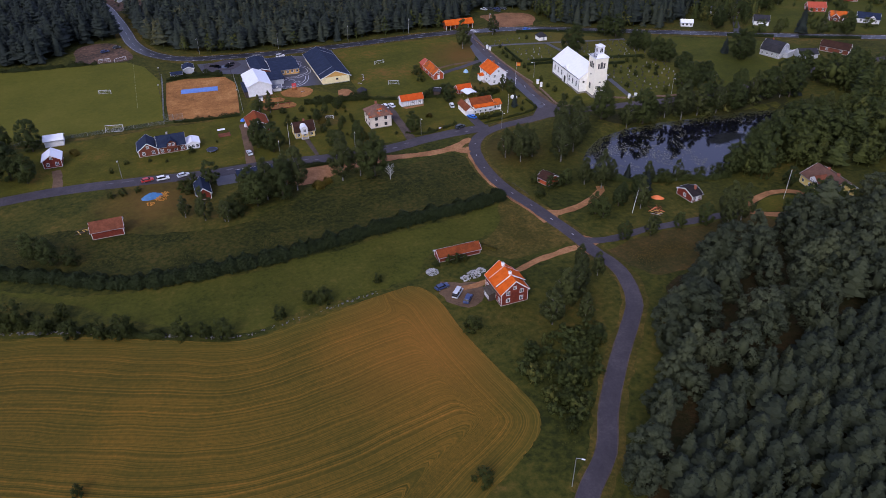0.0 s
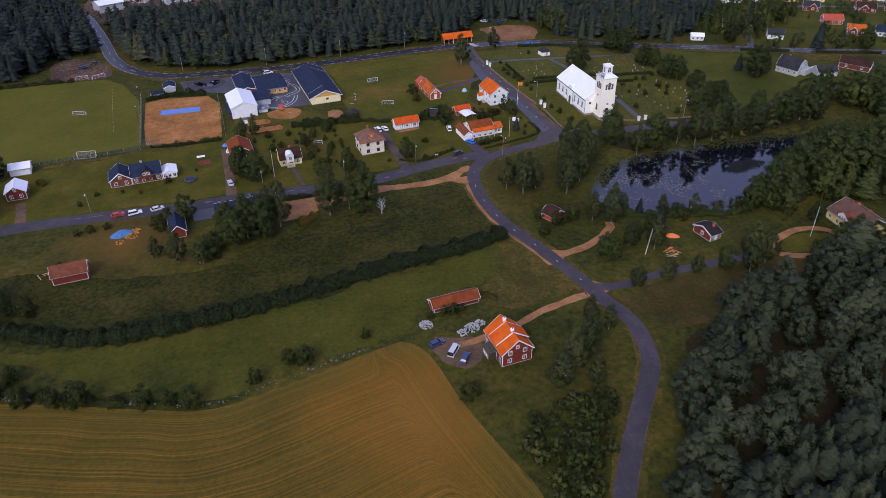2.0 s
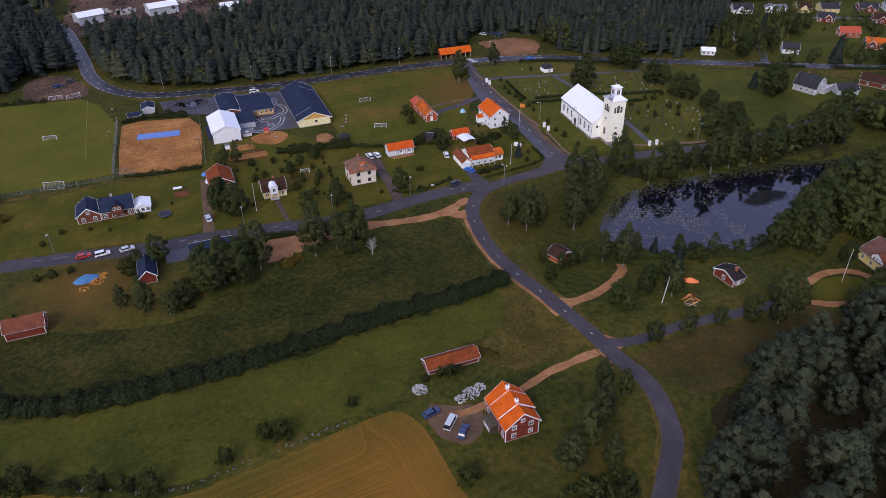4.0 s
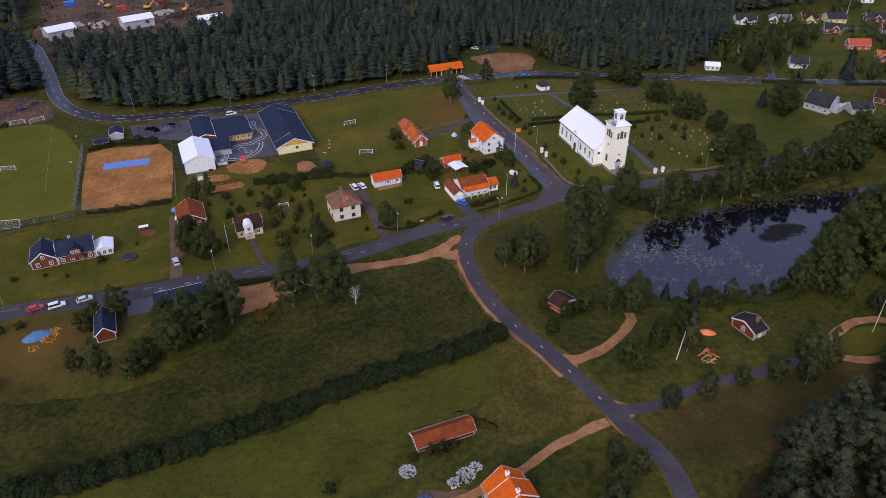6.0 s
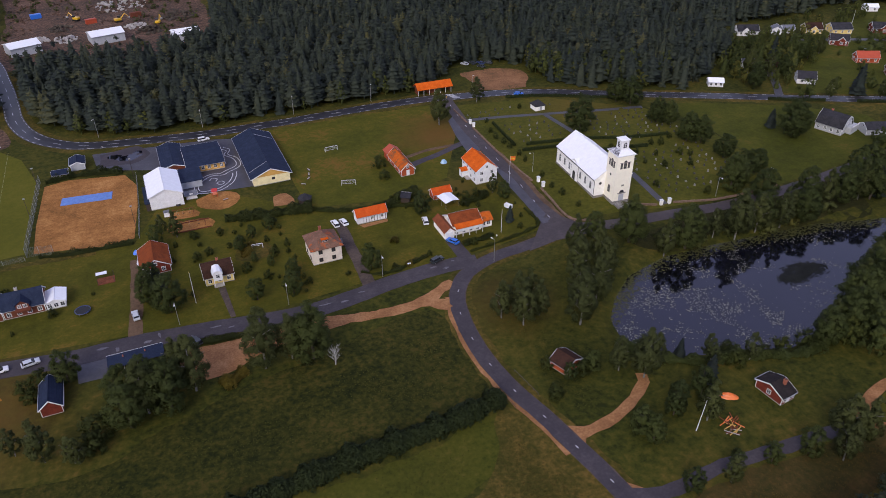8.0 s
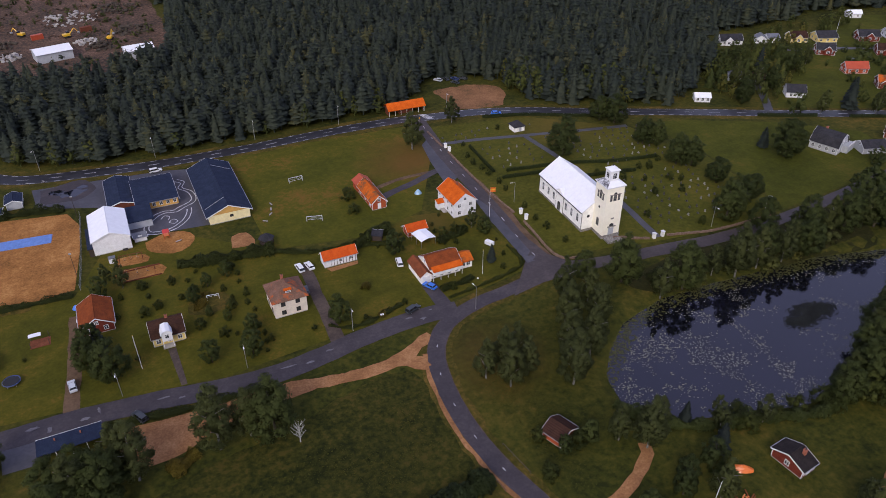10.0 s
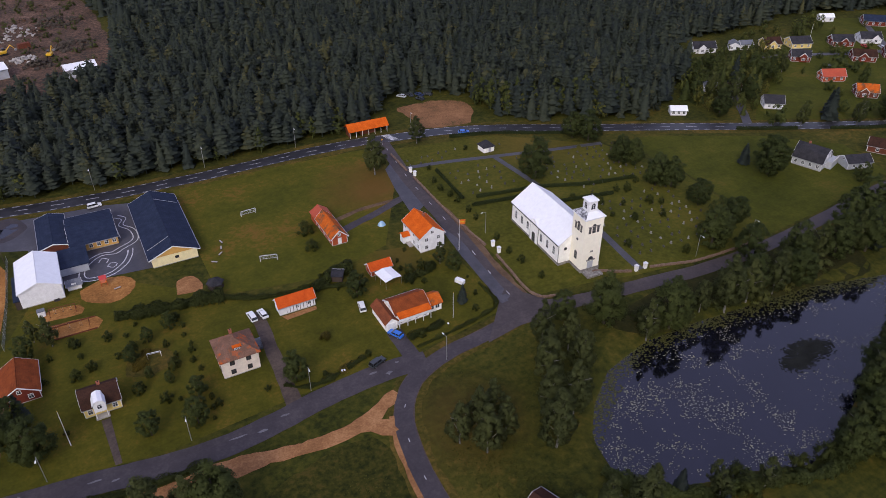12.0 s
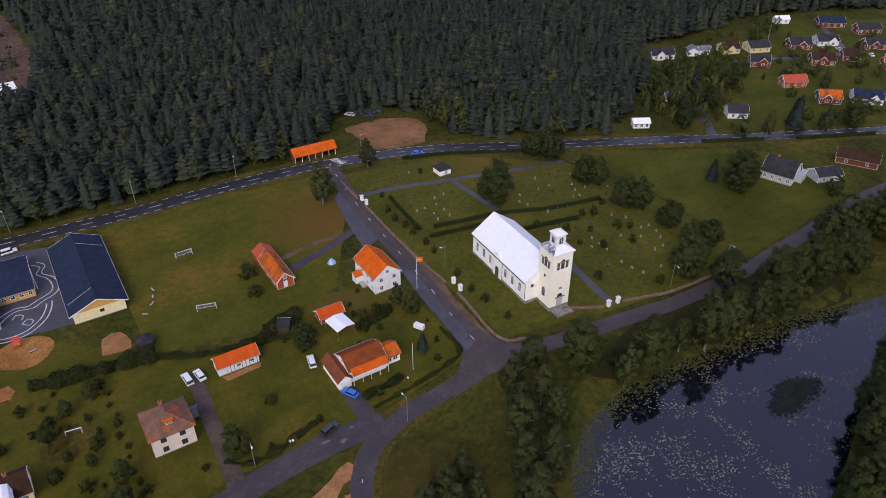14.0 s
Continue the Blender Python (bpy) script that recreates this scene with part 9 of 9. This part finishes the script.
woods("yard_scrub", "scrub growing over the works yard", scatter([(-28, 500), (70, 505), (86, 560), (80, 620), (74, 700), (-26, 710)], 9.5, 71, [[(-22, 540), (44, 540), (46, 590), (-16, 600)], [(-12, 520), (50, 520), (50, 545), (-12, 545)]]), {"bush": 3, "birch": 1}, 0.12, (1.8, 4.2), "leaves_broad", 72)
for tx, ty, th_ in ((60, 280, 4), (64, 276, 4.2), (57, 276, 3.6), (62, 270, 3), (66, 281, 3.5), (58, 293, 3), (48, 290, 3), (44, 288, 3.2), (70, 300, 3), (53, 300, 3), (45, 301, 3.4), (73, 304, 3.2), (80, 303.5, 3), (112, 296, 4), (119, 293, 3.4), (135, 289, 3.4), (139, 290, 3), (132, 286, 2.6)):
    tree("broad" if th_ >= 4 else "bush", tx, ty, th_, "bushy green garden shrub on the lawn", 0.95)
rb = random.Random(12)
for tx, ty in ((39, 298), (47, 296), (54, 291), (58, 299), (61, 302), (66, 290), (68, 284), (64, 268), (38, 290), (40, 271), (110, 262), (106, 296), (110, 299), (113, 291), (118, 297), (134, 291), (137, 283), (130, 280), (133, 276), (135, 296), (143, 264), (147, 270), (148, 278), (141, 272), (126, 262), (150, 288), (138, 300), (84, 262), (97, 261), (73, 262), (-6, 272), (-12, 274), (-20, 276), (4, 276), (-26, 270), (-16, 290), (14, 282)):
    tree("bush", tx + rb.uniform(-1, 1), ty + rb.uniform(-1, 1), rb.uniform(1.3, 3.0), "leafy garden shrub on the lawn", rb.uniform(0.6, 0.95))
for tx, ty, rz_ in ((137.6, 172.5, 14),):
    e = thing("dead_birch", tx, ty, 0, "bare leaning dead birch with white bark", "tree")
    part("trunk", tube((0, 0, -0.3), (1.6 if rz_ > 0 else -0.6, 0.6, 8.5), 0.10, 0.04), "white_wood", e)
rr_ = random.Random(31)
for rx_, ry_, rw_, rh_ in ((16, 256.4, 1.6, 0.5), (19.5, 254.6, 0.5, 0.9), (27, 254.6, 1.0, 0.6), (30, 256, 0.4, 1.0), (44, 253.4, 1.8, 0.3), (48, 252, 1.0, 0.3), (74, 251, 2.2, 0.3), (79, 250.4, 1.4, 0.4), (85, 252.6, 1.6, 0.3), (108, 255.4, 1.4, 0.4), (112, 253.8, 1.0, 0.6), (-20, 260.4, 2.4, 0.3), (-26, 261, 1.6, 0.3), (115, 256.6, 0.8, 0.3)):
    pts_ = [(rx_ + rw_ * rr_.uniform(0.6, 1.2) * math.cos(a_), ry_ + rh_ * rr_.uniform(0.5, 1.3) * math.sin(a_)) for a_ in [k_ * math.pi / 5 for k_ in range(10)]]
    patch("road_repair", pts_, "worn_asphalt", 0.138, "pale worn patch on the street", rag=0.5)
